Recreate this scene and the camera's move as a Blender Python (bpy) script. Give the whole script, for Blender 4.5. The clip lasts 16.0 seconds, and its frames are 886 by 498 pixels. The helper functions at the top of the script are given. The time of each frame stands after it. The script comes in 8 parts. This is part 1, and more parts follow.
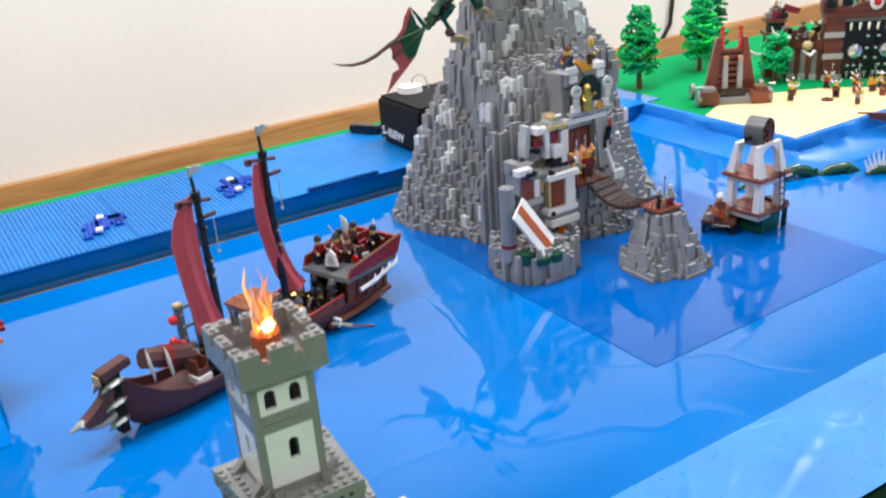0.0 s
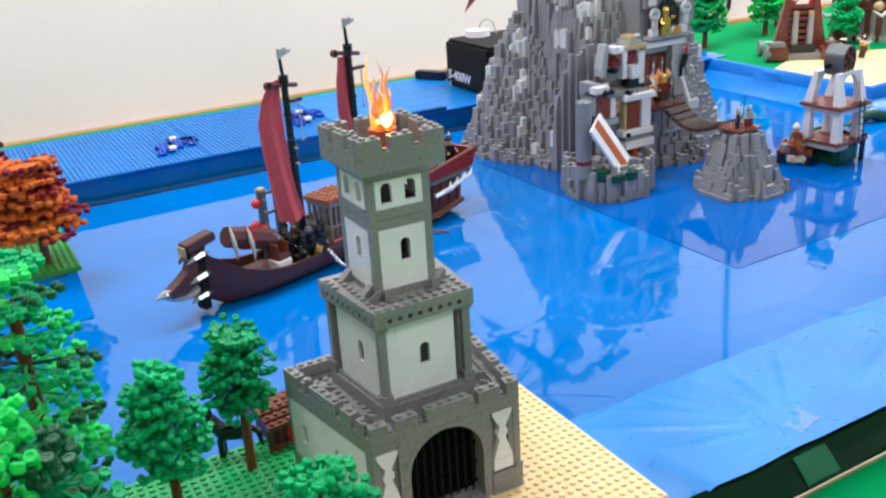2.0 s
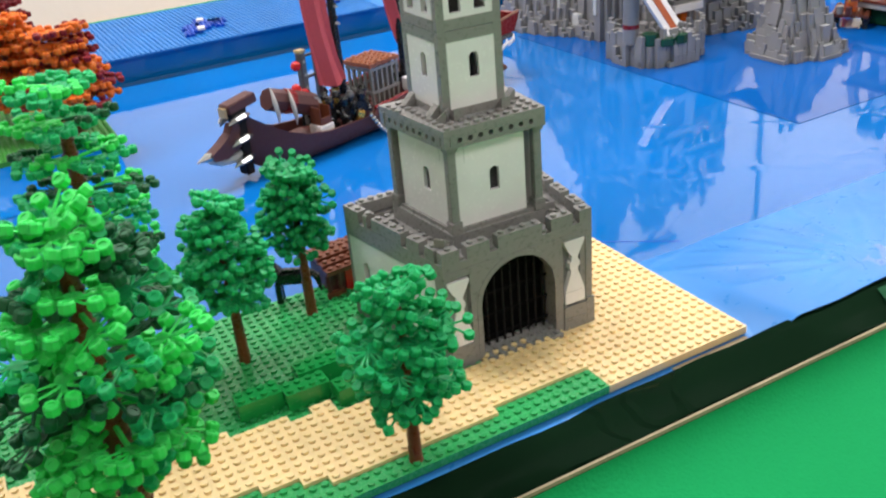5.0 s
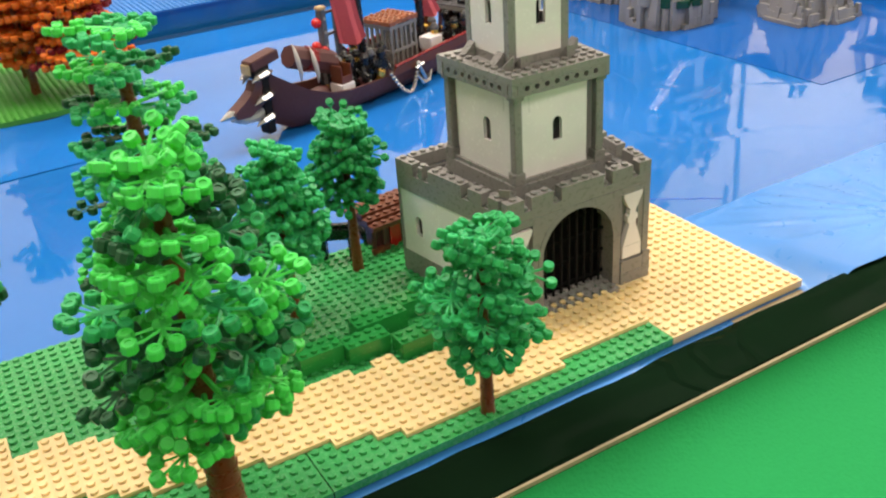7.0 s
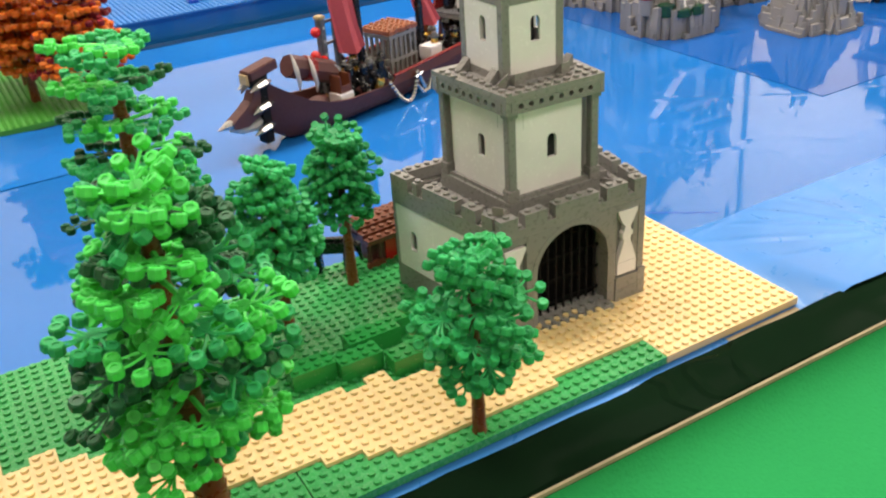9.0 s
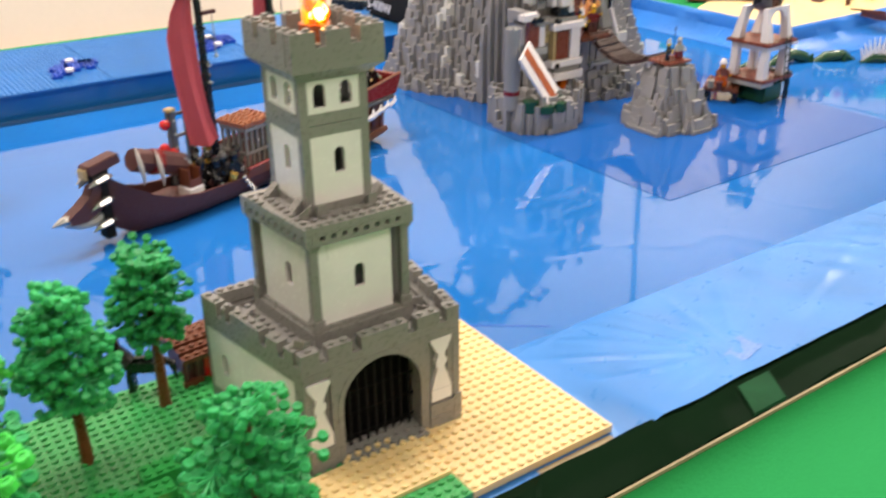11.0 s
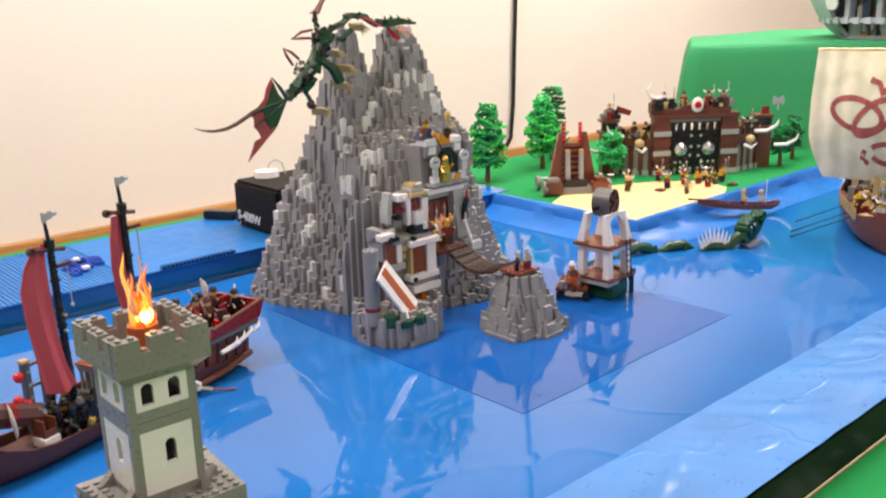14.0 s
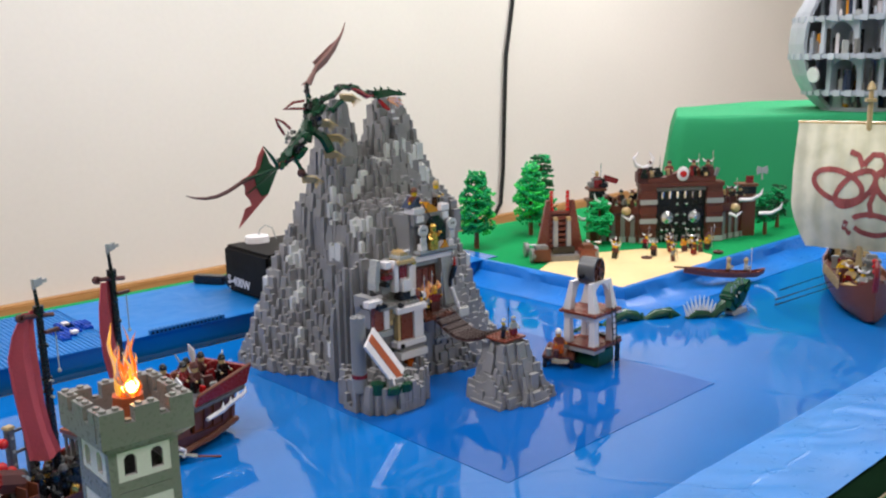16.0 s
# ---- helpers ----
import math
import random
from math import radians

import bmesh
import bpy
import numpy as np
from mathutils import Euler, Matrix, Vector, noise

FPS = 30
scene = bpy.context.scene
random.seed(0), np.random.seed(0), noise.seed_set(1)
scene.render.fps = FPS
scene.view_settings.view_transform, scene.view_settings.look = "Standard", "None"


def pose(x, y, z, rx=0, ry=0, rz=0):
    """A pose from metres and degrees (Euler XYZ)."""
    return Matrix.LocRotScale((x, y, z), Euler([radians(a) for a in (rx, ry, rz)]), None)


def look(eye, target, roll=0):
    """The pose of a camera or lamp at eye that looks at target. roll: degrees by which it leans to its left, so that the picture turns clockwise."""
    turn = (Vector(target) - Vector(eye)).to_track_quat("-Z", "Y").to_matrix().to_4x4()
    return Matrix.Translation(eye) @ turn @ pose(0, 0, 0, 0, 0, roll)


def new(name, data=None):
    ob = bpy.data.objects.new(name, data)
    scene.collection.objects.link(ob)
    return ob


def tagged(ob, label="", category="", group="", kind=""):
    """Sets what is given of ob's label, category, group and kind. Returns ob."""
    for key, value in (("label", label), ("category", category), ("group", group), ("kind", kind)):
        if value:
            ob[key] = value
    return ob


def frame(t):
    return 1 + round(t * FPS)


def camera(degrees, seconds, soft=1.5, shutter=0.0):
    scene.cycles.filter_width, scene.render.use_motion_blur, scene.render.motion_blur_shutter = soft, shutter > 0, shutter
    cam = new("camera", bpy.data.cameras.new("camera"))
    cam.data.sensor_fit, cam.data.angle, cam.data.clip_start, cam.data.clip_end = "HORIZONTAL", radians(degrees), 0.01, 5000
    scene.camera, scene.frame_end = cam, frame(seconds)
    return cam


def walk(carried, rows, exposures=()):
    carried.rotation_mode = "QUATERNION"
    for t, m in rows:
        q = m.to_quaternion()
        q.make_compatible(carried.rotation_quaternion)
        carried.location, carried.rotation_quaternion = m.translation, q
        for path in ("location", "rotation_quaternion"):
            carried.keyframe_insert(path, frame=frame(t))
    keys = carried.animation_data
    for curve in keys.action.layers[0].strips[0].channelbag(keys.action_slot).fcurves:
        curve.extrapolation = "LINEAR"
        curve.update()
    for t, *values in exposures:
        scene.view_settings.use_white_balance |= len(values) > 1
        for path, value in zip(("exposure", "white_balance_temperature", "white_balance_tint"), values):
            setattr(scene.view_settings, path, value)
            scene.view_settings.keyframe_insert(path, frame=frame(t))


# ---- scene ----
cam = camera(51.73, 16.0, soft=2.2, shutter=0.5)
PATH = [
    (0, (-0.1278, -0.4987, 0.5885), (0.3428, 0.2897, 0.1924), -4.58),
    (0.5, (-0.1435, -0.5023, 0.5316), (0.3190, 0.2980, 0.1499), -3.65),
    (1, (-0.1777, -0.5085, 0.4993), (0.2870, 0.2967, 0.1309), -3.15),
    (1.5, (-0.1975, -0.5073, 0.4718), (0.2548, 0.3021, 0.0974), -3.42),
    (2, (-0.2144, -0.5135, 0.4538), (0.2281, 0.2991, 0.0745), -3.52),
    (2.5, (-0.2218, -0.5134, 0.4371), (0.2143, 0.2985, 0.0491), -3.75),
    (3, (-0.2219, -0.5103, 0.4273), (0.2052, 0.2992, 0.0245), -4.25),
    (3.5, (-0.2199, -0.5133, 0.4193), (0.1988, 0.2968, 0.0088), -4.86),
    (4, (-0.2216, -0.5107, 0.4112), (0.1863, 0.2991, -0.0106), -5.32),
    (4.5, (-0.2294, -0.5027, 0.3941), (0.1641, 0.3050, -0.0451), -5.58),
    (5, (-0.2497, -0.4914, 0.3789), (0.1534, 0.3021, -0.0769), -5.22),
    (7.5, (-0.3088, -0.4551, 0.3650), (0.1162, 0.3098, -0.1191), -4.20),
    (8, (-0.3051, -0.4554, 0.3677), (0.1130, 0.3133, -0.1163), -4.25),
    (10.5, (-0.2452, -0.4554, 0.3951), (0.2151, 0.3015, -0.0688), -1.95),
    (11, (-0.2129, -0.4666, 0.4109), (0.3012, 0.2740, -0.0217), -0.53),
    (11.5, (-0.1944, -0.4796, 0.4308), (0.3467, 0.2574, 0.0257), -1.25),
    (12, (-0.1856, -0.4945, 0.4481), (0.3997, 0.2224, 0.0691), -1.14),
    (12.5, (-0.1810, -0.4967, 0.4624), (0.4303, 0.2110, 0.1081), -1.09),
    (13, (-0.1771, -0.4992, 0.4776), (0.4460, 0.2102, 0.1484), -1.25),
    (13.5, (-0.1783, -0.5049, 0.4897), (0.4537, 0.2106, 0.1920), -1.53),
    (14, (-0.1790, -0.5106, 0.5003), (0.4602, 0.2087, 0.2285), -1.68),
    (14.5, (-0.1821, -0.5135, 0.5059), (0.4569, 0.2152, 0.2599), -1.67),
    (15, (-0.1827, -0.5111, 0.5119), (0.4611, 0.2204, 0.2873), -1.29),
    (15.5, (-0.1824, -0.5142, 0.5119), (0.4687, 0.2164, 0.3064), -1.06),
    (16, (-0.1831, -0.5263, 0.5113), (0.4749, 0.1981, 0.3058), -1.15),
]
walk(cam, [(t, look(eye, target, roll)) for t, eye, target, roll in PATH], exposures=[(0, 0.03, 5900, 12), (3, 0.0, 5700, 13), (4.5, 0.04, 6000, 14), (7.5, 0.18, 7300, 15), (8.2, 0.18, 7300, 15), (10.5, 0.17, 7300, 17), (12, 0.06, 7300, 19), (13, 0.0, 7200, 20), (14.5, -0.12, 6900, 19), (15.4, -0.34, 6300, 17), (16, -0.41, 6150, 15)])

# ---- light ----
world = bpy.data.worlds.new("room_air")
scene.world = world
world.use_nodes = True
world.node_tree.nodes["Background"].inputs[0].default_value = (1.0, 0.95, 0.88, 1)
world.node_tree.nodes["Background"].inputs[1].default_value = 0.25


def ceiling_lamp(x, y, sx, sy, watts):
    data = bpy.data.lights.new("ceiling_lamp", "AREA")
    data.shape, data.size, data.size_y, data.energy, data.color = "RECTANGLE", sx, sy, watts, (1.0, 0.965, 0.92)
    ob = new("ceiling_lamp", data)
    ob.matrix_world = pose(x, y, 2.12)


for lx in (-0.5, 1.4, 3.3):
    for ly, watts in ((-1.5, 17), (0.95, 48)):
        ceiling_lamp(lx, ly, 1.3, 0.75, watts * (1.5 if lx > 3 else 1.0))

# ---- building blocks: coordinates inside meshes are in decimetres ----
DM = 0.1
S, B, PL = 0.08, 0.096, 0.032  # stud pitch, brick height, plate height


def at(x, y, z, rz=0, rx=0, ry=0):
    return pose(x * DM, y * DM, z * DM, rx, ry, rz)


def loc(x, y, z, rx=0, ry=0, rz=0):
    return pose(x, y, z, rx, ry, rz)


class MB:
    """Gathers shapes into one mesh."""

    def __init__(self):
        self.v, self.f, self.m, self.n, self.weld = [], [], [], 0, False

    def add(self, vs, fs, mat=0, M=None):
        a = np.array([tuple(v) for v in vs], float)
        if M is not None:
            m = np.array(M)
            a = a @ m[:3, :3].T + m[:3, 3]
        self.v.append(a)
        self.f += [tuple(i + self.n for i in f) for f in fs]
        self.m += [mat] * len(fs)
        self.n += len(a)
        return self

    def put(self, other, M=None, mat=None):
        if other.n:
            a = np.concatenate(other.v)
            if M is not None:
                m = np.array(M)
                a = a @ m[:3, :3].T + m[:3, 3]
            self.v.append(a)
            self.f += [tuple(i + self.n for i in f) for f in other.f]
            self.m += other.m if mat is None else [mat] * len(other.f)
            self.n += len(a)
        return self

    def box(self, x0, y0, z0, x1, y1, z1, mat=0, M=None, c=0.0):
        if c <= 0:
            vs = [(x, y, z) for x in (x0, x1) for y in (y0, y1) for z in (z0, z1)]
            return self.add(vs, [(0, 1, 3, 2), (4, 6, 7, 5), (0, 4, 5, 1), (2, 3, 7, 6), (0, 2, 6, 4), (1, 5, 7, 3)], mat, M)
        bm = bmesh.new()
        bmesh.ops.create_cube(bm, size=1)
        bmesh.ops.scale(bm, vec=(x1 - x0, y1 - y0, z1 - z0), verts=bm.verts)
        bmesh.ops.translate(bm, vec=((x0 + x1) / 2, (y0 + y1) / 2, (z0 + z1) / 2), verts=bm.verts)
        bmesh.ops.bevel(bm, geom=bm.edges[:], offset=c, segments=2, affect="EDGES")
        bm.verts.index_update()
        self.add([v.co for v in bm.verts], [[v.index for v in f.verts] for f in bm.faces], mat, M)
        bm.free()
        return self

    def cyl(self, x, y, z, r, h, n=10, mat=0, M=None, r2=None, hollow=0.0):
        r2 = r if r2 is None else r2
        ang = [2 * math.pi * k / n for k in range(n)]
        vs = [(x + r * math.cos(a), y + r * math.sin(a), z) for a in ang] + [(x + r2 * math.cos(a), y + r2 * math.sin(a), z + h) for a in ang]
        fs = [(k, (k + 1) % n, n + (k + 1) % n, n + k) for k in range(n)] + [tuple(reversed(range(n)))]
        if hollow:
            vs += [(x + hollow * math.cos(a), y + hollow * math.sin(a), z + h) for a in ang]
            vs += [(x + hollow * math.cos(a), y + hollow * math.sin(a), z + h * 0.45) for a in ang]
            fs += [(n + k, n + (k + 1) % n, 2 * n + (k + 1) % n, 2 * n + k) for k in range(n)]
            fs += [(2 * n + k, 2 * n + (k + 1) % n, 3 * n + (k + 1) % n, 3 * n + k) for k in range(n)] + [tuple(range(3 * n, 4 * n))]
        else:
            fs += [tuple(range(n, 2 * n))]
        return self.add(vs, fs, mat, M)

    def prism(self, pts, y0, y1, mat=0, M=None):
        """A polygon in x and z (counter-clockwise seen from -y), drawn out from y0 to y1."""
        n = len(pts)
        vs = [(x, y0, z) for x, z in pts] + [(x, y1, z) for x, z in pts]
        fs = [tuple(range(n)), tuple(reversed(range(n, 2 * n)))] + [((k + 1) % n, k, n + k, n + (k + 1) % n) for k in range(n)]
        return self.add(vs, fs, mat, M)

    def slab(self, pts, z0, z1, mat=0, M=None):
        """A polygon in x and y (counter-clockwise from above), drawn up from z0 to z1."""
        n = len(pts)
        vs = [(x, y, z0) for x, y in pts] + [(x, y, z1) for x, y in pts]
        fs = [tuple(reversed(range(n))), tuple(range(n, 2 * n))] + [(k, (k + 1) % n, n + (k + 1) % n, n + k) for k in range(n)]
        return self.add(vs, fs, mat, M)

    def tube(self, path, radii, n=6, mat=0, M=None, flat=1.0):
        path = [Vector(p) for p in path]
        radii = list(radii) if hasattr(radii, "__len__") else [radii] * len(path)
        vs, fs = [], []
        side = None
        for k, p in enumerate(path):
            d = (path[min(k + 1, len(path) - 1)] - path[max(k - 1, 0)]).normalized()
            if side is None:
                side = d.cross((0, 0, 1) if abs(d.z) < 0.9 else (1, 0, 0)).normalized()
            side = (side - d * side.dot(d)).normalized()
            up = side.cross(d)
            for q in range(n):
                a = 2 * math.pi * q / n
                vs.append(p + radii[k] * (side * math.cos(a) + up * (flat * math.sin(a))))
        for k in range(len(path) - 1):
            for q in range(n):
                r = (q + 1) % n
                fs.append((k * n + q, k * n + r, (k + 1) * n + r, (k + 1) * n + q))
        fs += [tuple(reversed(range(n))), tuple(range((len(path) - 1) * n, len(path) * n))]
        return self.add(vs, fs, mat, M)

    def ball(self, c, r, mat=0, n=10, M=None, sx=1, sy=1, sz=1):
        rings = max(4, n // 2)
        vs, fs = [(c[0], c[1], c[2] - r * sz)], []
        for k in range(1, rings):
            t = math.pi * k / rings
            for q in range(n):
                a = 2 * math.pi * q / n
                vs.append((c[0] + r * sx * math.sin(t) * math.cos(a), c[1] + r * sy * math.sin(t) * math.sin(a), c[2] - r * sz * math.cos(t)))
        vs.append((c[0], c[1], c[2] + r * sz))
        fs += [(0, 1 + (q + 1) % n, 1 + q) for q in range(n)]
        for k in range(rings - 2):
            for q in range(n):
                a, b = 1 + k * n + q, 1 + k * n + (q + 1) % n
                fs.append((a, b, b + n, a + n))
        e = len(vs) - 1
        fs += [(e, e - n + q, e - n + (q + 1) % n) for q in range(n)]
        return self.add(vs, fs, mat, M)

    def studs(self, places, mat=0, n=10, r=0.024, h=0.018):
        """Studs with their feet at the places."""
        places = np.array(places, float).reshape(-1, 3)
        ang = np.arange(n) * 2 * math.pi / n
        ring = np.stack([r * np.cos(ang), r * np.sin(ang), np.zeros(n)], 1)
        t = np.concatenate([ring, ring + (0, 0, h)])
        self.v.append((places[:, None] + t[None]).reshape(-1, 3))
        fs = [(k, (k + 1) % n, n + (k + 1) % n, n + k) for k in range(n)] + [tuple(range(n, 2 * n))]
        for p in range(len(places)):
            o = self.n + p * 2 * n
            self.f += [tuple(i + o for i in f) for f in fs]
        self.m += [mat] * (len(fs) * len(places))
        self.n += len(places) * 2 * n
        return self

    def mesh(self, name, mats, smooth=False):
        me = bpy.data.meshes.new(name)
        vs, fs = np.concatenate(self.v), self.f
        if self.weld:
            _, first, where = np.unique(np.round(vs, 4), axis=0, return_index=True, return_inverse=True)
            vs, fs = vs[first], [tuple(int(where.ravel()[i]) for i in f) for f in fs]
        me.from_pydata((vs * DM).tolist(), [], fs)
        for m in mats if isinstance(mats, (list, tuple)) else [mats]:
            me.materials.append(m)
        me.polygons.foreach_set("material_index", self.m)
        if smooth:
            me.polygons.foreach_set("use_smooth", [True] * len(self.f))
            me.set_sharp_from_angle(angle=radians(38))
        me.update()
        return me


def thing(name, label, category, m, group="", kind=""):
    ob = new(name)
    ob.empty_display_size = 0.02
    ob.matrix_world = m
    return tagged(ob, label, category, group, kind)


def part(name, mb, mats, parent=None, label="", m=None, smooth=False):
    ob = new(name, mb.mesh(name, mats, smooth))
    if parent is not None:
        ob.parent = parent
    if m is not None:
        ob.matrix_basis = m
    if label:
        ob["label"] = label
    return ob


def single(name, mb, mats, label, category, m=None, group="", kind="", smooth=False):
    return tagged(part(name, mb, mats, None, "", m, smooth), label, category, group, kind)


# ---- materials ----
def nodes_of(name):
    mat = bpy.data.materials.new(name)
    mat.use_nodes = True
    return mat, mat.node_tree.nodes, mat.node_tree.links, mat.node_tree.nodes["Principled BSDF"]


def plastic(name, colour, rough=0.22, vary=0.10, scale=60.0, spread=0.10, metal=0.0, bump=0.02, through_light=0.0):
    """Moulded plastic: small differences from piece to piece, dust and fine scratches."""
    mat, N, L, P = nodes_of(name)
    tex = N.new("ShaderNodeTexCoord")
    noise_a = N.new("ShaderNodeTexNoise")
    noise_a.inputs["Scale"].default_value, noise_a.inputs["Detail"].default_value = scale * 0.25, 3
    L.new(tex.outputs["Object"], noise_a.inputs["Vector"])
    noise_b = N.new("ShaderNodeTexNoise")
    noise_b.inputs["Scale"].default_value, noise_b.inputs["Detail"].default_value = scale * 6, 4
    L.new(tex.outputs["Object"], noise_b.inputs["Vector"])
    info, geo = N.new("ShaderNodeObjectInfo"), N.new("ShaderNodeNewGeometry")
    total = N.new("ShaderNodeMath")
    total.operation = "ADD"
    L.new(info.outputs["Random"], total.inputs[0])
    L.new(geo.outputs["Random Per Island"], total.inputs[1])
    piece = N.new("ShaderNodeMapRange")
    piece.inputs["From Max"].default_value = 2.0
    piece.inputs["To Min"].default_value, piece.inputs["To Max"].default_value = 1 - spread, 1 + spread
    L.new(total.outputs[0], piece.inputs["Value"])
    dust = N.new("ShaderNodeMapRange")
    dust.inputs["From Min"].default_value, dust.inputs["From Max"].default_value = 0.3, 0.7
    dust.inputs["To Min"].default_value, dust.inputs["To Max"].default_value = 1 - vary, 1 + vary
    L.new(noise_a.outputs["Fac"], dust.inputs["Value"])
    times = N.new("ShaderNodeMath")
    times.operation = "MULTIPLY"
    L.new(piece.outputs[0], times.inputs[0])
    L.new(dust.outputs[0], times.inputs[1])
    hsv = N.new("ShaderNodeHueSaturation")
    hsv.inputs["Color"].default_value = (*colour, 1)
    L.new(times.outputs[0], hsv.inputs["Value"])
    L.new(hsv.outputs["Color"], P.inputs["Base Color"])
    ro = N.new("ShaderNodeMapRange")
    ro.inputs["From Min"].default_value, ro.inputs["From Max"].default_value = 0.3, 0.7
    ro.inputs["To Min"].default_value, ro.inputs["To Max"].default_value = rough * 0.75, rough * 1.35
    L.new(noise_b.outputs["Fac"], ro.inputs["Value"])
    L.new(ro.outputs[0], P.inputs["Roughness"])
    P.inputs["Metallic"].default_value = metal
    P.inputs["IOR"].default_value = 1.5
    P.inputs["Transmission Weight"].default_value = through_light
    b = N.new("ShaderNodeBump")
    b.inputs["Strength"].default_value, b.inputs["Distance"].default_value = bump * 5, 0.0002
    L.new(noise_b.outputs["Fac"], b.inputs["Height"])
    L.new(b.outputs["Normal"], P.inputs["Normal"])
    return mat


def foil(name, colour, rough, wave, wave_scale, crease=0.0):
    """Thin glossy plastic sheet, drawn over boards: broad soft waves and short creases."""
    mat, N, L, P = nodes_of(name)
    tex = N.new("ShaderNodeTexCoord")
    broad, fine = N.new("ShaderNodeTexNoise"), N.new("ShaderNodeTexNoise")
    broad.inputs["Scale"].default_value, broad.inputs["Detail"].default_value = wave_scale, 2
    fine.inputs["Scale"].default_value, fine.inputs["Detail"].default_value, fine.inputs["Distortion"].default_value = wave_scale * 6, 5, 1.5
    for k in (broad, fine):
        L.new(tex.outputs["Object"], k.inputs["Vector"])
    ramp = N.new("ShaderNodeMapRange")
    ramp.inputs["From Min"].default_value, ramp.inputs["From Max"].default_value = 0.3, 0.7
    ramp.inputs["To Min"].default_value, ramp.inputs["To Max"].default_value = 0.88, 1.12
    L.new(broad.outputs["Fac"], ramp.inputs["Value"])
    hsv = N.new("ShaderNodeHueSaturation")
    hsv.inputs["Color"].default_value = (*colour, 1)
    L.new(ramp.outputs[0], hsv.inputs["Value"])
    L.new(hsv.outputs["Color"], P.inputs["Base Color"])
    ro = N.new("ShaderNodeMapRange")
    ro.inputs["To Min"].default_value, ro.inputs["To Max"].default_value = rough * 0.6, rough * 1.5
    L.new(fine.outputs["Fac"], ro.inputs["Value"])
    L.new(ro.outputs[0], P.inputs["Roughness"])
    P.inputs["IOR"].default_value = 1.52
    b1, b2 = N.new("ShaderNodeBump"), N.new("ShaderNodeBump")
    b1.inputs["Strength"].default_value, b1.inputs["Distance"].default_value = 1.0, wave
    b2.inputs["Strength"].default_value, b2.inputs["Distance"].default_value = 0.5, wave * 0.06
    L.new(broad.outputs["Fac"], b1.inputs["Height"])
    L.new(fine.outputs["Fac"], b2.inputs["Height"])
    L.new(b1.outputs["Normal"], b2.inputs["Normal"])
    last = b2
    if crease:
        # long thin folds where the sheet was once folded up
        warp = N.new("ShaderNodeMix")
        warp.data_type, warp.inputs[0].default_value = "VECTOR", 0.12
        L.new(tex.outputs["Object"], warp.inputs[4])
        L.new(broad.outputs["Color"], warp.inputs[5])
        vor = N.new("ShaderNodeTexVoronoi")
        vor.feature, vor.inputs["Scale"].default_value = "DISTANCE_TO_EDGE", 2.4
        L.new(warp.outputs[1], vor.inputs["Vector"])
        ridge = N.new("ShaderNodeMapRange")
        ridge.inputs["From Max"].default_value = 0.012
        ridge.inputs["To Min"].default_value, ridge.inputs["To Max"].default_value = 1.0, 0.0
        L.new(vor.outputs["Distance"], ridge.inputs["Value"])
        part_of = N.new("ShaderNodeMath")
        part_of.operation = "MULTIPLY"
        L.new(ridge.outputs[0], part_of.inputs[0])
        L.new(broad.outputs["Fac"], part_of.inputs[1])
        b3 = N.new("ShaderNodeBump")
        b3.inputs["Strength"].default_value, b3.inputs["Distance"].default_value = 1.0, crease
        L.new(part_of.outputs[0], b3.inputs["Height"])
        L.new(b2.outputs["Normal"], b3.inputs["Normal"])
        last = b3
    L.new(last.outputs["Normal"], P.inputs["Normal"])
    return mat


def paint(name, colour, rough=0.7, scale=3.0, vary=0.06, bump=0.3, grain=80.0):
    """Wall paint, cloth or board: broad stains, fine grain."""
    mat, N, L, P = nodes_of(name)
    tex = N.new("ShaderNodeTexCoord")
    a, b = N.new("ShaderNodeTexNoise"), N.new("ShaderNodeTexNoise")
    a.inputs["Scale"].default_value, a.inputs["Detail"].default_value = scale, 4
    b.inputs["Scale"].default_value, b.inputs["Detail"].default_value = grain, 4
    for k in (a, b):
        L.new(tex.outputs["Object"], k.inputs["Vector"])
    mix = N.new("ShaderNodeMath")
    mix.operation, mix.inputs[1].default_value = "MULTIPLY_ADD", 0.35
    L.new(b.outputs["Fac"], mix.inputs[0])
    L.new(a.outputs["Fac"], mix.inputs[2])
    r = N.new("ShaderNodeMapRange")
    r.inputs["From Min"].default_value, r.inputs["From Max"].default_value = 0.45, 0.9
    r.inputs["To Min"].default_value, r.inputs["To Max"].default_value = 1 - vary, 1 + vary
    L.new(mix.outputs[0], r.inputs["Value"])
    hsv = N.new("ShaderNodeHueSaturation")
    hsv.inputs["Color"].default_value = (*colour, 1)
    L.new(r.outputs[0], hsv.inputs["Value"])
    L.new(hsv.outputs["Color"], P.inputs["Base Color"])
    P.inputs["Roughness"].default_value = rough
    bp = N.new("ShaderNodeBump")
    bp.inputs["Strength"].default_value, bp.inputs["Distance"].default_value = bump, 0.001
    L.new(b.outputs["Fac"], bp.inputs["Height"])
    L.new(bp.outputs["Normal"], P.inputs["Normal"])
    return mat


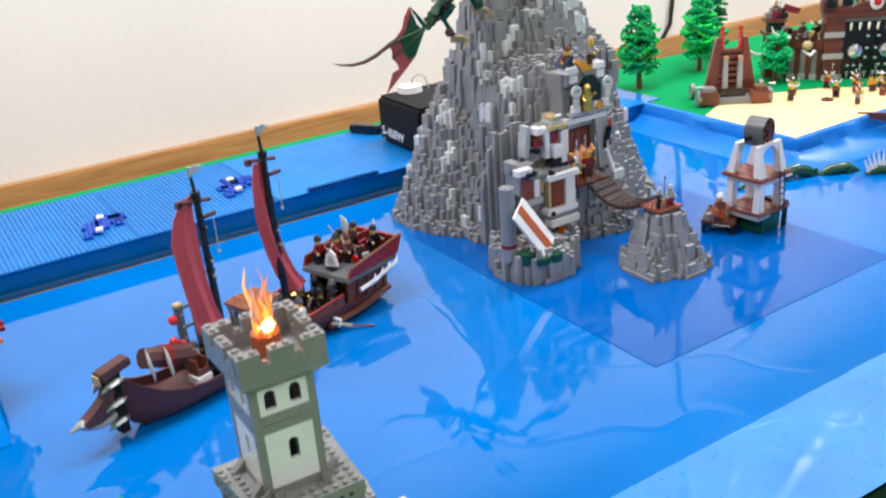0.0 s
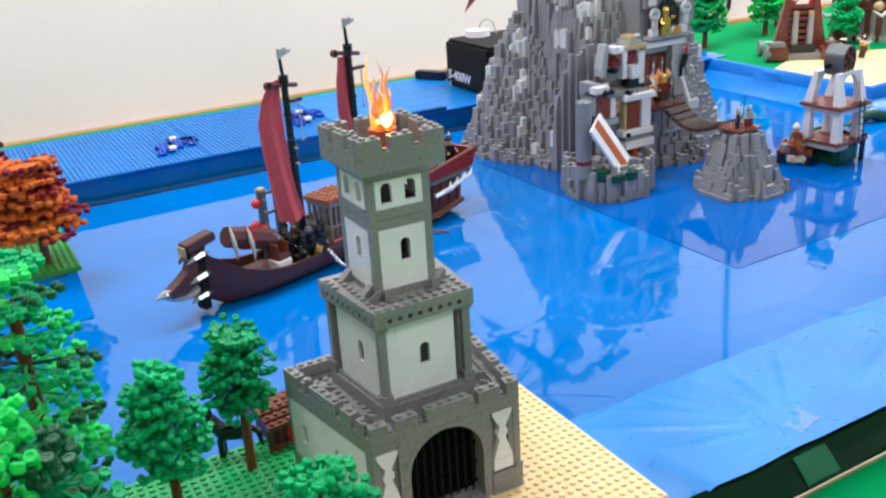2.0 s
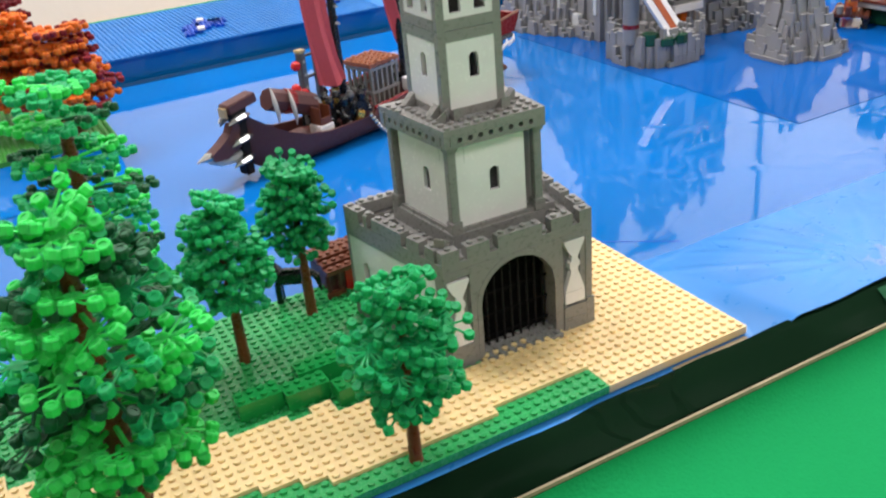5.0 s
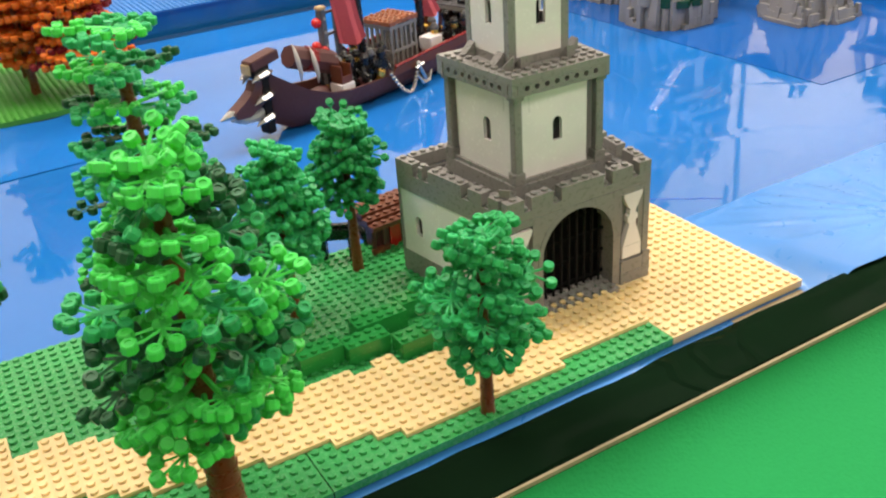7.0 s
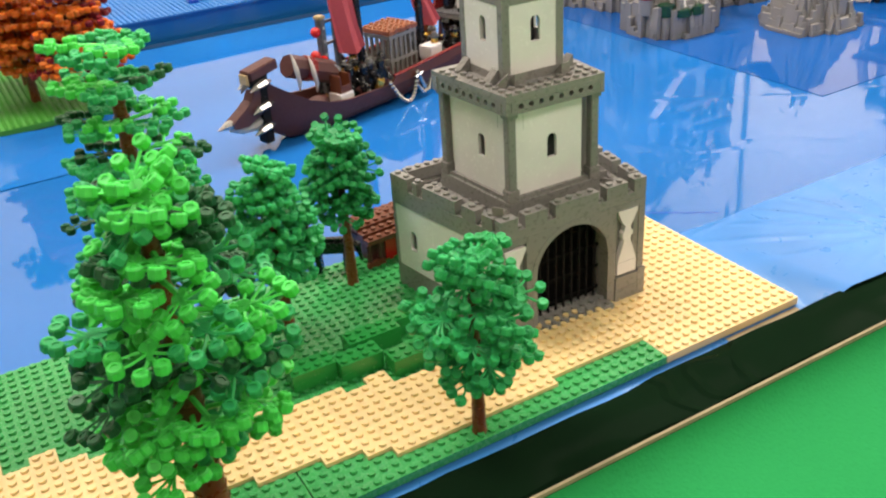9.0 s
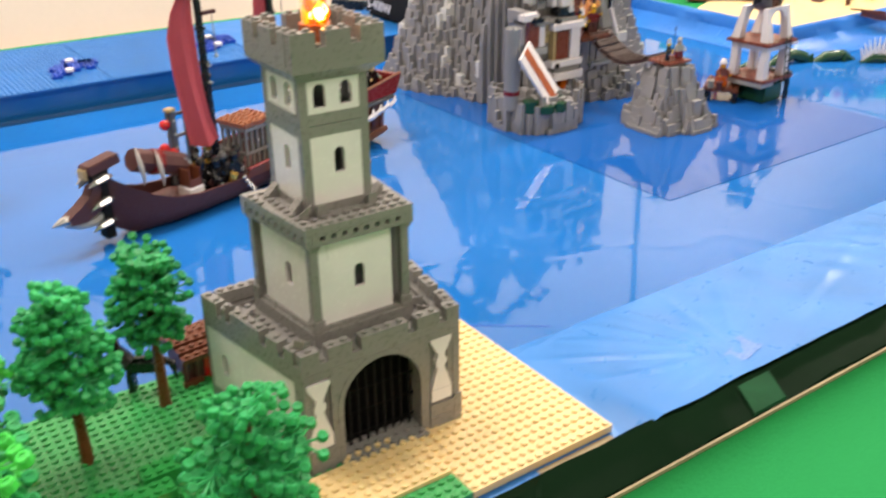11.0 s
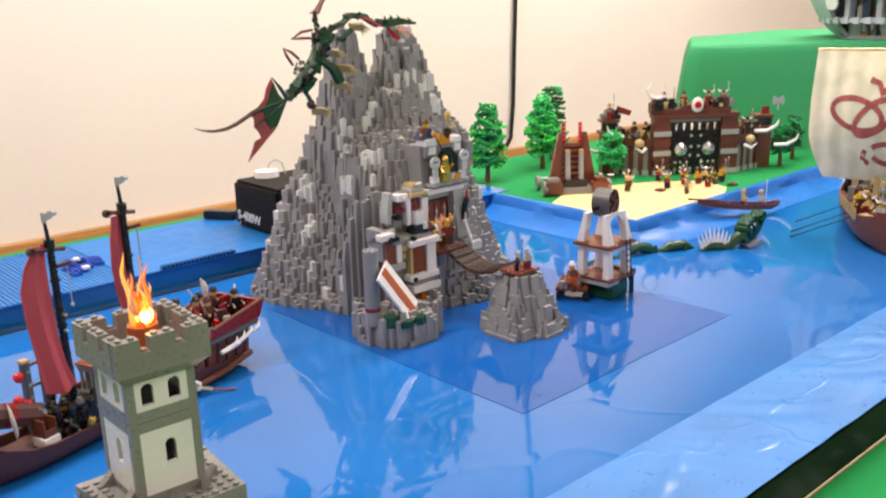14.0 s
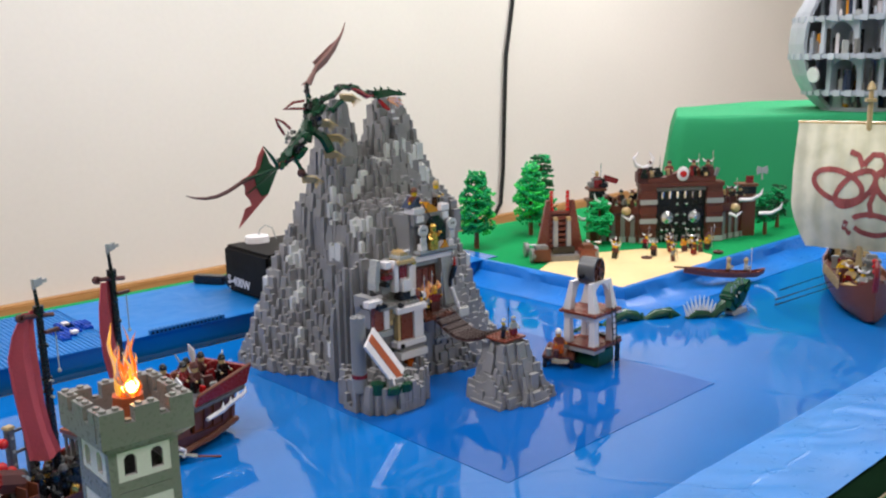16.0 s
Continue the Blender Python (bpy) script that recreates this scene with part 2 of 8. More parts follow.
def wood(name, dark, light, rough=0.45):
    mat, N, L, P = nodes_of(name)
    tex, m = N.new("ShaderNodeTexCoord"), N.new("ShaderNodeMapping")
    m.inputs["Scale"].default_value = (1.5, 22, 22)
    L.new(tex.outputs["Object"], m.inputs["Vector"])
    n = N.new("ShaderNodeTexNoise")
    n.inputs["Scale"].default_value, n.inputs["Detail"].default_value, n.inputs["Distortion"].default_value = 2.5, 6, 1.2
    L.new(m.outputs[0], n.inputs["Vector"])
    ramp = N.new("ShaderNodeValToRGB")
    ramp.color_ramp.elements[0].position, ramp.color_ramp.elements[0].color = 0.3, (*dark, 1)
    ramp.color_ramp.elements[1].position, ramp.color_ramp.elements[1].color = 0.7, (*light, 1)
    L.new(n.outputs["Fac"], ramp.inputs[0])
    L.new(ramp.outputs[0], P.inputs["Base Color"])
    P.inputs["Roughness"].default_value = rough
    return mat


def glow(name, colour, strength):
    mat, N, L, P = nodes_of(name)
    P.inputs["Base Color"].default_value = (*colour, 1)
    P.inputs["Emission Color"].default_value = (*colour, 1)
    P.inputs["Emission Strength"].default_value = strength
    return mat


def clear(name, colour, rough=0.08, weight=0.75, emit=0.0):
    mat, N, L, P = nodes_of(name)
    P.inputs["Base Color"].default_value = (*colour, 1)
    P.inputs["Roughness"].default_value = rough
    P.inputs["Transmission Weight"].default_value = weight
    P.inputs["IOR"].default_value = 1.5
    P.inputs["Emission Color"].default_value = (*colour, 1)
    P.inputs["Emission Strength"].default_value = emit
    return mat


M_WALL = paint("wall_paint", (0.80, 0.745, 0.68), 0.8, 1.2, 0.035, 0.25, 60)
M_CEIL = paint("ceiling_paint", (0.82, 0.8, 0.76), 0.9)
M_FLOOR = paint("floor_lino", (0.28, 0.24, 0.2), 0.5, 4, 0.12)
M_WOOD = wood("ledge_wood", (0.36, 0.17, 0.05), (0.55, 0.29, 0.10))
M_SEA = foil("sea_foil", (0.004, 0.135, 0.455), 0.04, 0.0006, 3.0, 0.0004)
M_SHORE = foil("shore_foil", (0.010, 0.15, 0.52), 0.30, 0.0015, 9.0, 0.001)
M_SHORE.node_tree.nodes["Principled BSDF"].inputs["Specular IOR Level"].default_value = 0.22
M_STEP = foil("step_foil", (0.006, 0.15, 0.46), 0.38, 0.0004, 3.0)
M_STEP.node_tree.nodes["Principled BSDF"].inputs["Specular IOR Level"].default_value = 0.2
M_SEA2 = foil("rim_foil", (0.03, 0.205, 0.57), 0.30, 0.003, 9.0, 0.0012)
M_DEEP = foil("deep_board", (0.003, 0.088, 0.35), 0.045, 0.0008, 3.0)
M_DEEP.node_tree.nodes["Principled BSDF"].inputs["IOR"].default_value = 1.34
M_BLACKF = foil("black_foil", (0.004, 0.013, 0.006), 0.13, 0.004, 10.0, 0.003)
M_BLACKF.node_tree.nodes["Principled BSDF"].inputs["IOR"].default_value = 1.04
M_CARD = paint("cut_cardboard", (0.30, 0.24, 0.15), 0.85, 20, 0.2)
# Green cloth again, with the box's bright light put into its colour.
M_CLOTH_B = paint("brightened_green_cloth", (0.016, 0.30, 0.115), 0.85, 2.0, 0.09, 0.6, 400)
M_WING = paint("worn_red_wing", (0.42, 0.075, 0.075), 0.6, 14, 0.3, 0.6, 300)
M_WING_B = paint("faded_brown_wing", (0.30, 0.15, 0.13), 0.6, 14, 0.3, 0.6, 300)
M_CLOTH = paint("green_cloth", (0.006, 0.245, 0.070), 0.85, 2.0, 0.09, 0.6, 400)
M_BLUE = plastic("blue_baseplate", (0.008, 0.160, 0.47), 0.38)
M_DBLUE = plastic("dark_blue", (0.002, 0.06, 0.44), 0.35)
M_SLATE = plastic("slate_blue", (0.03, 0.045, 0.09), 0.3)
M_GREEN = plastic("green_plate", (0.028, 0.33, 0.092), 0.25)
M_WEST = plastic("spring_green", (0.045, 0.29, 0.035), 0.5)
M_BRICKGREEN = plastic("green_brick", (0.008, 0.25, 0.05), 0.22)
M_LEAF = plastic("leaf_green", (0.010, 0.385, 0.112), 0.45, spread=0.28)
M_LEAFB = plastic("leaf_bright", (0.035, 0.68, 0.098), 0.45, spread=0.25)
M_LEAFD = plastic("leaf_dark", (0.010, 0.095, 0.032), 0.4, spread=0.25)
M_LEAFO = plastic("leaf_orange", (0.62, 0.13, 0.012), 0.42, spread=0.25)
M_LEAFR = plastic("leaf_red", (0.17, 0.008, 0.014), 0.42, spread=0.25)
M_TRUNK = plastic("trunk_brown", (0.16, 0.045, 0.014), 0.3)
M_TAN = plastic("tan_plate", (0.80, 0.595, 0.30), 0.34, vary=0.05, bump=0.005)
M_DGREY = plastic("dark_grey", (0.225, 0.217, 0.206), 0.3, spread=0.08, vary=0.05, bump=0.004)
M_ROCK = plastic("rock_grey", (0.248, 0.242, 0.244), 0.4, spread=0.13, bump=0.006)
M_ROCKL = plastic("rock_light", (0.62, 0.62, 0.60), 0.35, spread=0.14, bump=0.006)
M_LGREY = plastic("light_grey", (0.38, 0.39, 0.38), 0.25)
M_WHITE = plastic("white_panel", (0.79, 0.75, 0.755), 0.22, spread=0.03)
M_BLACK = plastic("black_plastic", (0.008, 0.008, 0.009), 0.25)
M_BROWN = plastic("dark_brown", (0.085, 0.024, 0.021), 0.45)
M_RBROWN = plastic("reddish_brown", (0.13, 0.035, 0.014), 0.38)
M_DRED = plastic("dark_red", (0.20, 0.012, 0.014), 0.25)
M_RED = plastic("bright_red", (0.55, 0.012, 0.012), 0.2)
M_SAIL = paint("dark_red_cloth", (0.55, 0.082, 0.098), 0.85, 10, 0.18, 0.8, 500)
M_ORANGE = plastic("flame_orange", (0.62, 0.12, 0.01), 0.2)
M_YELLOW = plastic("yellow", (0.75, 0.46, 0.02), 0.2)
M_GOLD = plastic("gold", (0.65, 0.38, 0.08), 0.25, metal=0.8)
M_SILVER = plastic("silver", (0.62, 0.62, 0.62), 0.2, metal=0.85)
M_DGREEN = plastic("dark_green", (0.008, 0.06, 0.025), 0.2)
M_BONE = plastic("bone_tan", (0.50, 0.36, 0.17), 0.3)
M_TROCK = plastic("machine_grey", (0.45, 0.48, 0.53), 0.5, spread=0.2)
# Clear flame plastic; its emission adds a glow in place of passing light.
M_FIRE = clear("clear_orange_glow", (0.95, 0.24, 0.008), 0.08, 0.75, 0.25)
M_LAMP = glow("ember_lamp", (1.0, 0.52, 0.13), 20.0)
M_EMBLEM = paint("faded_red_print", (0.36, 0.085, 0.075), 0.85, 12, 0.15)
M_HULL = plastic("hull_brown", (0.078, 0.022, 0.020), 0.5)
M_BRICKR = plastic("brick_red_brown", (0.20, 0.050, 0.028), 0.3, spread=0.16)
M_AMBER = plastic("amber", (0.62, 0.26, 0.02), 0.2)
# Emission makes this clear plastic glow by itself, with no lamp in it.
M_FIREB = clear("clear_flame_glow", (0.95, 0.42, 0.14), 0.1, 0.5, 0.12)
# Sheenless near-black; on sheets behind openings it paints in the shade.
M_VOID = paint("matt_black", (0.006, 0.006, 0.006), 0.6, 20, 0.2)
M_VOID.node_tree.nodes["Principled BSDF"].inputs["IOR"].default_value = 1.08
M_MIRROR = plastic("bright_silver", (0.80, 0.82, 0.84), 0.10, metal=0.8, bump=0.004)
# Emission paints in the lit look of the yellow flame tongues.
M_FIREY = clear("clear_yellow_glow", (1.0, 0.45, 0.03), 0.1, 0.5, 0.8)
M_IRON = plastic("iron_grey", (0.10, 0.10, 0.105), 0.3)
M_MATT = paint("matt_case", (0.012, 0.011, 0.011), 0.55, 30, 0.2)
M_MATT.node_tree.nodes["Principled BSDF"].inputs["IOR"].default_value = 1.2
# The tape's glare is put into this pale colour.
M_CTAPE = plastic("glare_painted_tape", (0.11, 0.23, 0.54), 0.30, bump=0.01)
M_TAPE = paint("green_tape", (0.006, 0.055, 0.022), 0.5, 30, 0.2)
M_TAPE.node_tree.nodes["Principled BSDF"].inputs["IOR"].default_value = 1.1
for leaf in (M_LEAF, M_LEAFB, M_LEAFD, M_LEAFO, M_LEAFR):
    bs = leaf.node_tree.nodes["Principled BSDF"]
    bs.inputs["Subsurface Weight"].default_value = 0.55
    bs.inputs["Subsurface Radius"].default_value = (1.0, 1.0, 1.0)
    bs.inputs["Subsurface Scale"].default_value = 0.004
    bs.inputs["Specular IOR Level"].default_value = 0.28
for plate, amount in ((M_TAN, 0.45), (M_GREEN, 0.3)):
    bs = plate.node_tree.nodes["Principled BSDF"]
    bs.inputs["Subsurface Weight"].default_value = amount
    bs.inputs["Subsurface Radius"].default_value = (1.0, 1.0, 1.0)
    bs.inputs["Subsurface Scale"].default_value = 0.003
M_ROOF = plastic("roof_brown", (0.27, 0.085, 0.035), 0.3, spread=0.2)
M_CLOTH.node_tree.nodes["Principled BSDF"].inputs["IOR"].default_value = 1.18
M_PLANK = plastic("plank_brown", (0.032, 0.013, 0.009), 0.65)
M_FEATHER = plastic("feather_grey", (0.55, 0.52, 0.48), 0.4)
M_FORT = plastic("fort_brown", (0.125, 0.032, 0.020), 0.4, spread=0.3)
M_RUST = plastic("rust_stripe", (0.40, 0.085, 0.025), 0.4)
M_DGREYB = plastic("turret_grey", (0.24, 0.24, 0.245), 0.35)
M_BLACKF.node_tree.nodes["Principled BSDF"].inputs["Specular IOR Level"].default_value = 0.12

# ---- room ----
room = MB().box(-30, -30, -7.7, 60, 22, -7.5)
single("floor", room, M_FLOOR, "brown worn floor under the tables", "floor", kind="structure")
single("ceiling", MB().box(-30, -30, 22, 60, 22, 22.4), M_CEIL, "plain white ceiling", "ceiling", kind="structure")
single("wall_north", MB().box(-30, 22, -7.5, 60, 22.6, 22), M_WALL, "cream painted plaster wall", "wall", kind="structure")
single("wall_south", MB().box(-30, -30.6, -7.5, 60, -30, 22), M_WALL, "cream painted plaster wall", "wall", kind="structure")
single("wall_west", MB().box(-30.6, -30, -7.5, -30, 22, 22), M_WALL, "cream painted plaster wall", "wall", kind="structure")
single("wall_east", MB().box(60, -30, -7.5, 60.6, 22, 22), M_WALL, "cream painted plaster wall", "wall", kind="structure")
single("trim", MB().box(-30, 21.6, -2.7, 60, 21.99, -1.58, c=0.05), M_WOOD, "orange-brown wooden rail along the wall", "trim", kind="structure")

# ---- table, sea and land ----
table = thing("display_table", "long table under the display, hung with green cloth", "table", at(0, 0, 0))
part("tabletop", MB().box(-9, -1.40, -0.75, 32, 13.6, -0.2, c=0.03), M_CARD, table)
for tx in (-8.5, 11, 31):
    for ty in (-1.0, 12.8):
        part("leg", MB().box(tx - 0.25, ty - 0.25, -7.5, tx + 0.25, ty + 0.25, -0.75, c=0.03), M_CARD, table)

single("water", MB().box(-9, 0.3, -0.17, 23, 9.9, -0.12), M_SEA, "glossy blue plastic sheet laid flat as the sea", "sea", kind="structure")
single("deep_water", MB().box(0, 0, -0.118, 4.92, 5.8, -0.113, 0, loc(5.84, 2.06, 0, 0, 0, 1.0)), M_DEEP, "darker blue board under the rocks in the sea", "sea board", kind="structure")
# foil drawn up over the front rim, with folds
rim = MB()
nx, ny = 900, 40
grid = []
for i in range(nx + 1):
    x = -9 + 32 * i / nx
    for j in range(ny + 1):
        u = j / ny
        y = 0.55 - 1.59 * u
        z = -0.108 + 0.190 * u
        # pleats that fan out from the taped spot, and one long fold
        for ex, ey, hh, ww in ((2.15, 0.30, 0.016, 0.08), (2.55, 0.52, 0.010, 0.07), (2.95, 0.55, 0.016, 0.10), (3.45, 0.55, 0.011, 0.08), (4.0, 0.55, 0.014, 0.10), (4.75, 0.50, 0.016, 0.11), (5.6, 0.45, 0.012, 0.11), (6.93, 0.25, 0.022, 0.22), (2.3, -0.35, 0.012, 0.08), (2.6, -0.85, 0.012, 0.08)):
            sx0, sy0 = (4.2, -0.75) if ex > 6.5 else (3.55, -0.74)
            vx, vy = ex - sx0, ey - sy0
            q = max(0.0, min(1.0, ((x - sx0) * vx + (y - sy0) * vy) / (vx * vx + vy * vy)))
            dist = math.hypot(x - sx0 - q * vx, y - sy0 - q * vy)
            z += hh * math.exp(-((dist / (0.55 * ww * (0.4 + 0.6 * q))) ** 2)) * math.sin(math.pi * min(1.0, 0.97 * q)) ** 0.7
        fold = 0.05 * noise.noise((x * 1.1 + u * 1.6, u * 0.6, 3.0)) + 0.02 * noise.noise((x * 3.0 - u * 2.0, u * 2.0, 8.0))
        z += fold * math.sin(math.pi * min(1, u * 1.15)) * 0.8
        k = max(0.0, min(1.0, (x - 2.03) / 0.35))
        k = k * k * (3 - 2 * k)
        z = k * z + (1 - k) * min(z, -0.075)
        grid.append((x, y + 0.015 * noise.noise((x * 2.0, 5.0, 1.0)), z))
rim.add(grid, [(i * (ny + 1) + j, i * (ny + 1) + j + 1, (i + 1) * (ny + 1) + j + 1, (i + 1) * (ny + 1) + j) for i in range(nx) for j in range(ny)])
single("sheet_seam", MB().box(-0.39, -0.006, -0.1195, 0.39, 0.006, -0.1175, 0, loc(2.45, 0.90, 0, 0, 0, -37.5)), M_DBLUE, "dark seam in the blue sheet", "seam", kind="structure")
# crumpled clear tape that holds the sheet; its glare is painted as pale colour
tp = MB()
tq = [(3.38 + 0.05 * i + 0.02 * noise.noise((i * 0.9, j * 0.9, 2.0)), -0.92 + 0.06 * j + 0.012 * i + 0.02 * noise.noise((i * 0.8, j * 0.7, 5.0)), 0.066 - 0.007 * j + 0.018 * noise.noise((i * 0.8, j * 0.9, 7.0))) for i in range(9) for j in range(5)]
tp.add(tq + [(x, y, z - 0.004) for x, y, z in tq], [(i * 5 + j, i * 5 + j + 5, i * 5 + j + 6, i * 5 + j + 1) for i in range(8) for j in range(4)] + [(45 + i * 5 + j + 1, 45 + i * 5 + j + 6, 45 + i * 5 + j + 5, 45 + i * 5 + j) for i in range(8) for j in range(4)])
single("clear_tape", tp, M_CTAPE, "crumpled tape on the blue sheet, its glare painted pale", "tape", smooth=True)
single("rim_foil", rim, M_SEA2, "creased pale blue plastic sheet over the front rim", "plastic sheet", kind="structure", smooth=True)

band = MB()
nx, prof = 150, [(-0.93, -0.2), (-0.96, 0.0), (-1.0, 0.045), (-1.12, 0.065), (-1.26, 0.055), (-1.40, 0.04), (-1.425, 0.0), (-1.43, -0.2)]
grid = []
for i in range(nx + 1):
    x = -9 + 34 * i / nx
    for j, (y, z) in enumerate(prof):
        k = 0.05 if 0 < j < 6 else 0.0
        grid.append((x, y + 0.6 * k * noise.noise((x * 1.7, j * 0.3, 2.0)), z + 0.3 * k * noise.noise((x * 2.6, j * 0.7, 9.0))))
n = len(prof)
band.add(grid, [(i * n + j, i * n + j + 1, (i + 1) * n + j + 1, (i + 1) * n + j) for i in range(nx) for j in range(n - 1)])
single("rim_cover", band, M_BLACKF, "shiny black plastic wrapped over the front rim", "rim", kind="structure", smooth=True)
single("rim_edge", MB().box(-9, -1.447, 0.018, 25, -1.428, 0.047), M_CARD, "cut brown cardboard edge of the rim", "rim edge", kind="structure")
cloth = MB()
nx, ny = 60, 40
grid = [(-12 + 44 * i / nx, -1.45 - 14 * (j / ny) ** 2, -0.22 + 0.236 * math.exp(-(14 * (j / ny) ** 2) / 0.16) + 0.012 * noise.noise((i * 0.35, j * 0.4, 0)) * min(1, j / 6)) for i in range(nx + 1) for j in range(ny + 1)]
cloth.add(grid, [(i * (ny + 1) + j, i * (ny + 1) + j + 1, (i + 1) * (ny + 1) + j + 1, (i + 1) * (ny + 1) + j) for i in range(nx) for j in range(ny)])
single("green_cloth", cloth, M_CLOTH, "smooth green felt cloth on the neighbouring table", "tablecloth", kind="structure", smooth=True)
tape = MB()
tg = [(x + 0.55 * (y + 1.41), y, z + 0.022) for x in (2.93, 3.05, 3.17, 3.30) for y, z in prof[3:7]]
tape.add(tg + [(x, y, z - 0.004) for x, y, z in tg], [(i * 4 + j, i * 4 + j + 1, i * 4 + j + 5, i * 4 + j + 4) for i in range(3) for j in range(3)] + [(16 + i * 4 + j + 4, 16 + i * 4 + j + 5, 16 + i * 4 + j + 1, 16 + i * 4 + j) for i in range(3) for j in range(3)])
single("tape_strip", tape, M_TAPE, "dark green tape across the black rim", "tape")
side_table = thing("side_table", "table under the green felt cloth", "table", at(0, 0, 0))
part("tabletop", MB().box(-12, -15.4, -0.8, 32, -1.5, -0.26), M_CARD, side_table)
for tx in (-11, 10, 31):
    for ty in (-15, -2):
        part("leg", MB().box(tx - 0.25, ty - 0.25, -7.5, tx + 0.25, ty + 0.25, -0.8), M_CARD, side_table)


def plate_with_studs(x0, y0, nx, ny, z1, thick, n=8, skip=None):
    mb = MB().box(x0, y0, z1 - thick, x0 + nx * S, y0 + ny * S, z1)
    spots = [(x0 + (i + 0.5) * S, y0 + (j + 0.5) * S, z1) for i in range(nx) for j in range(ny) if not (skip and skip(x0 + (i + 0.5) * S, y0 + (j + 0.5) * S))]
    return mb.studs(spots, n=n)


def baseplate(name, label, group, x0, y0, nx, ny, z1, thick, mat, n=8, skip=None):
    """A thin slab and its studs, too many to be parts of their own."""
    t = thing(name, label, "baseplate", at(0, 0, 0), group)
    part("slab", MB().box(x0, y0, z1 - thick, x0 + nx * S, y0 + ny * S, z1), mat, t)
    spots = [(x0 + (i + 0.5) * S, y0 + (j + 0.5) * S, z1) for i in range(nx) for j in range(ny) if not (skip and skip(x0 + (i + 0.5) * S, y0 + (j + 0.5) * S))]
    tagged(part("studs", MB().studs(spots, n=n, h=0.018 if n > 6 else 0.012), mat, t), kind="stuff")


under_tower = lambda x, y: -0.1 < x < 1.15 and 0.05 < y < 1.05
for px in (-1.80, -4.37):
    baseplate("green_baseplate", "green studded baseplate with trees on it", "green baseplates", px, -0.83, 32, 32, 0.0, 0.06, M_GREEN, skip=under_tower)
baseplate("tan_baseplate", "sand-coloured studded baseplate beside the gate tower", "", 0.765, -0.83, 16, 32, 0.0, 0.06, M_TAN, skip=under_tower)
single("plate_support", MB().box(-4.3, -0.78, -0.15, 2.0, 1.7, -0.062), M_CARD, "cardboard packing under the baseplates", "packing")

single("packing_strip", MB().box(1.30, -0.905, -0.13, 2.02, -0.835, -0.07, c=0.006), M_CARD, "strip of brown cardboard under the sand-coloured plate", "packing")

# sandy path: plates laid in steps over the green baseplates
path_line = ((-4.3, 0.34, 8), (-3.56, 0.10, 8), (-2.92, -0.10, 7), (-2.36, -0.32, 7), (-1.72, -0.46, 8), (-1.16, -0.68, 9), (-0.68, -0.68, 8), (-0.28, -0.66, 7), (0.24, -0.60, 6), (0.8, -0.56, 6))
rnd = random.Random(5)
x0 = -4.28
while x0 < 0.68:
    nx = rnd.choice((2, 3, 3))
    k = max(i for i in range(len(path_line) - 1) if path_line[i][0] <= x0 + 0.1)
    a, b = path_line[k], path_line[k + 1]
    u = (x0 + 0.1 - a[0]) / (b[0] - a[0])
    y0 = max(-0.83, -0.83 + S * round((a[1] + (b[1] - a[1]) * u + 0.83) / S))
    ny = round(a[2] + (b[2] - a[2]) * u) + rnd.choice((0, 0, 1))
    single("path_plate", plate_with_studs(x0, y0, nx, ny, PL, PL - 0.001), M_TAN, "sand-coloured plate of the winding path", "plate", group="path plates")
    x0 += nx * S

# raised shelf along the wall
shelf = MB().box(-9, 10.17, -0.2, 14, 13.2, 0.272)
single("raised_shelf", shelf, M_SEA, "raised step wrapped in blue plastic sheet along the back", "step", kind="structure")
for k in range(4):
    x0 = -6.0 + 2.58 * k
    baseplate("blue_baseplate", "blue studded baseplate on the raised step", "blue baseplates", x0, 10.06, 32, 39, 0.30, 0.027, M_BLUE, 6)
single("step_cover", MB().box(4.325, 10.06, 0.273, 13.4, 13.18, 0.30, c=0.006), M_STEP, "smooth blue plastic sheet over the step", "plastic sheet", kind="structure")
single("green_strip", MB().add([(-9, 13.205, -0.2), (14, 13.205, -0.2), (14, 13.62, -0.2), (-9, 13.62, -0.2), (-9, 13.205, 0.285), (14, 13.205, 0.285), (14, 13.62, 0.24), (-9, 13.62, 0.24)], [(3, 2, 1, 0), (4, 5, 6, 7), (0, 1, 5, 4), (1, 2, 6, 5), (2, 3, 7, 6), (3, 0, 4, 7)]), M_CLOTH, "strip of green cloth behind the blue plates", "cloth strip", kind="structure")


def reef(x, y, turn):
    """Low ragged plates with two white tiles on them."""
    t = thing("reef", "dark blue plate reef with two white tiles", "reef", at(x, y, 0.3, turn), "blue reefs")
    rnd = random.Random(int(x * 10))
    for i, j, w, d in ((-3, -4, 3, 7), (-1, -2, 3, 9), (0, 1, 5, 5), (2, 3, 4, 3), (-4, 0, 3, 2), (-1, 6, 3, 2), (3, -1, 2, 3), (-4, -6, 2, 3)):
        z = 0.016 + rnd.choice((0.0, 0.012))
        mb = MB().box(i * S, j * S, z - 0.014, (i + w) * S, (j + d) * S, z + PL)
        mb.studs([((i + a + 0.5) * S, (j + b + 0.5) * S, z + PL) for a in range(w) for b in range(d)], n=8)
        part("plate", mb, M_DBLUE, t, "dark blue plate")
    for i, j in ((0.3, 4.6), (-0.6, -3.6)):
        part("white_tile", MB().box((i - 0.5) * S, (j - 0.9) * S, 0.06, (i + 1) * S, (j + 0.9) * S, 0.11, c=0.006), M_WHITE, t, "white tile")


reef(1.32, 11.0, -8)
reef(3.93, 11.3, 0)
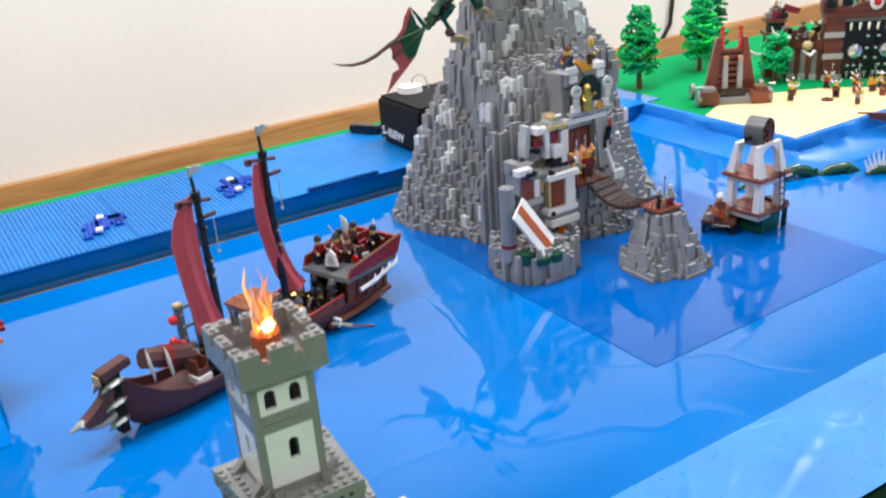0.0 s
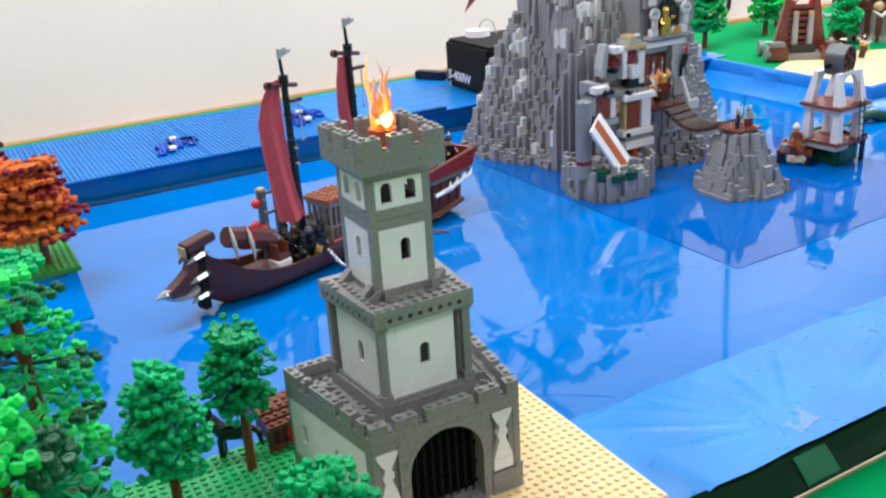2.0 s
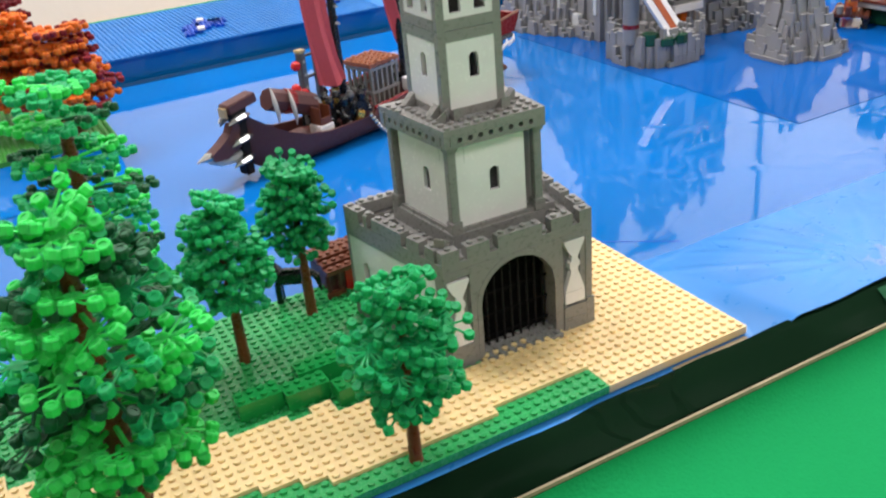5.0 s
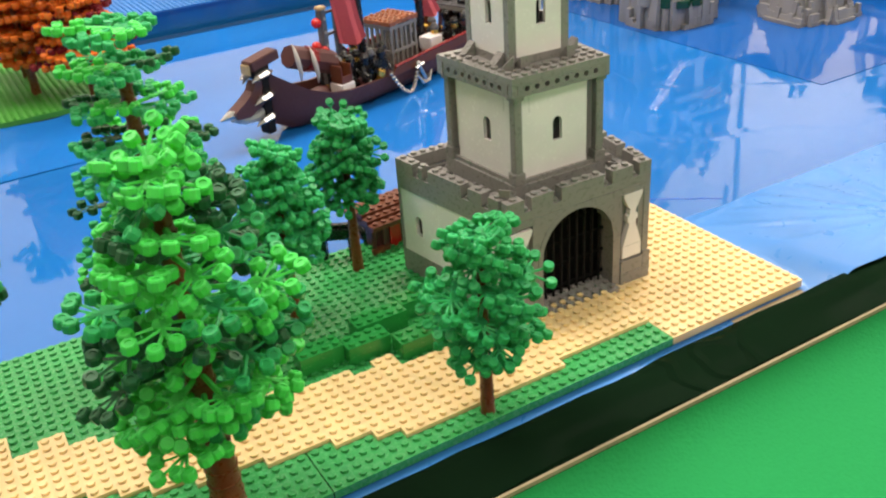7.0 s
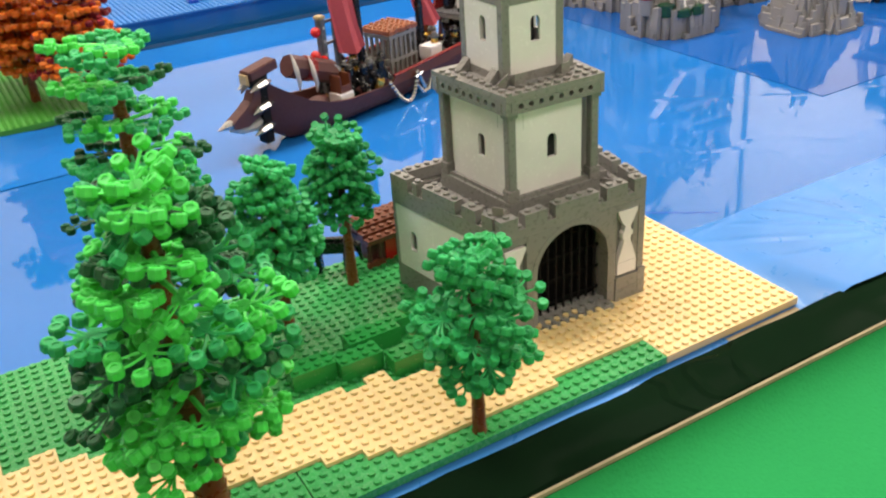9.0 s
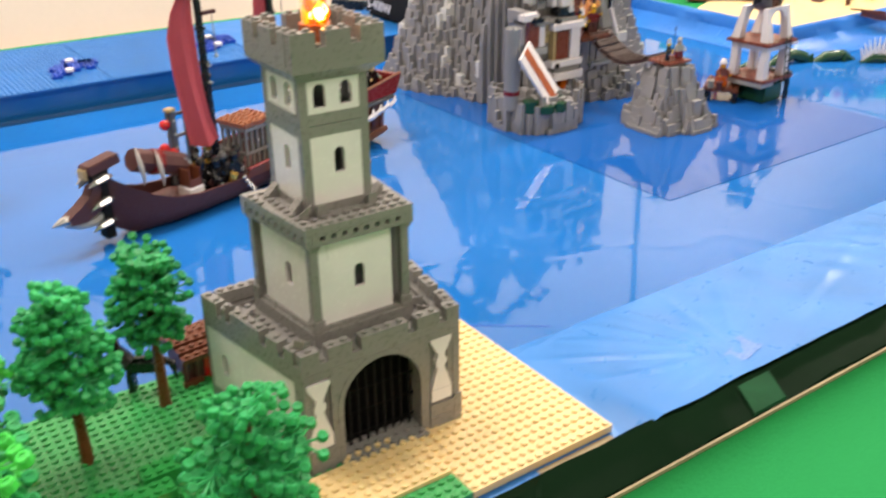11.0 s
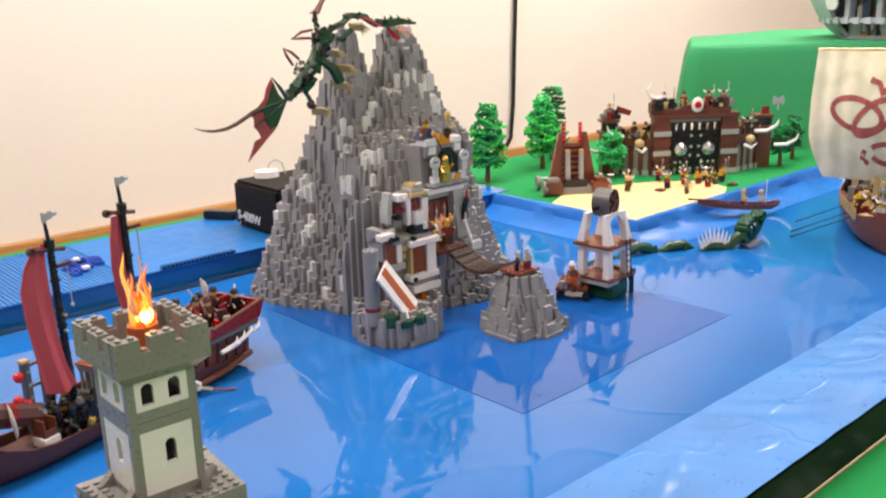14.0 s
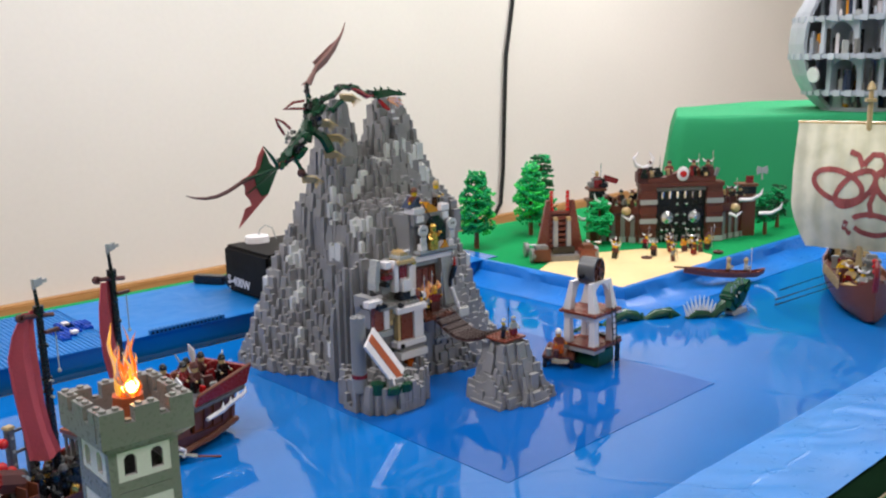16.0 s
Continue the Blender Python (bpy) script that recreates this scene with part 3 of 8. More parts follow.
# row of pierced bricks along the step's edge
part_row = thing("pierced_bricks", "row of dark-holed blue bricks on the step's edge", "brick row", at(0, 0, 0))
for k in range(18):
    x = 4.95 + 0.08 * k
    part("pin_hole", MB().cyl(0, 0, 0, 0.022, 0.012, 8, M=loc(x, 10.048, 0.335, 90, 0, 0)), M_VOID, part_row)
part("brick_row", MB().box(4.9, 10.05, 0.302, 6.4, 10.13, 0.38).studs([(4.95 + S * k, 10.09, 0.38) for k in range(18)], n=8), M_BLUE, part_row, "blue bricks")

# green land by the wall, with a sandy beach
land_pts = [(13.45, 5.98), (21.9, 5.98), (23.5, 6.2), (27, 6.4), (31.5, 6.4), (31.5, 13.3), (13.45, 13.3)]
single("land", MB().slab(land_pts, -0.2, 0.25), M_CLOTH, "green cloth-covered land under the brown fortress", "land", kind="structure")
skirt = MB()
edge = [(13.40, 10.6)] + [(13.40, 10.6 - 0.2 * k) for k in range(1, 23)] + [(13.44, 5.93)] + [(13.5 + 0.25 * k, 5.92) for k in range(1, 34)] + [(22.0, 5.8), (22.3, 5.0), (22.4, 4.0), (22.5, 2.0), (22.5, -1.0)]
rows = [(-0.14, 0.285), (0.0, 0.29), (0.06, 0.23), (0.10, 0.08), (0.30, -0.06), (0.80, -0.112)]
grid = []
for k, (x, y) in enumerate(edge):
    a, b = Vector(edge[max(0, k - 1)]), Vector(edge[min(len(edge) - 1, k + 1)])
    d = (b - a).normalized()
    out = Vector((d.y, -d.x))
    for j, (o, z) in enumerate(rows):
        w = (0.04 if 0 < j < 5 else 0.015) * noise.noise((x * 2.3, y * 2.3, j * 0.6))
        grid.append((x + out.x * (o + w), y + out.y * (o + w), z + 0.6 * w))
n = len(rows)
skirt.add(grid, [(k * n + j, (k + 1) * n + j, (k + 1) * n + j + 1, k * n + j + 1) for k in range(len(edge) - 1) for j in range(n - 1)])
skirt_ob = single("shore_foil", skirt, M_SHORE, "creased blue plastic sheet drawn up along the shore", "plastic sheet", kind="structure", smooth=True)
beach = [(13.5, 6.05), (16.9, 6.02), (17.6, 6.4), (17.9, 7.2), (17.2, 8.0), (15.8, 8.7), (14.6, 8.9), (13.55, 8.4)]
single("beach", MB().slab(beach, 0.252, 0.275), M_TAN, "flat sand-coloured beach in front of the fortress", "beach", kind="structure")

# small wooded land on the west
west = thing("west_land", "green ribbed baseplate with autumn trees", "land", at(-1.04, 6.49, 0.17))
wm = MB().box(-5.2, 0, -0.02, 0, 2.7, 0.045)
wm.studs([(-(i + 0.5) * S, (j + 0.5) * S, 0.045) for i in range(64) for j in range(33)], n=6)
part("plate", wm, M_WEST, west, "green studded plate")
part("packing", MB().box(-5.1, 0.06, -0.28, -0.06, 2.6, -0.021), M_CARD, west, "brown cardboard packing")
wfoil = MB()
grid = [(-5.2 + 5.14 * i / 30, -0.95 + 0.95 * j / 8, -0.28 + 0.26 * (j / 8) ** 1.3 + 0.05 * noise.noise((i * 0.5, j * 0.35, 4.0)) * (j / 8)) for i in range(31) for j in range(9)]
wfoil.add(grid, [(i * 9 + j, (i + 1) * 9 + j, (i + 1) * 9 + j + 1, i * 9 + j + 1) for i in range(30) for j in range(8)])
part("foil_fold", wfoil, M_SEA, west, "creased blue foil at the edge", smooth=True)


# ---- trees ----
def frond(mb, M, size, mat, rnd, leaves=7):
    """A moulded flat spray: forked stems, each ending in an upright hollow knob."""
    spray = MB()
    spray.tube([(-0.03 * size, 0, 0), (0.13 * size, 0, 0)], 0.017 * size, 5, flat=0.6)
    spray.cyl(0.02 * size, 0, -0.008 * size, 0.05 * size, 0.016 * size, 8)
    for k in range(leaves):
        a = radians(-86 + 172 * k / (leaves - 1) + rnd.uniform(-7, 7))
        ln = size * (0.155 + 0.085 * math.cos(a)) * rnd.uniform(0.72, 1.08)
        x0 = (0.02 + 0.07 * math.cos(a)) * size
        x, y, z = 0.03 * size + ln * math.cos(a), ln * math.sin(a), size * rnd.uniform(-0.006, 0.01)
        spray.tube([(x0, 0, 0), ((x0 + x) * 0.52, y * 0.5, 0), (x, y, z)], [0.013 * size, 0.011 * size, 0.011 * size], 4, flat=0.7)
        km = loc(x, y, z, rnd.uniform(-10, 10), rnd.uniform(-10, 10), 25 * k)
        spray.cyl(0, 0, -0.030 * size, 0.024 * size, 0.014 * size, 8, M=km, r2=0.042 * size)
        spray.cyl(0, 0, -0.017 * size, 0.042 * size, 0.044 * size, 8, M=km, r2=0.043 * size)
        spray.cyl(0, 0, 0.026 * size, 0.043 * size, 0.011 * size, 8, M=km, r2=0.035 * size, hollow=0.020 * size)
    mb.put(spray, M, mat)


def toy_tree(x, y, z, height, radius, label, mats=(0, 0, 0), palette=None, trunk_h=0.4, trunk_r=0.03, seed=1, layers=9, per=9, size=1.0, layered=False, tilt=0.0, name="toy_tree"):
    rnd = random.Random(seed)
    t = thing(name, label, "toy tree", at(x, y, z, 0, tilt), "toy trees")
    tm = MB().cyl(0, 0, 0, trunk_r * 1.15, height * 0.9, 10, r2=trunk_r * 0.55)
    for k in range(int(height * 0.9 / B)):
        tm.cyl(0, 0, k * B, trunk_r * (1.22 - 0.6 * k * B / height), 0.01, 10)
    part("trunk", tm, M_TRUNK, t, smooth=True)
    cm = MB()
    for k in range(layers):
        u = k / max(1, layers - 1)
        zz = trunk_h + (height - trunk_h) * u
        if layered:
            r = radius * (1 - 0.42 * u)
        else:
            r = radius * (0.82 + 0.18 * math.sin(math.pi * min(1, u * 1.6)) if u < 0.55 else 1.0 - 0.62 * (u - 0.55) / 0.45)
        count = max(3, int(round(per * (0.4 + 0.6 * r / radius))))
        for q in range(count):
            a = 2 * math.pi * (q + rnd.random() * 0.6) / count + k * 1.1
            reach = max(0.0, r - 0.24 * size) * rnd.uniform(0.7, 1.22)
            if rnd.random() < 0.22:
                reach *= 0.4
            up = rnd.uniform(-8, 8) if layered else rnd.uniform(-34, 26) + 40 * max(0, u - 0.7)
            h = zz + rnd.uniform(-0.5, 0.5) * (height - trunk_h) / layers * (0.2 if layered else 0.75)
            M = loc(0, 0, h, 0, 0, math.degrees(a)) @ loc(reach, 0, 0, rnd.uniform(-38, 38) * (0.25 if layered else 1), -up, rnd.uniform(-20, 20))
            mat = rnd.choice(mats)
            if reach > 0.03:
                cm.tube([(0, 0, h - 0.015), (reach * math.cos(a), reach * math.sin(a), h)], 0.017 * size, 5, mat)
            frond(cm, M, size, mat, rnd, 6 + rnd.randrange(3))
    part("crown", cm, palette, t)
    return t


PAL = [M_LEAF, M_LEAFB, M_LEAFD, M_LEAFO, M_LEAFR]
toy_tree(-1.25, 1.0, 0, 1.28, 0.32, "round green toy tree with a brown trunk", (0,), PAL, 0.56, 0.040, 3, 8, 8, 0.72)
toy_tree(-0.56, 1.36, 0, 1.28, 0.30, "round green toy tree near the tower's side", (0,), PAL, 0.68, 0.040, 7, 7, 8, 0.72)
toy_tree(-0.70, -0.74, 0, 1.24, 0.38, "green toy tree at the path's edge", (0,), PAL, 0.52, 0.040, 11, 6, 8, 0.78)
toy_tree(-2.33, -0.58, 0, 2.08, 0.54, "tall mixed green toy tree with a thick brown trunk", (0, 1, 1, 2, 1, 1, 0), PAL, 0.66, 0.085, 21, 10, 8, 0.95)
toy_tree(-2.03, 1.2, 0, 2.28, 0.56, "tall pine-like green toy tree with flat sprays", (0, 1, 2, 0), PAL, 0.65, 0.07, 29, 8, 10, 0.78, True)
toy_tree(-3.50, 0.05, 0, 2.05, 0.45, "dark green toy tree at the plate's edge", (0, 2, 2, 1), PAL, 1.35, 0.07, 31, 8, 7, 0.95, True)
toy_tree(-1.39, 6.82, 0.215, 1.30, 0.56, "autumn orange toy tree", (3, 3, 3, 4), PAL, 0.48, 0.05, 41, 7, 10, 1.0, True)
toy_tree(-1.98, 7.35, 0.215, 1.45, 0.56, "autumn orange toy tree", (3, 3), PAL, 0.48, 0.05, 43, 7, 10, 1.0, True)
toy_tree(-1.95, 8.2, 0.215, 1.85, 0.5, "dark red toy tree", (4, 4, 4), PAL, 0.6, 0.05, 47, 8, 9, 1.0, True)
toy_tree(-2.35, 8.7, 0.215, 2.4, 0.38, "dark-trunked toy tree with green tips", (0, 2), PAL, 2.0, 0.06, 49, 3, 5, 1.0, True)
toy_tree(14.4, 11.3, 0.25, 1.85, 0.48, "slim green toy tree by the wall", (0, 0, 1), PAL, 0.5, 0.06, 51, 12, 9, 0.95)
toy_tree(16.7, 11.5, 0.25, 1.85, 0.48, "slim green toy tree by the wall", (0, 1, 0), PAL, 0.5, 0.06, 53, 12, 9, 0.95)
toy_tree(17.9, 12.2, 0.25, 2.0, 0.42, "dark green toy tree by the wall", (0, 2), PAL, 0.5, 0.06, 57, 12, 9, 0.95, True)
toy_tree(16.9, 9.3, 0.25, 1.05, 0.38, "small green toy tree beside the fortress", (0,), PAL, 0.35, 0.05, 59, 6, 7, 0.9)
# Mostly dark leaves on these two trees: the shadow is put into their colour.
toy_tree(20.95, 6.85, 0.25, 1.0, 0.27, "green toy tree beside the fortress, leaves darkened for shadow", (0, 2, 2), PAL, 0.42, 0.05, 61, 6, 6, 0.8)
toy_tree(22.1, 7.1, 0.25, 1.05, 0.27, "green toy tree beside the fortress, leaves darkened for shadow", (0, 2, 2), PAL, 0.45, 0.05, 63, 6, 6, 0.8)

# hedge of green bricks by the path
def green_brick(x, y, z, turn, nx=4, ny=2):
    mb = MB().box(0, 0, 0, nx * S - 0.002, ny * S - 0.002, 1.5 * B, c=0.003)
    mb.studs([((i + 0.5) * S, (j + 0.5) * S, 1.5 * B) for i in range(nx) for j in range(ny)])
    return single("green_brick", mb, M_BRICKGREEN, "bright green studded brick of the low hedge", "brick", at(x, y, z, turn), "hedge bricks")


for x, y, z, turn, nx, ny in ((-1.52, 0.26, 0.0, 0, 4, 2), (-1.20, 0.18, 0.0, 0, 4, 2), (-0.88, 0.02, 0.0, 0, 5, 2), (-1.04, 0.38, 0.0, 0, 5, 2), (-0.64, 0.46, 0.0, 0, 3, 2)):
    green_brick(x, y, z + 0.002, turn, nx, ny)


# ---- castle gate tower ----
tower = thing("castle_tower", "three-tiered grey and white castle tower with a fire on top", "castle tower", at(0, 0, 0))
TM = [M_DGREY, M_WHITE, M_BLACK]


def wall_frame(a, b, z0, z1, depth=0.08):
    """A matrix: x along the wall from a to b, y inwards, z up from z0."""
    a, b = Vector((*a, z0)), Vector((*b, z0))
    d = (b - a).normalized()
    m = Matrix.Translation(a) @ Matrix((d, Vector((-d.y, d.x, 0)), Vector((0, 0, 1)))).transposed().to_4x4()
    return m, (b - a).length


def arch_pts(cx, w, z0, zs, n=8, pointed=1.0):
    """Outline of an arched opening, from its right foot over the top to its left foot."""
    r = w / 2
    return [(cx + r, z0)] + [(cx + r * math.cos(math.pi * k / n), zs + pointed * r * math.sin(math.pi * k / n)) for k in range(n + 1)] + [(cx - r, z0)]


def pierced(mb, x0, x1, z0, z1, openings, y0, y1, mat=0, M=None):
    """A wall with arched openings (cx, width, foot, spring) that go right through it."""
    mb.weld = True
    cuts = sorted(openings)
    xs = [x0] + [(cuts[k][0] + cuts[k + 1][0]) / 2 for k in range(len(cuts) - 1)] + [x1]
    for k, (cx, w, zf, zs) in enumerate(cuts):
        a, b = xs[k], xs[k + 1]
        pts = arch_pts(cx, w, zf, zs)
        top = [p for p in pts[1:-1]]
        if zf > z0:
            mb.box(a, y0, z0, b, y1, zf, mat, M)
        mb.box(a, y0, zf, cx - w / 2, y1, z1, mat, M)
        mb.box(cx + w / 2, y0, zf, b, y1, z1, mat, M)
        for p, q in zip(top[:-1], top[1:]):
            mb.prism([(q[0], q[1]), (p[0], p[1]), (p[0], z1), (q[0], z1)], y0, y1, mat, M)
    return mb


def crenels(mb, length, z, depth, mat, M, merlon=3, gap=1, h=B, first=0):
    n = int(length / S + 0.3)
    k = first
    while k < n:
        w = min(merlon, n - k)
        mb.box(k * S, 0, z, (k + w) * S - 0.002, depth, z + h, mat, M)
        st = MB().studs([((k + i + 0.5) * S, (j + 0.5) * S, z + h) for i in range(w) for j in range(max(1, int(depth / S + 0.3)))])
        mb.put(st, M, mat)
        k += w + gap


# lowest tier
c1 = [(-0.05, -0.06), (1.186, -0.085), (1.36, 1.10), (-0.25, 1.13)]
WT, NT = 0.96, 0.864  # top of the merlons and foot of the notches
m, ln = wall_frame(c1[0], c1[1], 0, 1)


def notched(mb, length, notches, depth, mat, M, z0=NT, z1=WT, crown=1):
    """A row of merlons, with studs on top and in the gaps."""
    cuts = [0.0] + [v for p in notches for v in p] + [length]
    for a, b in zip(cuts[0::2], cuts[1::2]):
        mb.box(a, 0, z0, b, depth, z1, mat, M)
        n = max(1, int((b - a) / S + 0.25))
        mb.put(MB().studs([(a + (i + 0.5) * (b - a) / n, depth / 2, z1) for i in range(n)]), M, mat)
    for a, b in notches:
        mb.put(MB().studs([((a + b) / 2, depth / 2, z0)]), M, mat)


g = MB()
pierced(g, 0.20, ln - 0.26, 0, 0.80, [(0.5925, 0.625, 0.0, 0.45)], 0.0, 0.14, 0, m)
g.box(0.0, 0.0, 0.0, 0.012, 0.14, 0.80, 0, m)
g.box(0.012, 0.045, 0.0, 0.20, 0.14, 0.80, 0, m)
g.box(ln - 0.26, 0.045, 0.0, ln - 0.055, 0.14, 0.80, 0, m)
g.box(ln - 0.055, 0.0, 0.0, ln, 0.14, 0.80, 0, m)
part("gate_wall", g, TM, tower, "dark grey wall with a wide arch")
part("wall_course", MB().box(0, 0, 0.802, ln, 0.14, NT, 0, m), TM, tower, "dark grey brick course")
for a, b in ((0.013, 0.199), (ln - 0.259, ln - 0.056)):
    part("pilaster_head", MB().box(a, 0.0, 0.745, b, 0.044, 0.80, 0, m), TM, tower)
    part("pilaster_foot", MB().box(a, -0.012, 0.0, b, 0.044, 0.092, 0, m).box(a, -0.012, 0.096, b, 0.044, 0.198, 0, m), TM, tower, "dark grey foot bricks")
part("corner_foot", MB().box(ln - 0.054, -0.012, 0.0, ln + 0.012, 0.0, 0.225, 0, m), TM, tower)
ring_o, ring_i = arch_pts(0.5925, 0.70, 0.0, 0.45, 14), arch_pts(0.5925, 0.623, 0.0, 0.45, 14)
for k in range(len(ring_o) - 1):
    part("arch_stone", MB().prism([ring_i[k], ring_o[k], ring_o[k + 1], ring_i[k + 1]], -0.004, 0.05, 0, m), TM, tower)
cr = MB()
notched(cr, ln, ((0.135, 0.195), (0.375, 0.445), (0.81, 0.885), (1.07, 1.13)), 0.08, 0, m)
part("battlement", cr, TM, tower)
# Black sheet behind the bars paints in the dark of the gateway.
gate = part("gate", MB().box(0.26, 0.19, 0.0, 0.92, 0.20, 0.79, 0, m), M_VOID, tower, "black barred gate with a sheet for its dark inside")
for k in range(9):
    part("gate_bar", MB().cyl(0.315 + k * 0.069, 0.115, 0.0, 0.011, 0.76, 6, 0, m), M_MATT, gate, "black bar of the gate")
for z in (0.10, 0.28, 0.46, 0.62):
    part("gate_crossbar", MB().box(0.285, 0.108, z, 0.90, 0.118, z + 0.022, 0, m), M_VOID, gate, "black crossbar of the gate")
sill = MB()
sill.put(plate_with_studs(0.28, -0.075, 8, 3, 0.035, 0.034), m)
part("threshold", sill, M_DGREY, tower, "dark grey studded threshold")
for x, dz in ((0.106, 0.0), (ln - 0.158, 0.02)):
    pil = MB()
    prof_p = [(-0.086, 0.20), (0.086, 0.20), (0.086, 0.30), (0.03, 0.47), (0.03, 0.50), (0.045, 0.51), (0.045, 0.55), (0.03, 0.56), (0.03, 0.59), (0.086, 0.70), (0.086, 0.725), (-0.086, 0.725), (-0.086, 0.70), (-0.045, 0.62), (-0.02, 0.59), (-0.03, 0.58), (-0.03, 0.55), (-0.045, 0.54), (-0.045, 0.50), (-0.03, 0.47), (-0.086, 0.30)]
    pil.prism([(x + px, pz + dz) for px, pz in prof_p], -0.006, 0.040, 0, m)
    pil.box(x - 0.087, -0.008, 0.30 + dz, x + 0.087, -0.0061, 0.302 + dz, 1, m)
    part("pilaster", pil, [M_WHITE, M_LGREY], tower, "white hourglass-shaped panel")
m2, l2 = wall_frame(c1[3], c1[0], 0, 1)
side = MB()
side.box(0, 0, 0, l2, 0.12, 0.20, 0, m2)
side.box(0, 0, 0.725, l2, 0.12, NT, 0, m2)
side.box(l2 - 0.10, 0, 0.20, l2, 0.12, 0.725, 0, m2)
side.box(0, 0, 0.20, 0.03, 0.12, 0.725, 0, m2)
part("side_wall", side, TM, tower)
for a, b, c in ((0.03, 0.46, 0.22), (0.462, l2 - 0.10, 0.70)):
    part("side_panel", pierced(MB(), a, b, 0.20, 0.725, [(c, 0.075, 0.37, 0.50)], 0.004, 0.04, 0, m2), M_WHITE, tower, "white panel with a narrow arched window")
# Added black sheet paints the shade behind the side windows.
part("inner_wall", MB().box(0.05, 0.10, 0.2, l2 - 0.12, 0.105, 0.72, 0, m2), M_VOID, tower, "dark sheet painted as the shaded inside")
cr = MB()
notched(cr, l2 - 0.085, ((0.20, 0.265), (0.31, 0.375), (0.74, 0.81), (0.95, 1.015)), 0.08, 0, m2, NT + 0.002, WT + 0.002)
part("battlement", cr, TM, tower)
for k in (1, 2):
    m3, l3 = wall_frame(c1[k], c1[k + 1], 0, 1)
    bw = MB().box(0.10, 0, 0, l3 - 0.10, 0.12, NT, 0, m3)
    notched(bw, l3 - 0.20, ((0.16, 0.24), (0.42, 0.50), (0.70, 0.78)), 0.08, 0, m3 @ loc(0.10, 0, 0), NT + 0.004 * k, WT + 0.004 * k)
    part("back_wall", bw, TM, tower)
    part("wall_corner", MB().box(0.0, 0.0, 0.0, 0.098, 0.098, WT - 0.004, 0, m3), TM, tower)
deck = MB().slab([(0.06, 0.08), (1.10, 0.06), (1.24, 1.0), (-0.12, 1.02)], 0.80, 0.836)
deck.studs([(-0.04 + i * S, 0.10 + j * S, 0.836) for i in range(16) for j in range(12) if -0.12 + 0.1 * (1 - j / 11) + 0.06 < -0.04 + i * S < 1.06 + 0.012 * j])
part("deck", deck, M_DGREY, tower, "dark grey studded deck")
for k, (x, y, z, r) in enumerate(((0.02, 0.05, 0.965, 35), (0.075, 0.12, 0.858, 70), (-0.10, 0.62, 0.858, 15), (-0.06, 0.70, 0.90, 50), (-0.02, 0.40, 0.858, 80), (1.03, 0.13, 0.858, 30), (1.06, 0.28, 0.858, 75))):
    part("slope_brick", MB().prism([(-0.04, 0), (0.04, 0), (0.04, 0.02), (-0.03, 0.064), (-0.04, 0.064)], -0.04, 0.04, 0, loc(x, y, z, 0, 0, r)), M_DGREY, tower, "loose grey slope brick")

# middle tier
c2 = [(0.155, 0.135), (0.925, 0.115), (0.985, 0.90), (0.075, 0.925)]
part("tier_base", MB().slab(c2, 0.837, 0.955), M_DGREY, tower)
part("tier_sill", MB().slab([(0.175, 0.155), (0.905, 0.135), (0.965, 0.88), (0.095, 0.905)], 0.955, 0.985), M_DGREY, tower)
for k in range(4):
    mm, ll = wall_frame(c2[k], c2[(k + 1) % 4], 0, 1)
    open_end = k in (0, 3)
    post = MB().box(0.012, 0.012, 0.985, 0.075, 0.075, 1.60, 0, mm, c=0.005)
    post.box(0.0, 0.0, 0.955, 0.088, 0.088, 1.045, 0, mm, c=0.005).box(0.0, 0.0, 1.565, 0.088, 0.088, 1.60, 0, mm, c=0.005)
    part("post", post, M_DGREY, tower, "dark grey round-edged post")
    a, b = (0.078, ll - 0.135) if k == 0 else ((0.118, ll - 0.078) if k == 3 else (0.078, ll - 0.078))
    cx = (0.385 if k == 0 else (0.45 if k == 3 else (a + b) / 2))
    pn = MB()
    pierced(pn, a, b, 0.985, 1.60, [(cx, 0.078, 1.20, 1.335)], 0.045, 0.075, 0, mm)
    part("wall_panel", pn, M_WHITE, tower, "white panel with a small arched window")
    if k in (0, 3):
        part("panel_seam", MB().box(a + 0.075 if k == 0 else b - 0.078, 0.0435, 1.46, a + 0.078 if k == 0 else b - 0.075, 0.045, 1.60, 0, mm), M_LGREY, tower)
        # Added dark grey sheet stands for the shade behind this window.
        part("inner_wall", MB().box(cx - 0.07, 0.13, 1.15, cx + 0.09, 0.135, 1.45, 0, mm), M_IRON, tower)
c2b = [(0.140, 0.12), (0.935, 0.10), (1.0, 0.915), (0.06, 0.94)]
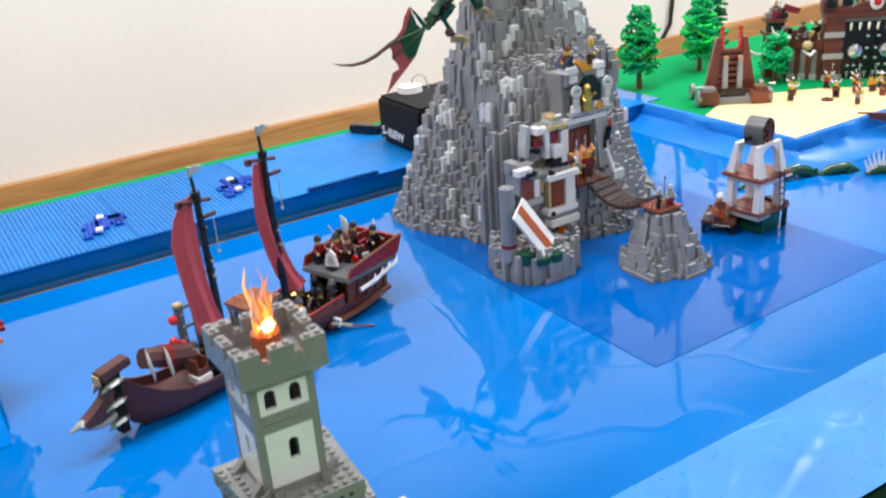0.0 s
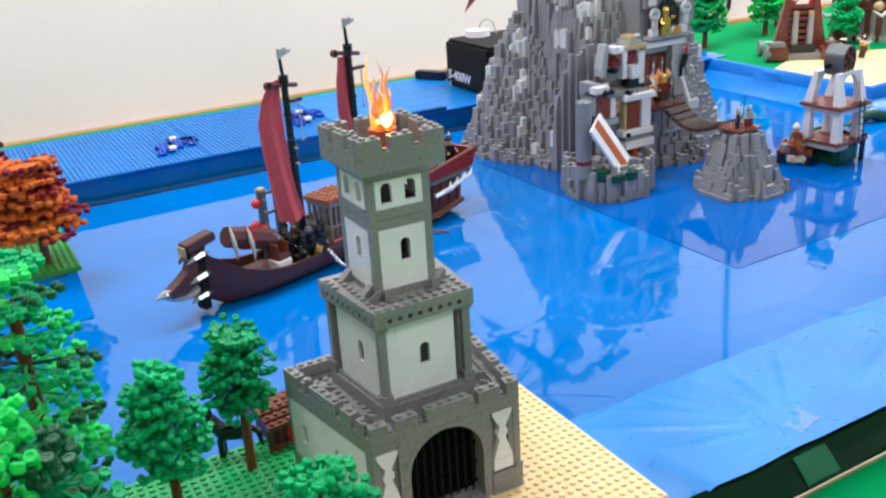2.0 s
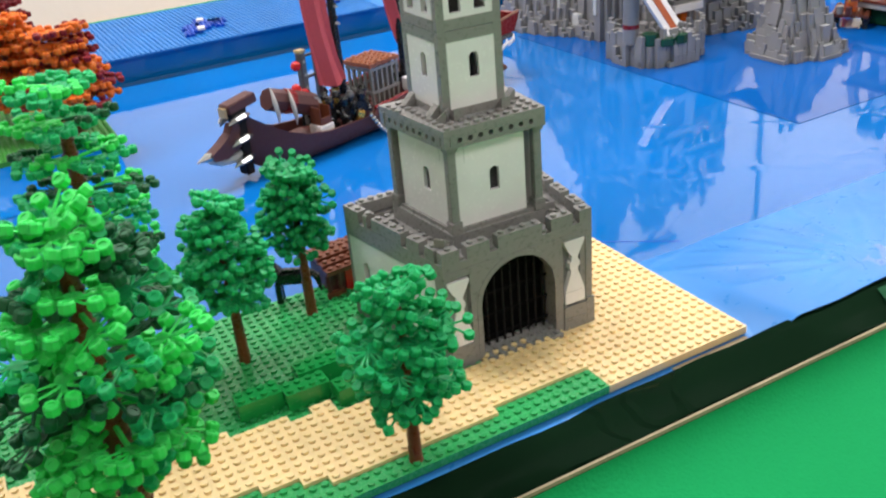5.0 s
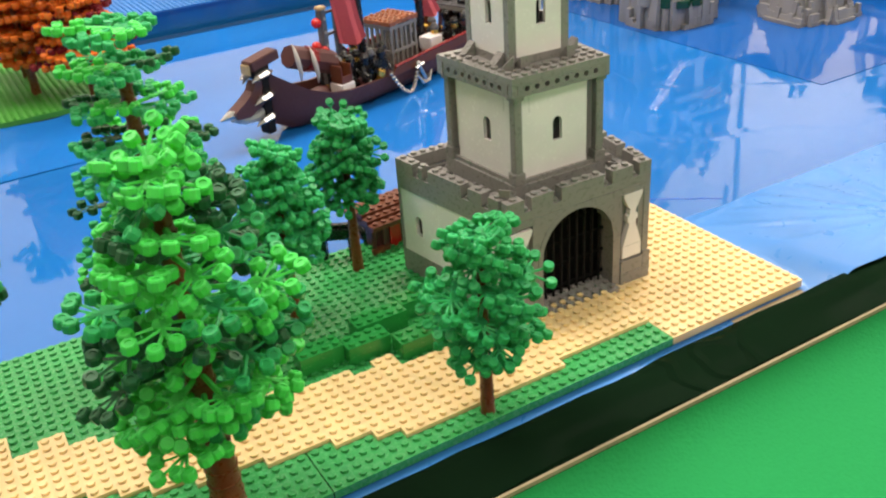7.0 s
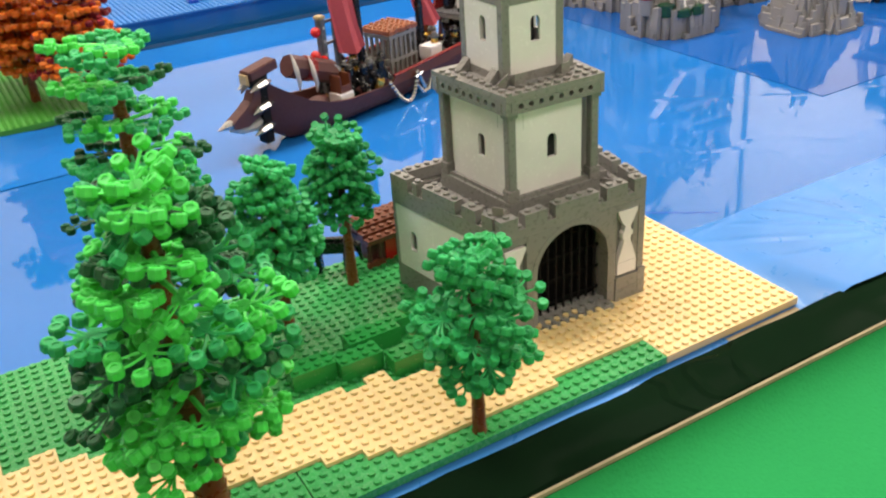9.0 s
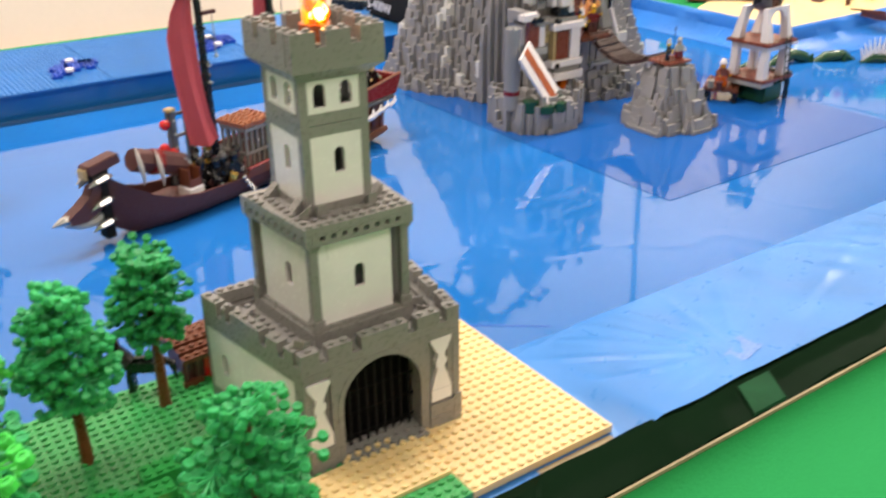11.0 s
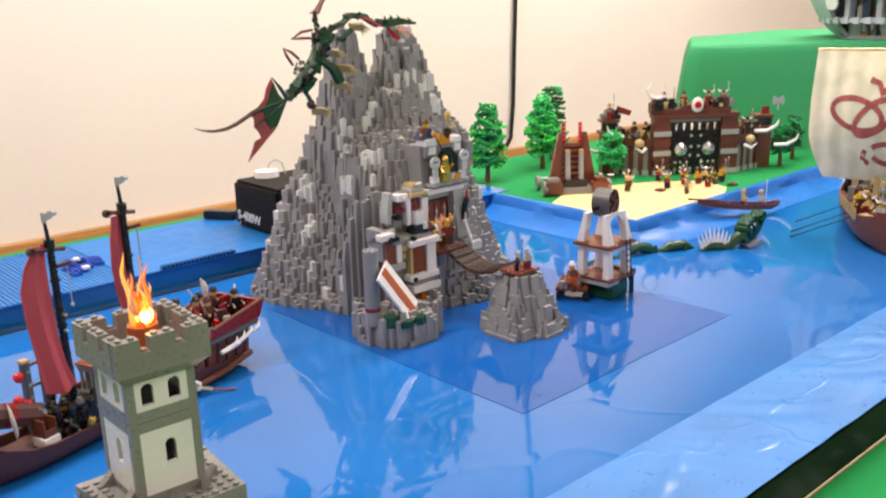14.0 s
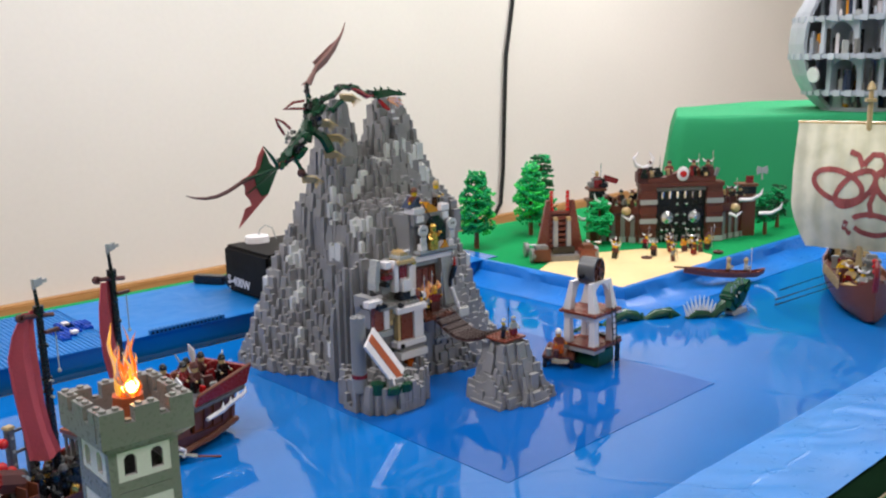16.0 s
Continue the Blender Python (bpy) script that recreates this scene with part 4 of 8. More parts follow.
for k in range(4):
    mm, ll = wall_frame(c2b[k], c2b[(k + 1) % 4], 0, 1)
    bd = MB()
    nh = 8
    x0 = (ll - nh * S) / 2
    bd.box(0, 0, 1.60, ll, 0.07, 1.618, 0, mm)
    bd.box(0, 0, 1.682, ll, 0.07, 1.70, 0, mm)
    for a, b in ((0.0, x0), (ll - x0, ll)):
        bd.box(a, 0, 1.618, a + (b - a) * 0.42, 0.07, 1.682, 0, mm)
        bd.box(a + (b - a) * 0.58, 0, 1.618, b, 0.07, 1.682, 0, mm)
    for h in range(nh):
        cx = x0 + (h + 0.5) * S
        for q in range(10):
            a0, a1 = 2 * math.pi * q / 10, 2 * math.pi * (q + 1) / 10
            o = lambda a: max(-1, min(1, 1.42 * math.cos(a))), lambda a: max(-1, min(1, 1.42 * math.sin(a)))
            pts = [(cx + 0.020 * math.cos(a0), 1.65 + 0.020 * math.sin(a0)), (cx + S / 2 * o[0](a0), 1.65 + 0.032 * o[1](a0)), (cx + S / 2 * o[0](a1), 1.65 + 0.032 * o[1](a1)), (cx + 0.020 * math.cos(a1), 1.65 + 0.020 * math.sin(a1))]
            bd.prism(pts, 0, 0.07, 0, mm)
    # Black strip behind the holes paints their shaded depth.
    bd.box(0.07, 0.055, 1.61, ll - 0.07, 0.069, 1.69, 2, mm)
    part("pierced_beam", bd, TM, tower, "grey beam with a row of round holes")
top2 = MB().slab(c2b, 1.7005, 1.735)
for i in range(13):
    for j in range(11):
        x, y = 0.10 + i * S * 0.98, 0.145 + j * S * 0.98
        mid = 0.25 < x < 0.76 and 0.30 < y < 0.86
        if not mid and 0.165 - 0.10 * y < x < 0.91 + 0.07 * y and y < 0.91:
            top2.studs([(x, y, 1.735)])
part("terrace", top2, M_DGREY, tower, "dark grey studded terrace")

# upper tier
c3 = [(0.265, 0.33), (0.745, 0.31), (0.765, 0.83), (0.265, 0.85)]
for k in range(4):
    mm, ll = wall_frame(c3[k], c3[(k + 1) % 4], 0, 1)
    for z0, z1, wins, w, zf, zs in ((1.79, 2.25, (ll / 2 + 0.02,), 0.075, 1.985, 2.12), (2.40, 2.61, (ll * 0.30, ll * 0.685), 0.085, 2.435, 2.545)):
        pn = MB()
        pierced(pn, 0.058, ll - 0.058, z0, z1, [(c, w, zf, zs) for c in wins], 0.004, 0.035, 0, mm)
        part("wall_panel", pn, M_WHITE, tower, "white panel with arched windows")
    fr = MB()
    fr.box(0, 0, 1.735, 0.058, 0.058, 2.62, 0, mm)
    for z0, z1 in ((1.735, 1.79), (2.25, 2.322), (2.326, 2.40), (2.61, 2.66)):
        fr.box(0.058, 0, z0, ll - 0.058, 0.04, z1, 0, mm)
    part("frame", fr, M_DGREY, tower, "dark grey corner and cross bricks")
    # Added dark grey sheet stands in for shade behind part of the windows.
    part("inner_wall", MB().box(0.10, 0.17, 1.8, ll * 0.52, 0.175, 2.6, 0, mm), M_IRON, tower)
for x, y, r in ((0.235, 0.30, 45), (0.33, 0.275, 0), (0.70, 0.262, 0), (0.225, 0.42, 90), (0.225, 0.78, 90), (0.80, 0.36, 90)):
    part("foot_slope", MB().prism([(-0.04, 0), (0.04, 0), (0.04, 0.02), (-0.035, 0.09), (-0.04, 0.09)], -0.035, 0.035, 0, loc(x, y, 1.735, 0, 0, r + 90)), M_DGREY, tower)

# crown with the fire
c4 = [(0.205, 0.255), (0.845, 0.240), (0.865, 0.885), (0.185, 0.91)]
cb = MB()
low = [(0.262, 0.327), (0.748, 0.307), (0.768, 0.833), (0.262, 0.853)]
vs = [(x, y, 2.62) for x, y in low] + [(x, y, 2.685) for x, y in c4]
cb.add(vs, [(k, (k + 1) % 4, 4 + (k + 1) % 4, 4 + k) for k in range(4)] + [(3, 2, 1, 0)])
cb.slab(c4, 2.685, 2.72)
part("corbel", cb, M_DGREY, tower)
for k in range(4):
    mm, ll = wall_frame(c4[k], c4[(k + 1) % 4], 0, 1)
    ww = MB().box(0, 0, 2.72, ll - S, S, 2.83, 0, mm)
    notched(ww, ll - S - 0.001, ((0.165, 0.235), (0.405, 0.475)), S, 0, mm, 2.83, 2.927)
    part("parapet", ww, M_DGREY, tower, "dark grey parapet")
fx, fy = 0.53, 0.56
pot = MB().cyl(fx, fy, 2.72, 0.115, 0.13, 8, M=None, r2=0.112).cyl(fx, fy, 2.852, 0.108, 0.06, 8, hollow=0.07)
part("fire_pot", pot, M_RUST, tower, "orange-brown fire pot")
rnd = random.Random(5)
for k in range(11):
    a = 2 * math.pi * k / 11 + rnd.random() * 0.5
    r0 = 0.03 + 0.035 * rnd.random()
    h = (0.30, 0.50, 0.22, 0.36, 0.54, 0.26, 0.42, 0.24, 0.34, 0.20, 0.46)[k]
    p0 = Vector((fx + r0 * math.cos(a), fy + r0 * math.sin(a), 2.88))
    pts = [p0 + Vector((0.016 * math.sin(q * 1.2 + k) * (0.4 + q * 0.12) + 0.004 * q * math.cos(a), 0.016 * math.cos(q * 1.1 + k * 2) * (0.4 + q * 0.12) + 0.004 * q * math.sin(a), h * q / 8)) for q in range(9)]
    part("flame_tongue", MB().tube(pts, [0.022, 0.038, 0.042, 0.038, 0.032, 0.026, 0.020, 0.012, 0.002], 8, flat=0.45), M_FIREY if k % 4 == 0 else M_FIRE, tower, "clear orange plastic flame with added glow", smooth=True)
part("ember", MB().ball((fx - 0.01, fy - 0.05, 2.975), 0.046, 0, 12), M_LAMP, tower, "small glowing lamp inside the flames", smooth=True)


# ---- rocks ----
def rock_column(width, variant, lean=1.0, H=0.5):
    """A stack of bricks under a steep slope, a flat top or a pale brick; x points outwards."""
    w = width * S - 0.003
    mb = MB()
    rnd = random.Random(40 + variant * 7 + width)
    z = 0.0
    for t in ((0.10, 0.20), (0.06, 0.20), (0.13, 0.20))[variant % 3]:
        mb.box(-S, -w / 2, z, rnd.uniform(-0.012, 0.0), w / 2, t - 0.003)
        z = t
    if variant < 3:
        o = min(0.9, (0.35, 0.50, 0.22)[variant] * lean) * S
        mb.prism([(-S, z), (0, z), (0, z + 0.012), (-o, H), (-S, H)], -w / 2, w / 2)
    elif variant < 6:
        h = (0.16, 0.22, 0.27)[variant - 3]
        mb.box(-S, -w / 2, z, -0.004, w / 2, z + h)
    else:
        h = (0.20, 0.25, 0.30)[variant - 6]
        mb.box(-S, -w / 2, z, 0.006, w / 2, z + h, 1)
        mb.studs([(-S / 2, (i + 0.5) * S - width * S / 2, z + h) for i in range(width)], 1, n=8)
    return mb


def build_rock(name, label, height_at, xs, ys, foot, light_at, seed, pick, parts_max=300, rough=(-0.11, 0.13), slopes=0.62, holes=0.06, lean=1.0):
    """A rock of many small bricks standing on a stud grid; those that pick() names become parts, the rest one mesh."""
    rnd = random.Random(seed)
    t = thing(name, label, "rock", at(0, 0, 0))
    shapes = {(q, w): rock_column(w, q, lean) for q in range(9) for w in (1, 2)}
    meshes = {k: shapes[k].mesh("rock_brick", [M_ROCK, M_ROCKL]) for k in shapes}
    rest = MB()
    made = 0
    nx, ny = int((xs[1] - xs[0]) / S), int((ys[1] - ys[0]) / S)
    hs = {}
    for i in range(nx):
        for j in range(ny):
            h = height_at(xs[0] + (i + 0.5) * S, ys[0] + (j + 0.5) * S)
            if h > foot + 0.02:
                h += rnd.uniform(*rough)
                if rnd.random() < holes:
                    h -= rnd.uniform(0.24, 0.42)
                hs[i, j] = max(foot + 0.10 + 0.12 * rnd.random(), foot + round((h - foot) / PL) * PL)
    used = set()
    for (i, j), h in hs.items():
        if (i, j) in used:
            continue
        # hidden columns are left out
        if all((i + a, j + b) in hs and hs[i + a, j + b] >= h for a, b in ((1, 0), (-1, 0), (0, 1), (0, -1))):
            continue
        cx, cy = xs[0] + (i + 0.5) * S, ys[0] + (j + 0.5) * S
        gx = height_at(cx + 0.1, cy) - height_at(cx - 0.1, cy)
        gy = height_at(cx, cy + 0.1) - height_at(cx, cy - 0.1)
        along_y = abs(gx) * rnd.uniform(0.7, 1.4) > abs(gy)
        turn = (180 if gx > 0 else 0) if along_y else (-90 if gy > 0 else 90)
        w = 1
        nb = (i, j + 1) if along_y else (i + 1, j)
        if nb in hs and nb not in used and rnd.random() < 0.25:
            w = 2
            used.add(nb)
            cx, cy = (cx, cy + S / 2) if along_y else (cx + S / 2, cy)
        used.add((i, j))
        kind = 6 + rnd.randrange(3) if light_at(cx, cy, h) else (rnd.randrange(3) if rnd.random() < slopes else 3 + rnd.randrange(3))
        d = Vector((math.cos(radians(turn)), math.sin(radians(turn))))
        jit = rnd.uniform(-0.008, 0.012)
        low = h - 0.5
        place = (cx + d.x * (S / 2 + jit), cy + d.y * (S / 2 + jit), low)
        if made < parts_max and pick(cx, cy, h) and low >= foot - 0.5:
            ob = new("rock_brick", meshes[kind, w])
            ob.parent, ob.matrix_basis = t, at(*place, turn)
            made += 1
        else:
            rest.put(shapes[kind, w], loc(*place, 0, 0, turn))
    # solid core under the bricks
    core = MB()
    for (i, j), h in hs.items():
        x0, y0 = xs[0] + i * S, ys[0] + j * S
        core.box(x0 + 0.002, y0 + 0.002, foot, x0 + S - 0.002, y0 + S - 0.002, max(foot + 0.05, h - 0.30))
    part("core", core, M_ROCK, t)
    if rest.n:
        tagged(part("rock_bricks", rest, [M_ROCK, M_ROCKL], t), kind="stuff")
    return t


FOOT = -0.112


def cone(x, y, cx, cy, rx, ry, top, base=FOOT, power=1.0):
    r = math.hypot((x - cx) / rx, (y - cy) / ry)
    return base + (top - base) * (1 - r ** power) if r < 1 else -9.0


def mountain_height(x, y):
    x0, y0 = x, y
    # broad flanks to both sides of the line from the rock front to the back
    dx, dy = x - 8.25, y - 7.95
    side, deep = 0.61 * dy - 0.79 * dx, 0.61 * dx + 0.79 * dy
    if side > 0:
        side = float(np.interp(side, (0.0, 0.97, 1.20, 1.36, 1.70, 2.0, 2.31, 3.3), (0.0, 0.97, 1.07, 1.10, 1.41, 1.75, 2.09, 3.08)))
    else:
        side = -float(np.interp(-side, (0.0, 1.08, 1.27, 1.75, 1.90, 2.05, 2.30, 3.3), (0.0, 0.93, 1.19, 1.40, 1.60, 1.84, 2.16, 3.16)))
    dx, dy = 0.61 * deep - 0.79 * side, 0.61 * side + 0.79 * deep
    x, y = 8.25 + dx, 7.95 + dy
    a = math.atan2(dy, dx)
    wob = 1 + 0.05 * math.sin(3 * a + 0.6) + 0.035 * math.sin(7 * a) + 0.03 * noise.noise((x * 1.5, y * 1.5, 2.0))
    rx = 2.20 if dx < 0 else 2.45
    ry = 2.1 if dy < 0 else 1.75
    r = math.hypot(dx / rx, dy / ry) / wob
    h = FOOT + (5.0 * (1 - r) if r < 0.28 else 3.6 - 3.6 * ((r - 0.28) / 0.72) ** 0.92) if r < 1 else -9
    h = min(h, 3.35)
    if r < 1:
        h = max(h, cone(x, y, 7.68, 7.95, 0.62, 0.66, 5.5, 2.5, 0.9))
        h = max(h, cone(x, y, 8.66, 7.95, 0.62, 0.75, 5.2, 2.6, 0.85))
        h = max(h, cone(x, y, 9.05, 8.0, 0.80, 0.8, 4.5, 2.4, 0.9))
        h = max(h, cone(x, y, 8.0, 7.2, 1.2, 1.28, 2.75, FOOT, 6.0))
        h = max(h, cone(x, y, 6.78, 6.30, 0.70, 0.54, 1.95, FOOT, 2.6))
    if 7.50 < x0 < 8.62 and y0 < 6.32:  # recess with the castle door
        h = min(h, 0.55)
    return min(h, 4.42)


# middles of the pale patches
PATCHES = ((8.62, 7.58, 3.66), (8.44, 7.55, 3.34), (9.10, 7.62, 3.46), (9.21, 7.56, 3.12), (7.67, 7.46, 3.15), (7.38, 7.49, 2.88), (7.28, 7.48, 2.54), (7.30, 6.85, 2.42), (7.05, 7.22, 2.08), (6.96, 8.19, 1.83), (6.55, 7.8, 1.2), (6.62, 7.2, 1.45), (6.40, 7.5, 0.75), (6.75, 6.75, 1.0), (6.25, 7.0, 0.45), (6.55, 6.45, 0.6), (9.6, 7.0, 1.4), (9.9, 7.4, 0.9), (9.5, 6.7, 0.6))


def light_mountain(x, y, z):
    n2 = noise.noise((x * 7.0, y * 7.0, z * 6.0 + 9))
    near = min(math.hypot((x - a) / 0.34, (y - b) / 0.34, (z - c) / 0.26) for a, b, c in PATCHES)
    return near + 0.5 * n2 < 0.60 or noise.noise((x * 5.0, y * 5.0, z * 5.0)) + 0.5 * n2 > 0.62


build_rock("mountain", "tall grey brick-built mountain with pale patches and two peaks", mountain_height, (5.5, 11.2), (5.3, 10.1), FOOT, light_mountain, 4, lambda x, y, z: x + y < 14.6 and x < 8.2, 300, (-0.06, 0.06), 0.60, 0.13)


def islet_height(x, y):
    dx, dy = x - 8.08, y - 4.17
    a = math.atan2(dy, dx)
    r = math.hypot(dx / 0.68, dy / 0.66) / (1 + 0.06 * math.sin(4 * a) + 0.04 * math.sin(7 * a + 1))
    return (0.78 if r < 0.42 else FOOT + 0.90 * (1 - (r - 0.42) / 0.58) ** 1.15) if r < 1 else -9


build_rock("islet", "small grey brick-built rock in the sea", islet_height, (7.2, 8.96), (3.36, 4.96), FOOT, lambda x, y, z: False, 8, lambda x, y, z: True, 200, (-0.06, 0.06), 0.95, 0.10, 2.1)


def spur_height(x, y):
    dx, dy = x - 6.55, y - 5.40
    r = math.hypot(dx / 0.66, dy / 0.66)
    return 0.36 + 0.08 * noise.noise((x * 4, y * 4, 1)) if r < 1 else -9


build_rock("rock_spur", "low round grey rock under the small castle front", spur_height, (5.8, 7.4), (4.6, 6.2), FOOT, lambda x, y, z: False, 9, lambda x, y, z: True, 150, (-0.06, 0.04), 0.5, 0.04)


# ---- toy figures ----
def figure(x, y, z, turn, torso, legs, hat, group, label, face=None, spear=None, arms=0, m=None, horns=False):
    """A small toy figure in one plain mesh."""
    mb = MB()
    mb.box(-0.075, -0.04, 0.0, -0.004, 0.05, 0.14, 1)
    mb.box(0.004, -0.04, 0.0, 0.075, 0.05, 0.14, 1)
    mb.box(-0.078, -0.04, 0.14, 0.078, 0.045, 0.165, 1)
    mb.add([(-0.078, -0.04, 0.165), (0.078, -0.04, 0.165), (0.078, 0.04, 0.165), (-0.078, 0.04, 0.165), (-0.055, -0.035, 0.29), (0.055, -0.035, 0.29), (0.055, 0.035, 0.29), (-0.055, 0.035, 0.29)],
           [(3, 2, 1, 0), (4, 5, 6, 7), (0, 1, 5, 4), (1, 2, 6, 5), (2, 3, 7, 6), (3, 0, 4, 7)], 0)
    for s in (-1, 1):
        up = 0.10 if arms and s > 0 else 0.0
        mb.tube([(s * 0.06, 0, 0.275), (s * 0.095, -0.015, 0.225), (s * 0.095, -0.07, 0.185 + up)], 0.022, 6, 0)
        mb.ball((s * 0.095, -0.085, 0.185 + up), 0.022, 2, 6)
    mb.cyl(0, 0, 0.29, 0.03, 0.02, 8, 2)
    mb.cyl(0, 0, 0.305, 0.048, 0.075, 10, 2)
    mb.cyl(0, 0, 0.36, 0.058, 0.03, 10, 3)
    mb.cyl(0, 0, 0.39, 0.055, 0.045, 10, 3, r2=0.03)
    mats = [torso, legs, face or M_YELLOW, hat]
    if horns:
        for s in (-1, 1):
            mb.tube([(s * 0.05, 0, 0.38), (s * 0.11, 0, 0.40), (s * 0.14, 0, 0.46)], [0.022, 0.022, 0.006], 6, 4)
        mats.append(M_WHITE)
    if spear is not None:
        mb.tube([(0.095, -0.09, 0.05), (0.095, -0.10, 0.62)], 0.009, 5, len(mats))
        mb.cyl(0.095, -0.10, 0.60, 0.02, 0.09, 5, len(mats), r2=0.001)
        mats.append(spear)
    return single("toy_figure", mb, mats, label, "toy figure", m if m is not None else at(x, y, z, turn), group)


# ---- dark red ship ----
SX, SY, SA = 2.796, 5.88, 20.0


def on_ship(u, v, z):
    a = radians(SA)
    return SX + u * math.cos(a) - v * math.sin(a), SY + u * math.sin(a) + v * math.cos(a), z


ship = thing("pirate_ship", "dark brown toy sailing ship with two furled red sails", "toy ship", at(SX, SY, 0, SA))
secs = ((-2.88, 0.03, 0.66, 0.20), (-2.80, 0.09, 0.58, 0.0), (-2.66, 0.19, 0.47, -0.08), (-2.46, 0.29, 0.34, -0.105), (-2.2, 0.35, 0.24, -0.116), (-1.9, 0.38, 0.19, -0.118), (-1.2, 0.40, 0.17, -0.118), (-0.5, 0.41, 0.18, -0.118), (0.2, 0.42, 0.20, -0.118), (0.9, 0.42, 0.12, -0.11), (1.30, 0.40, 0.10, -0.10), (1.44, 0.37, 0.08, -0.06))


def hull_mesh(secs, thick=0.035):
    mb = MB()
    vs, n = [], 0
    for u, w, zt, zb in secs:
        h = zt - zb
        ring = [(u, w, zt), (u, w * 0.97, zb + h * 0.55), (u, w * 0.80, zb + h * 0.2), (u, w * 0.45, zb), (u, -w * 0.45, zb), (u, -w * 0.80, zb + h * 0.2), (u, -w * 0.97, zb + h * 0.55), (u, -w, zt),
                (u, -max(0.005, w - thick), zt), (u, -max(0.005, w - thick) * 0.97, zt - 0.13), (u, max(0.005, w - thick) * 0.97, zt - 0.13), (u, max(0.005, w - thick), zt)]
        n = len(ring)
        vs += ring
    fs = [(k * n + q, k * n + (q + 1) % n, (k + 1) * n + (q + 1) % n, (k + 1) * n + q) for k in range(len(secs) - 1) for q in range(n)]
    fs += [tuple(reversed(range(n))), tuple(range((len(secs) - 1) * n, len(secs) * n))]
    return mb.add(vs, fs)


part("hull", hull_mesh(secs), M_HULL, ship, "dark brown glossy hull", smooth=True)
for v, up in ((-0.415, 0.0), (0.385, 0.10)):
    part("rail", MB().prism([(-1.25, 0.15), (0.5, 0.17), (0.5, 0.32 + up), (-1.15, 0.25 + up)], v, v + 0.03), M_RBROWN, ship, "reddish brown bulwark")
    part("rail_cap", MB().tube([(-1.17, v + 0.015, 0.255 + up), (0.5, v + 0.015, 0.325 + up)], 0.022, 6), M_DRED, ship, "dark red rail")
prow = MB()
prow.box(-2.97, -0.075, -0.06, -2.86, 0.075, 0.70, c=0.01)
for z in (0.10, 0.27, 0.44, 0.60):
    prow.cyl(0, 0, 0, 0.05, 0.16, 8, M=loc(-2.93, 0.08, z, 90, 0, 0))
prow_ob = part("prow", prow, M_MATT, ship, "black prow post of stacked joints")
head_m = loc(-2.88, 0, 0.77, 0, -8, 0)
part("prow_head", MB().box(-0.20, -0.09, -0.055, 0.20, 0.09, 0.055, 0, head_m, c=0.012), M_HULL, prow_ob, "dark brown slanting prow head")
part("prow_block", MB().prism([(-3.04, 0.60), (-2.86, 0.56), (-2.84, 0.72), (-3.06, 0.70)], -0.08, 0.08), M_MATT, prow_ob, "black block under the head")
part("prow_tile", MB().box(-3.115, -0.065, 0.66, -3.085, 0.065, 0.77, c=0.006), M_BONE, prow_ob, "pale tan tile")
part("prow_fang", MB().tube([(-3.06, 0, 0.66), (-3.12, 0, 0.63), (-3.17, 0, 0.58)], [0.035, 0.03, 0.004], 6), M_IRON, prow_ob, "dark grey fang")
part("ram", MB().prism([(-2.95, 0.56), (-3.04, 0.58), (-3.10, 0.48), (-3.22, 0.40), (-3.38, 0.32), (-3.36, 0.24), (-3.18, 0.22), (-2.98, 0.30)], -0.07, 0.07), M_BROWN, ship, "reddish brown curved ram")
part("ram_edge", MB().tube([(-2.94, 0, 0.22), (-3.06, 0, 0.17), (-3.22, 0, 0.19), (-3.38, 0, 0.25)], [0.05, 0.06, 0.055, 0.04], 8), M_LGREY, ship, "silver grey edge of the ram", smooth=True)
part("ram_tip", MB().tube([(-3.34, 0, 0.28), (-3.42, -0.01, 0.30), (-3.55, -0.01, 0.28)], [0.06, 0.05, 0.008], 6), M_SILVER, ship, "silver ram tip")
for u, z, sc in ((-2.93, 0.63, 0.95), (-2.94, 0.38, 1.0), (-2.96, 0.14, 0.95)):
    for v in (-0.10, 0.10):
        part("spike", MB().tube([(u + 0.10, v * 0.9, z + 0.01), (u + 0.02, v * 1.15, z + 0.02), (u - 0.10, v * 1.1, z), (u - 0.19, v, z - 0.04)], [0.03 * sc, 0.055 * sc, 0.048 * sc, 0.006], 6, flat=0.8), M_SILVER, prow_ob, "silver rock-shaped tooth")

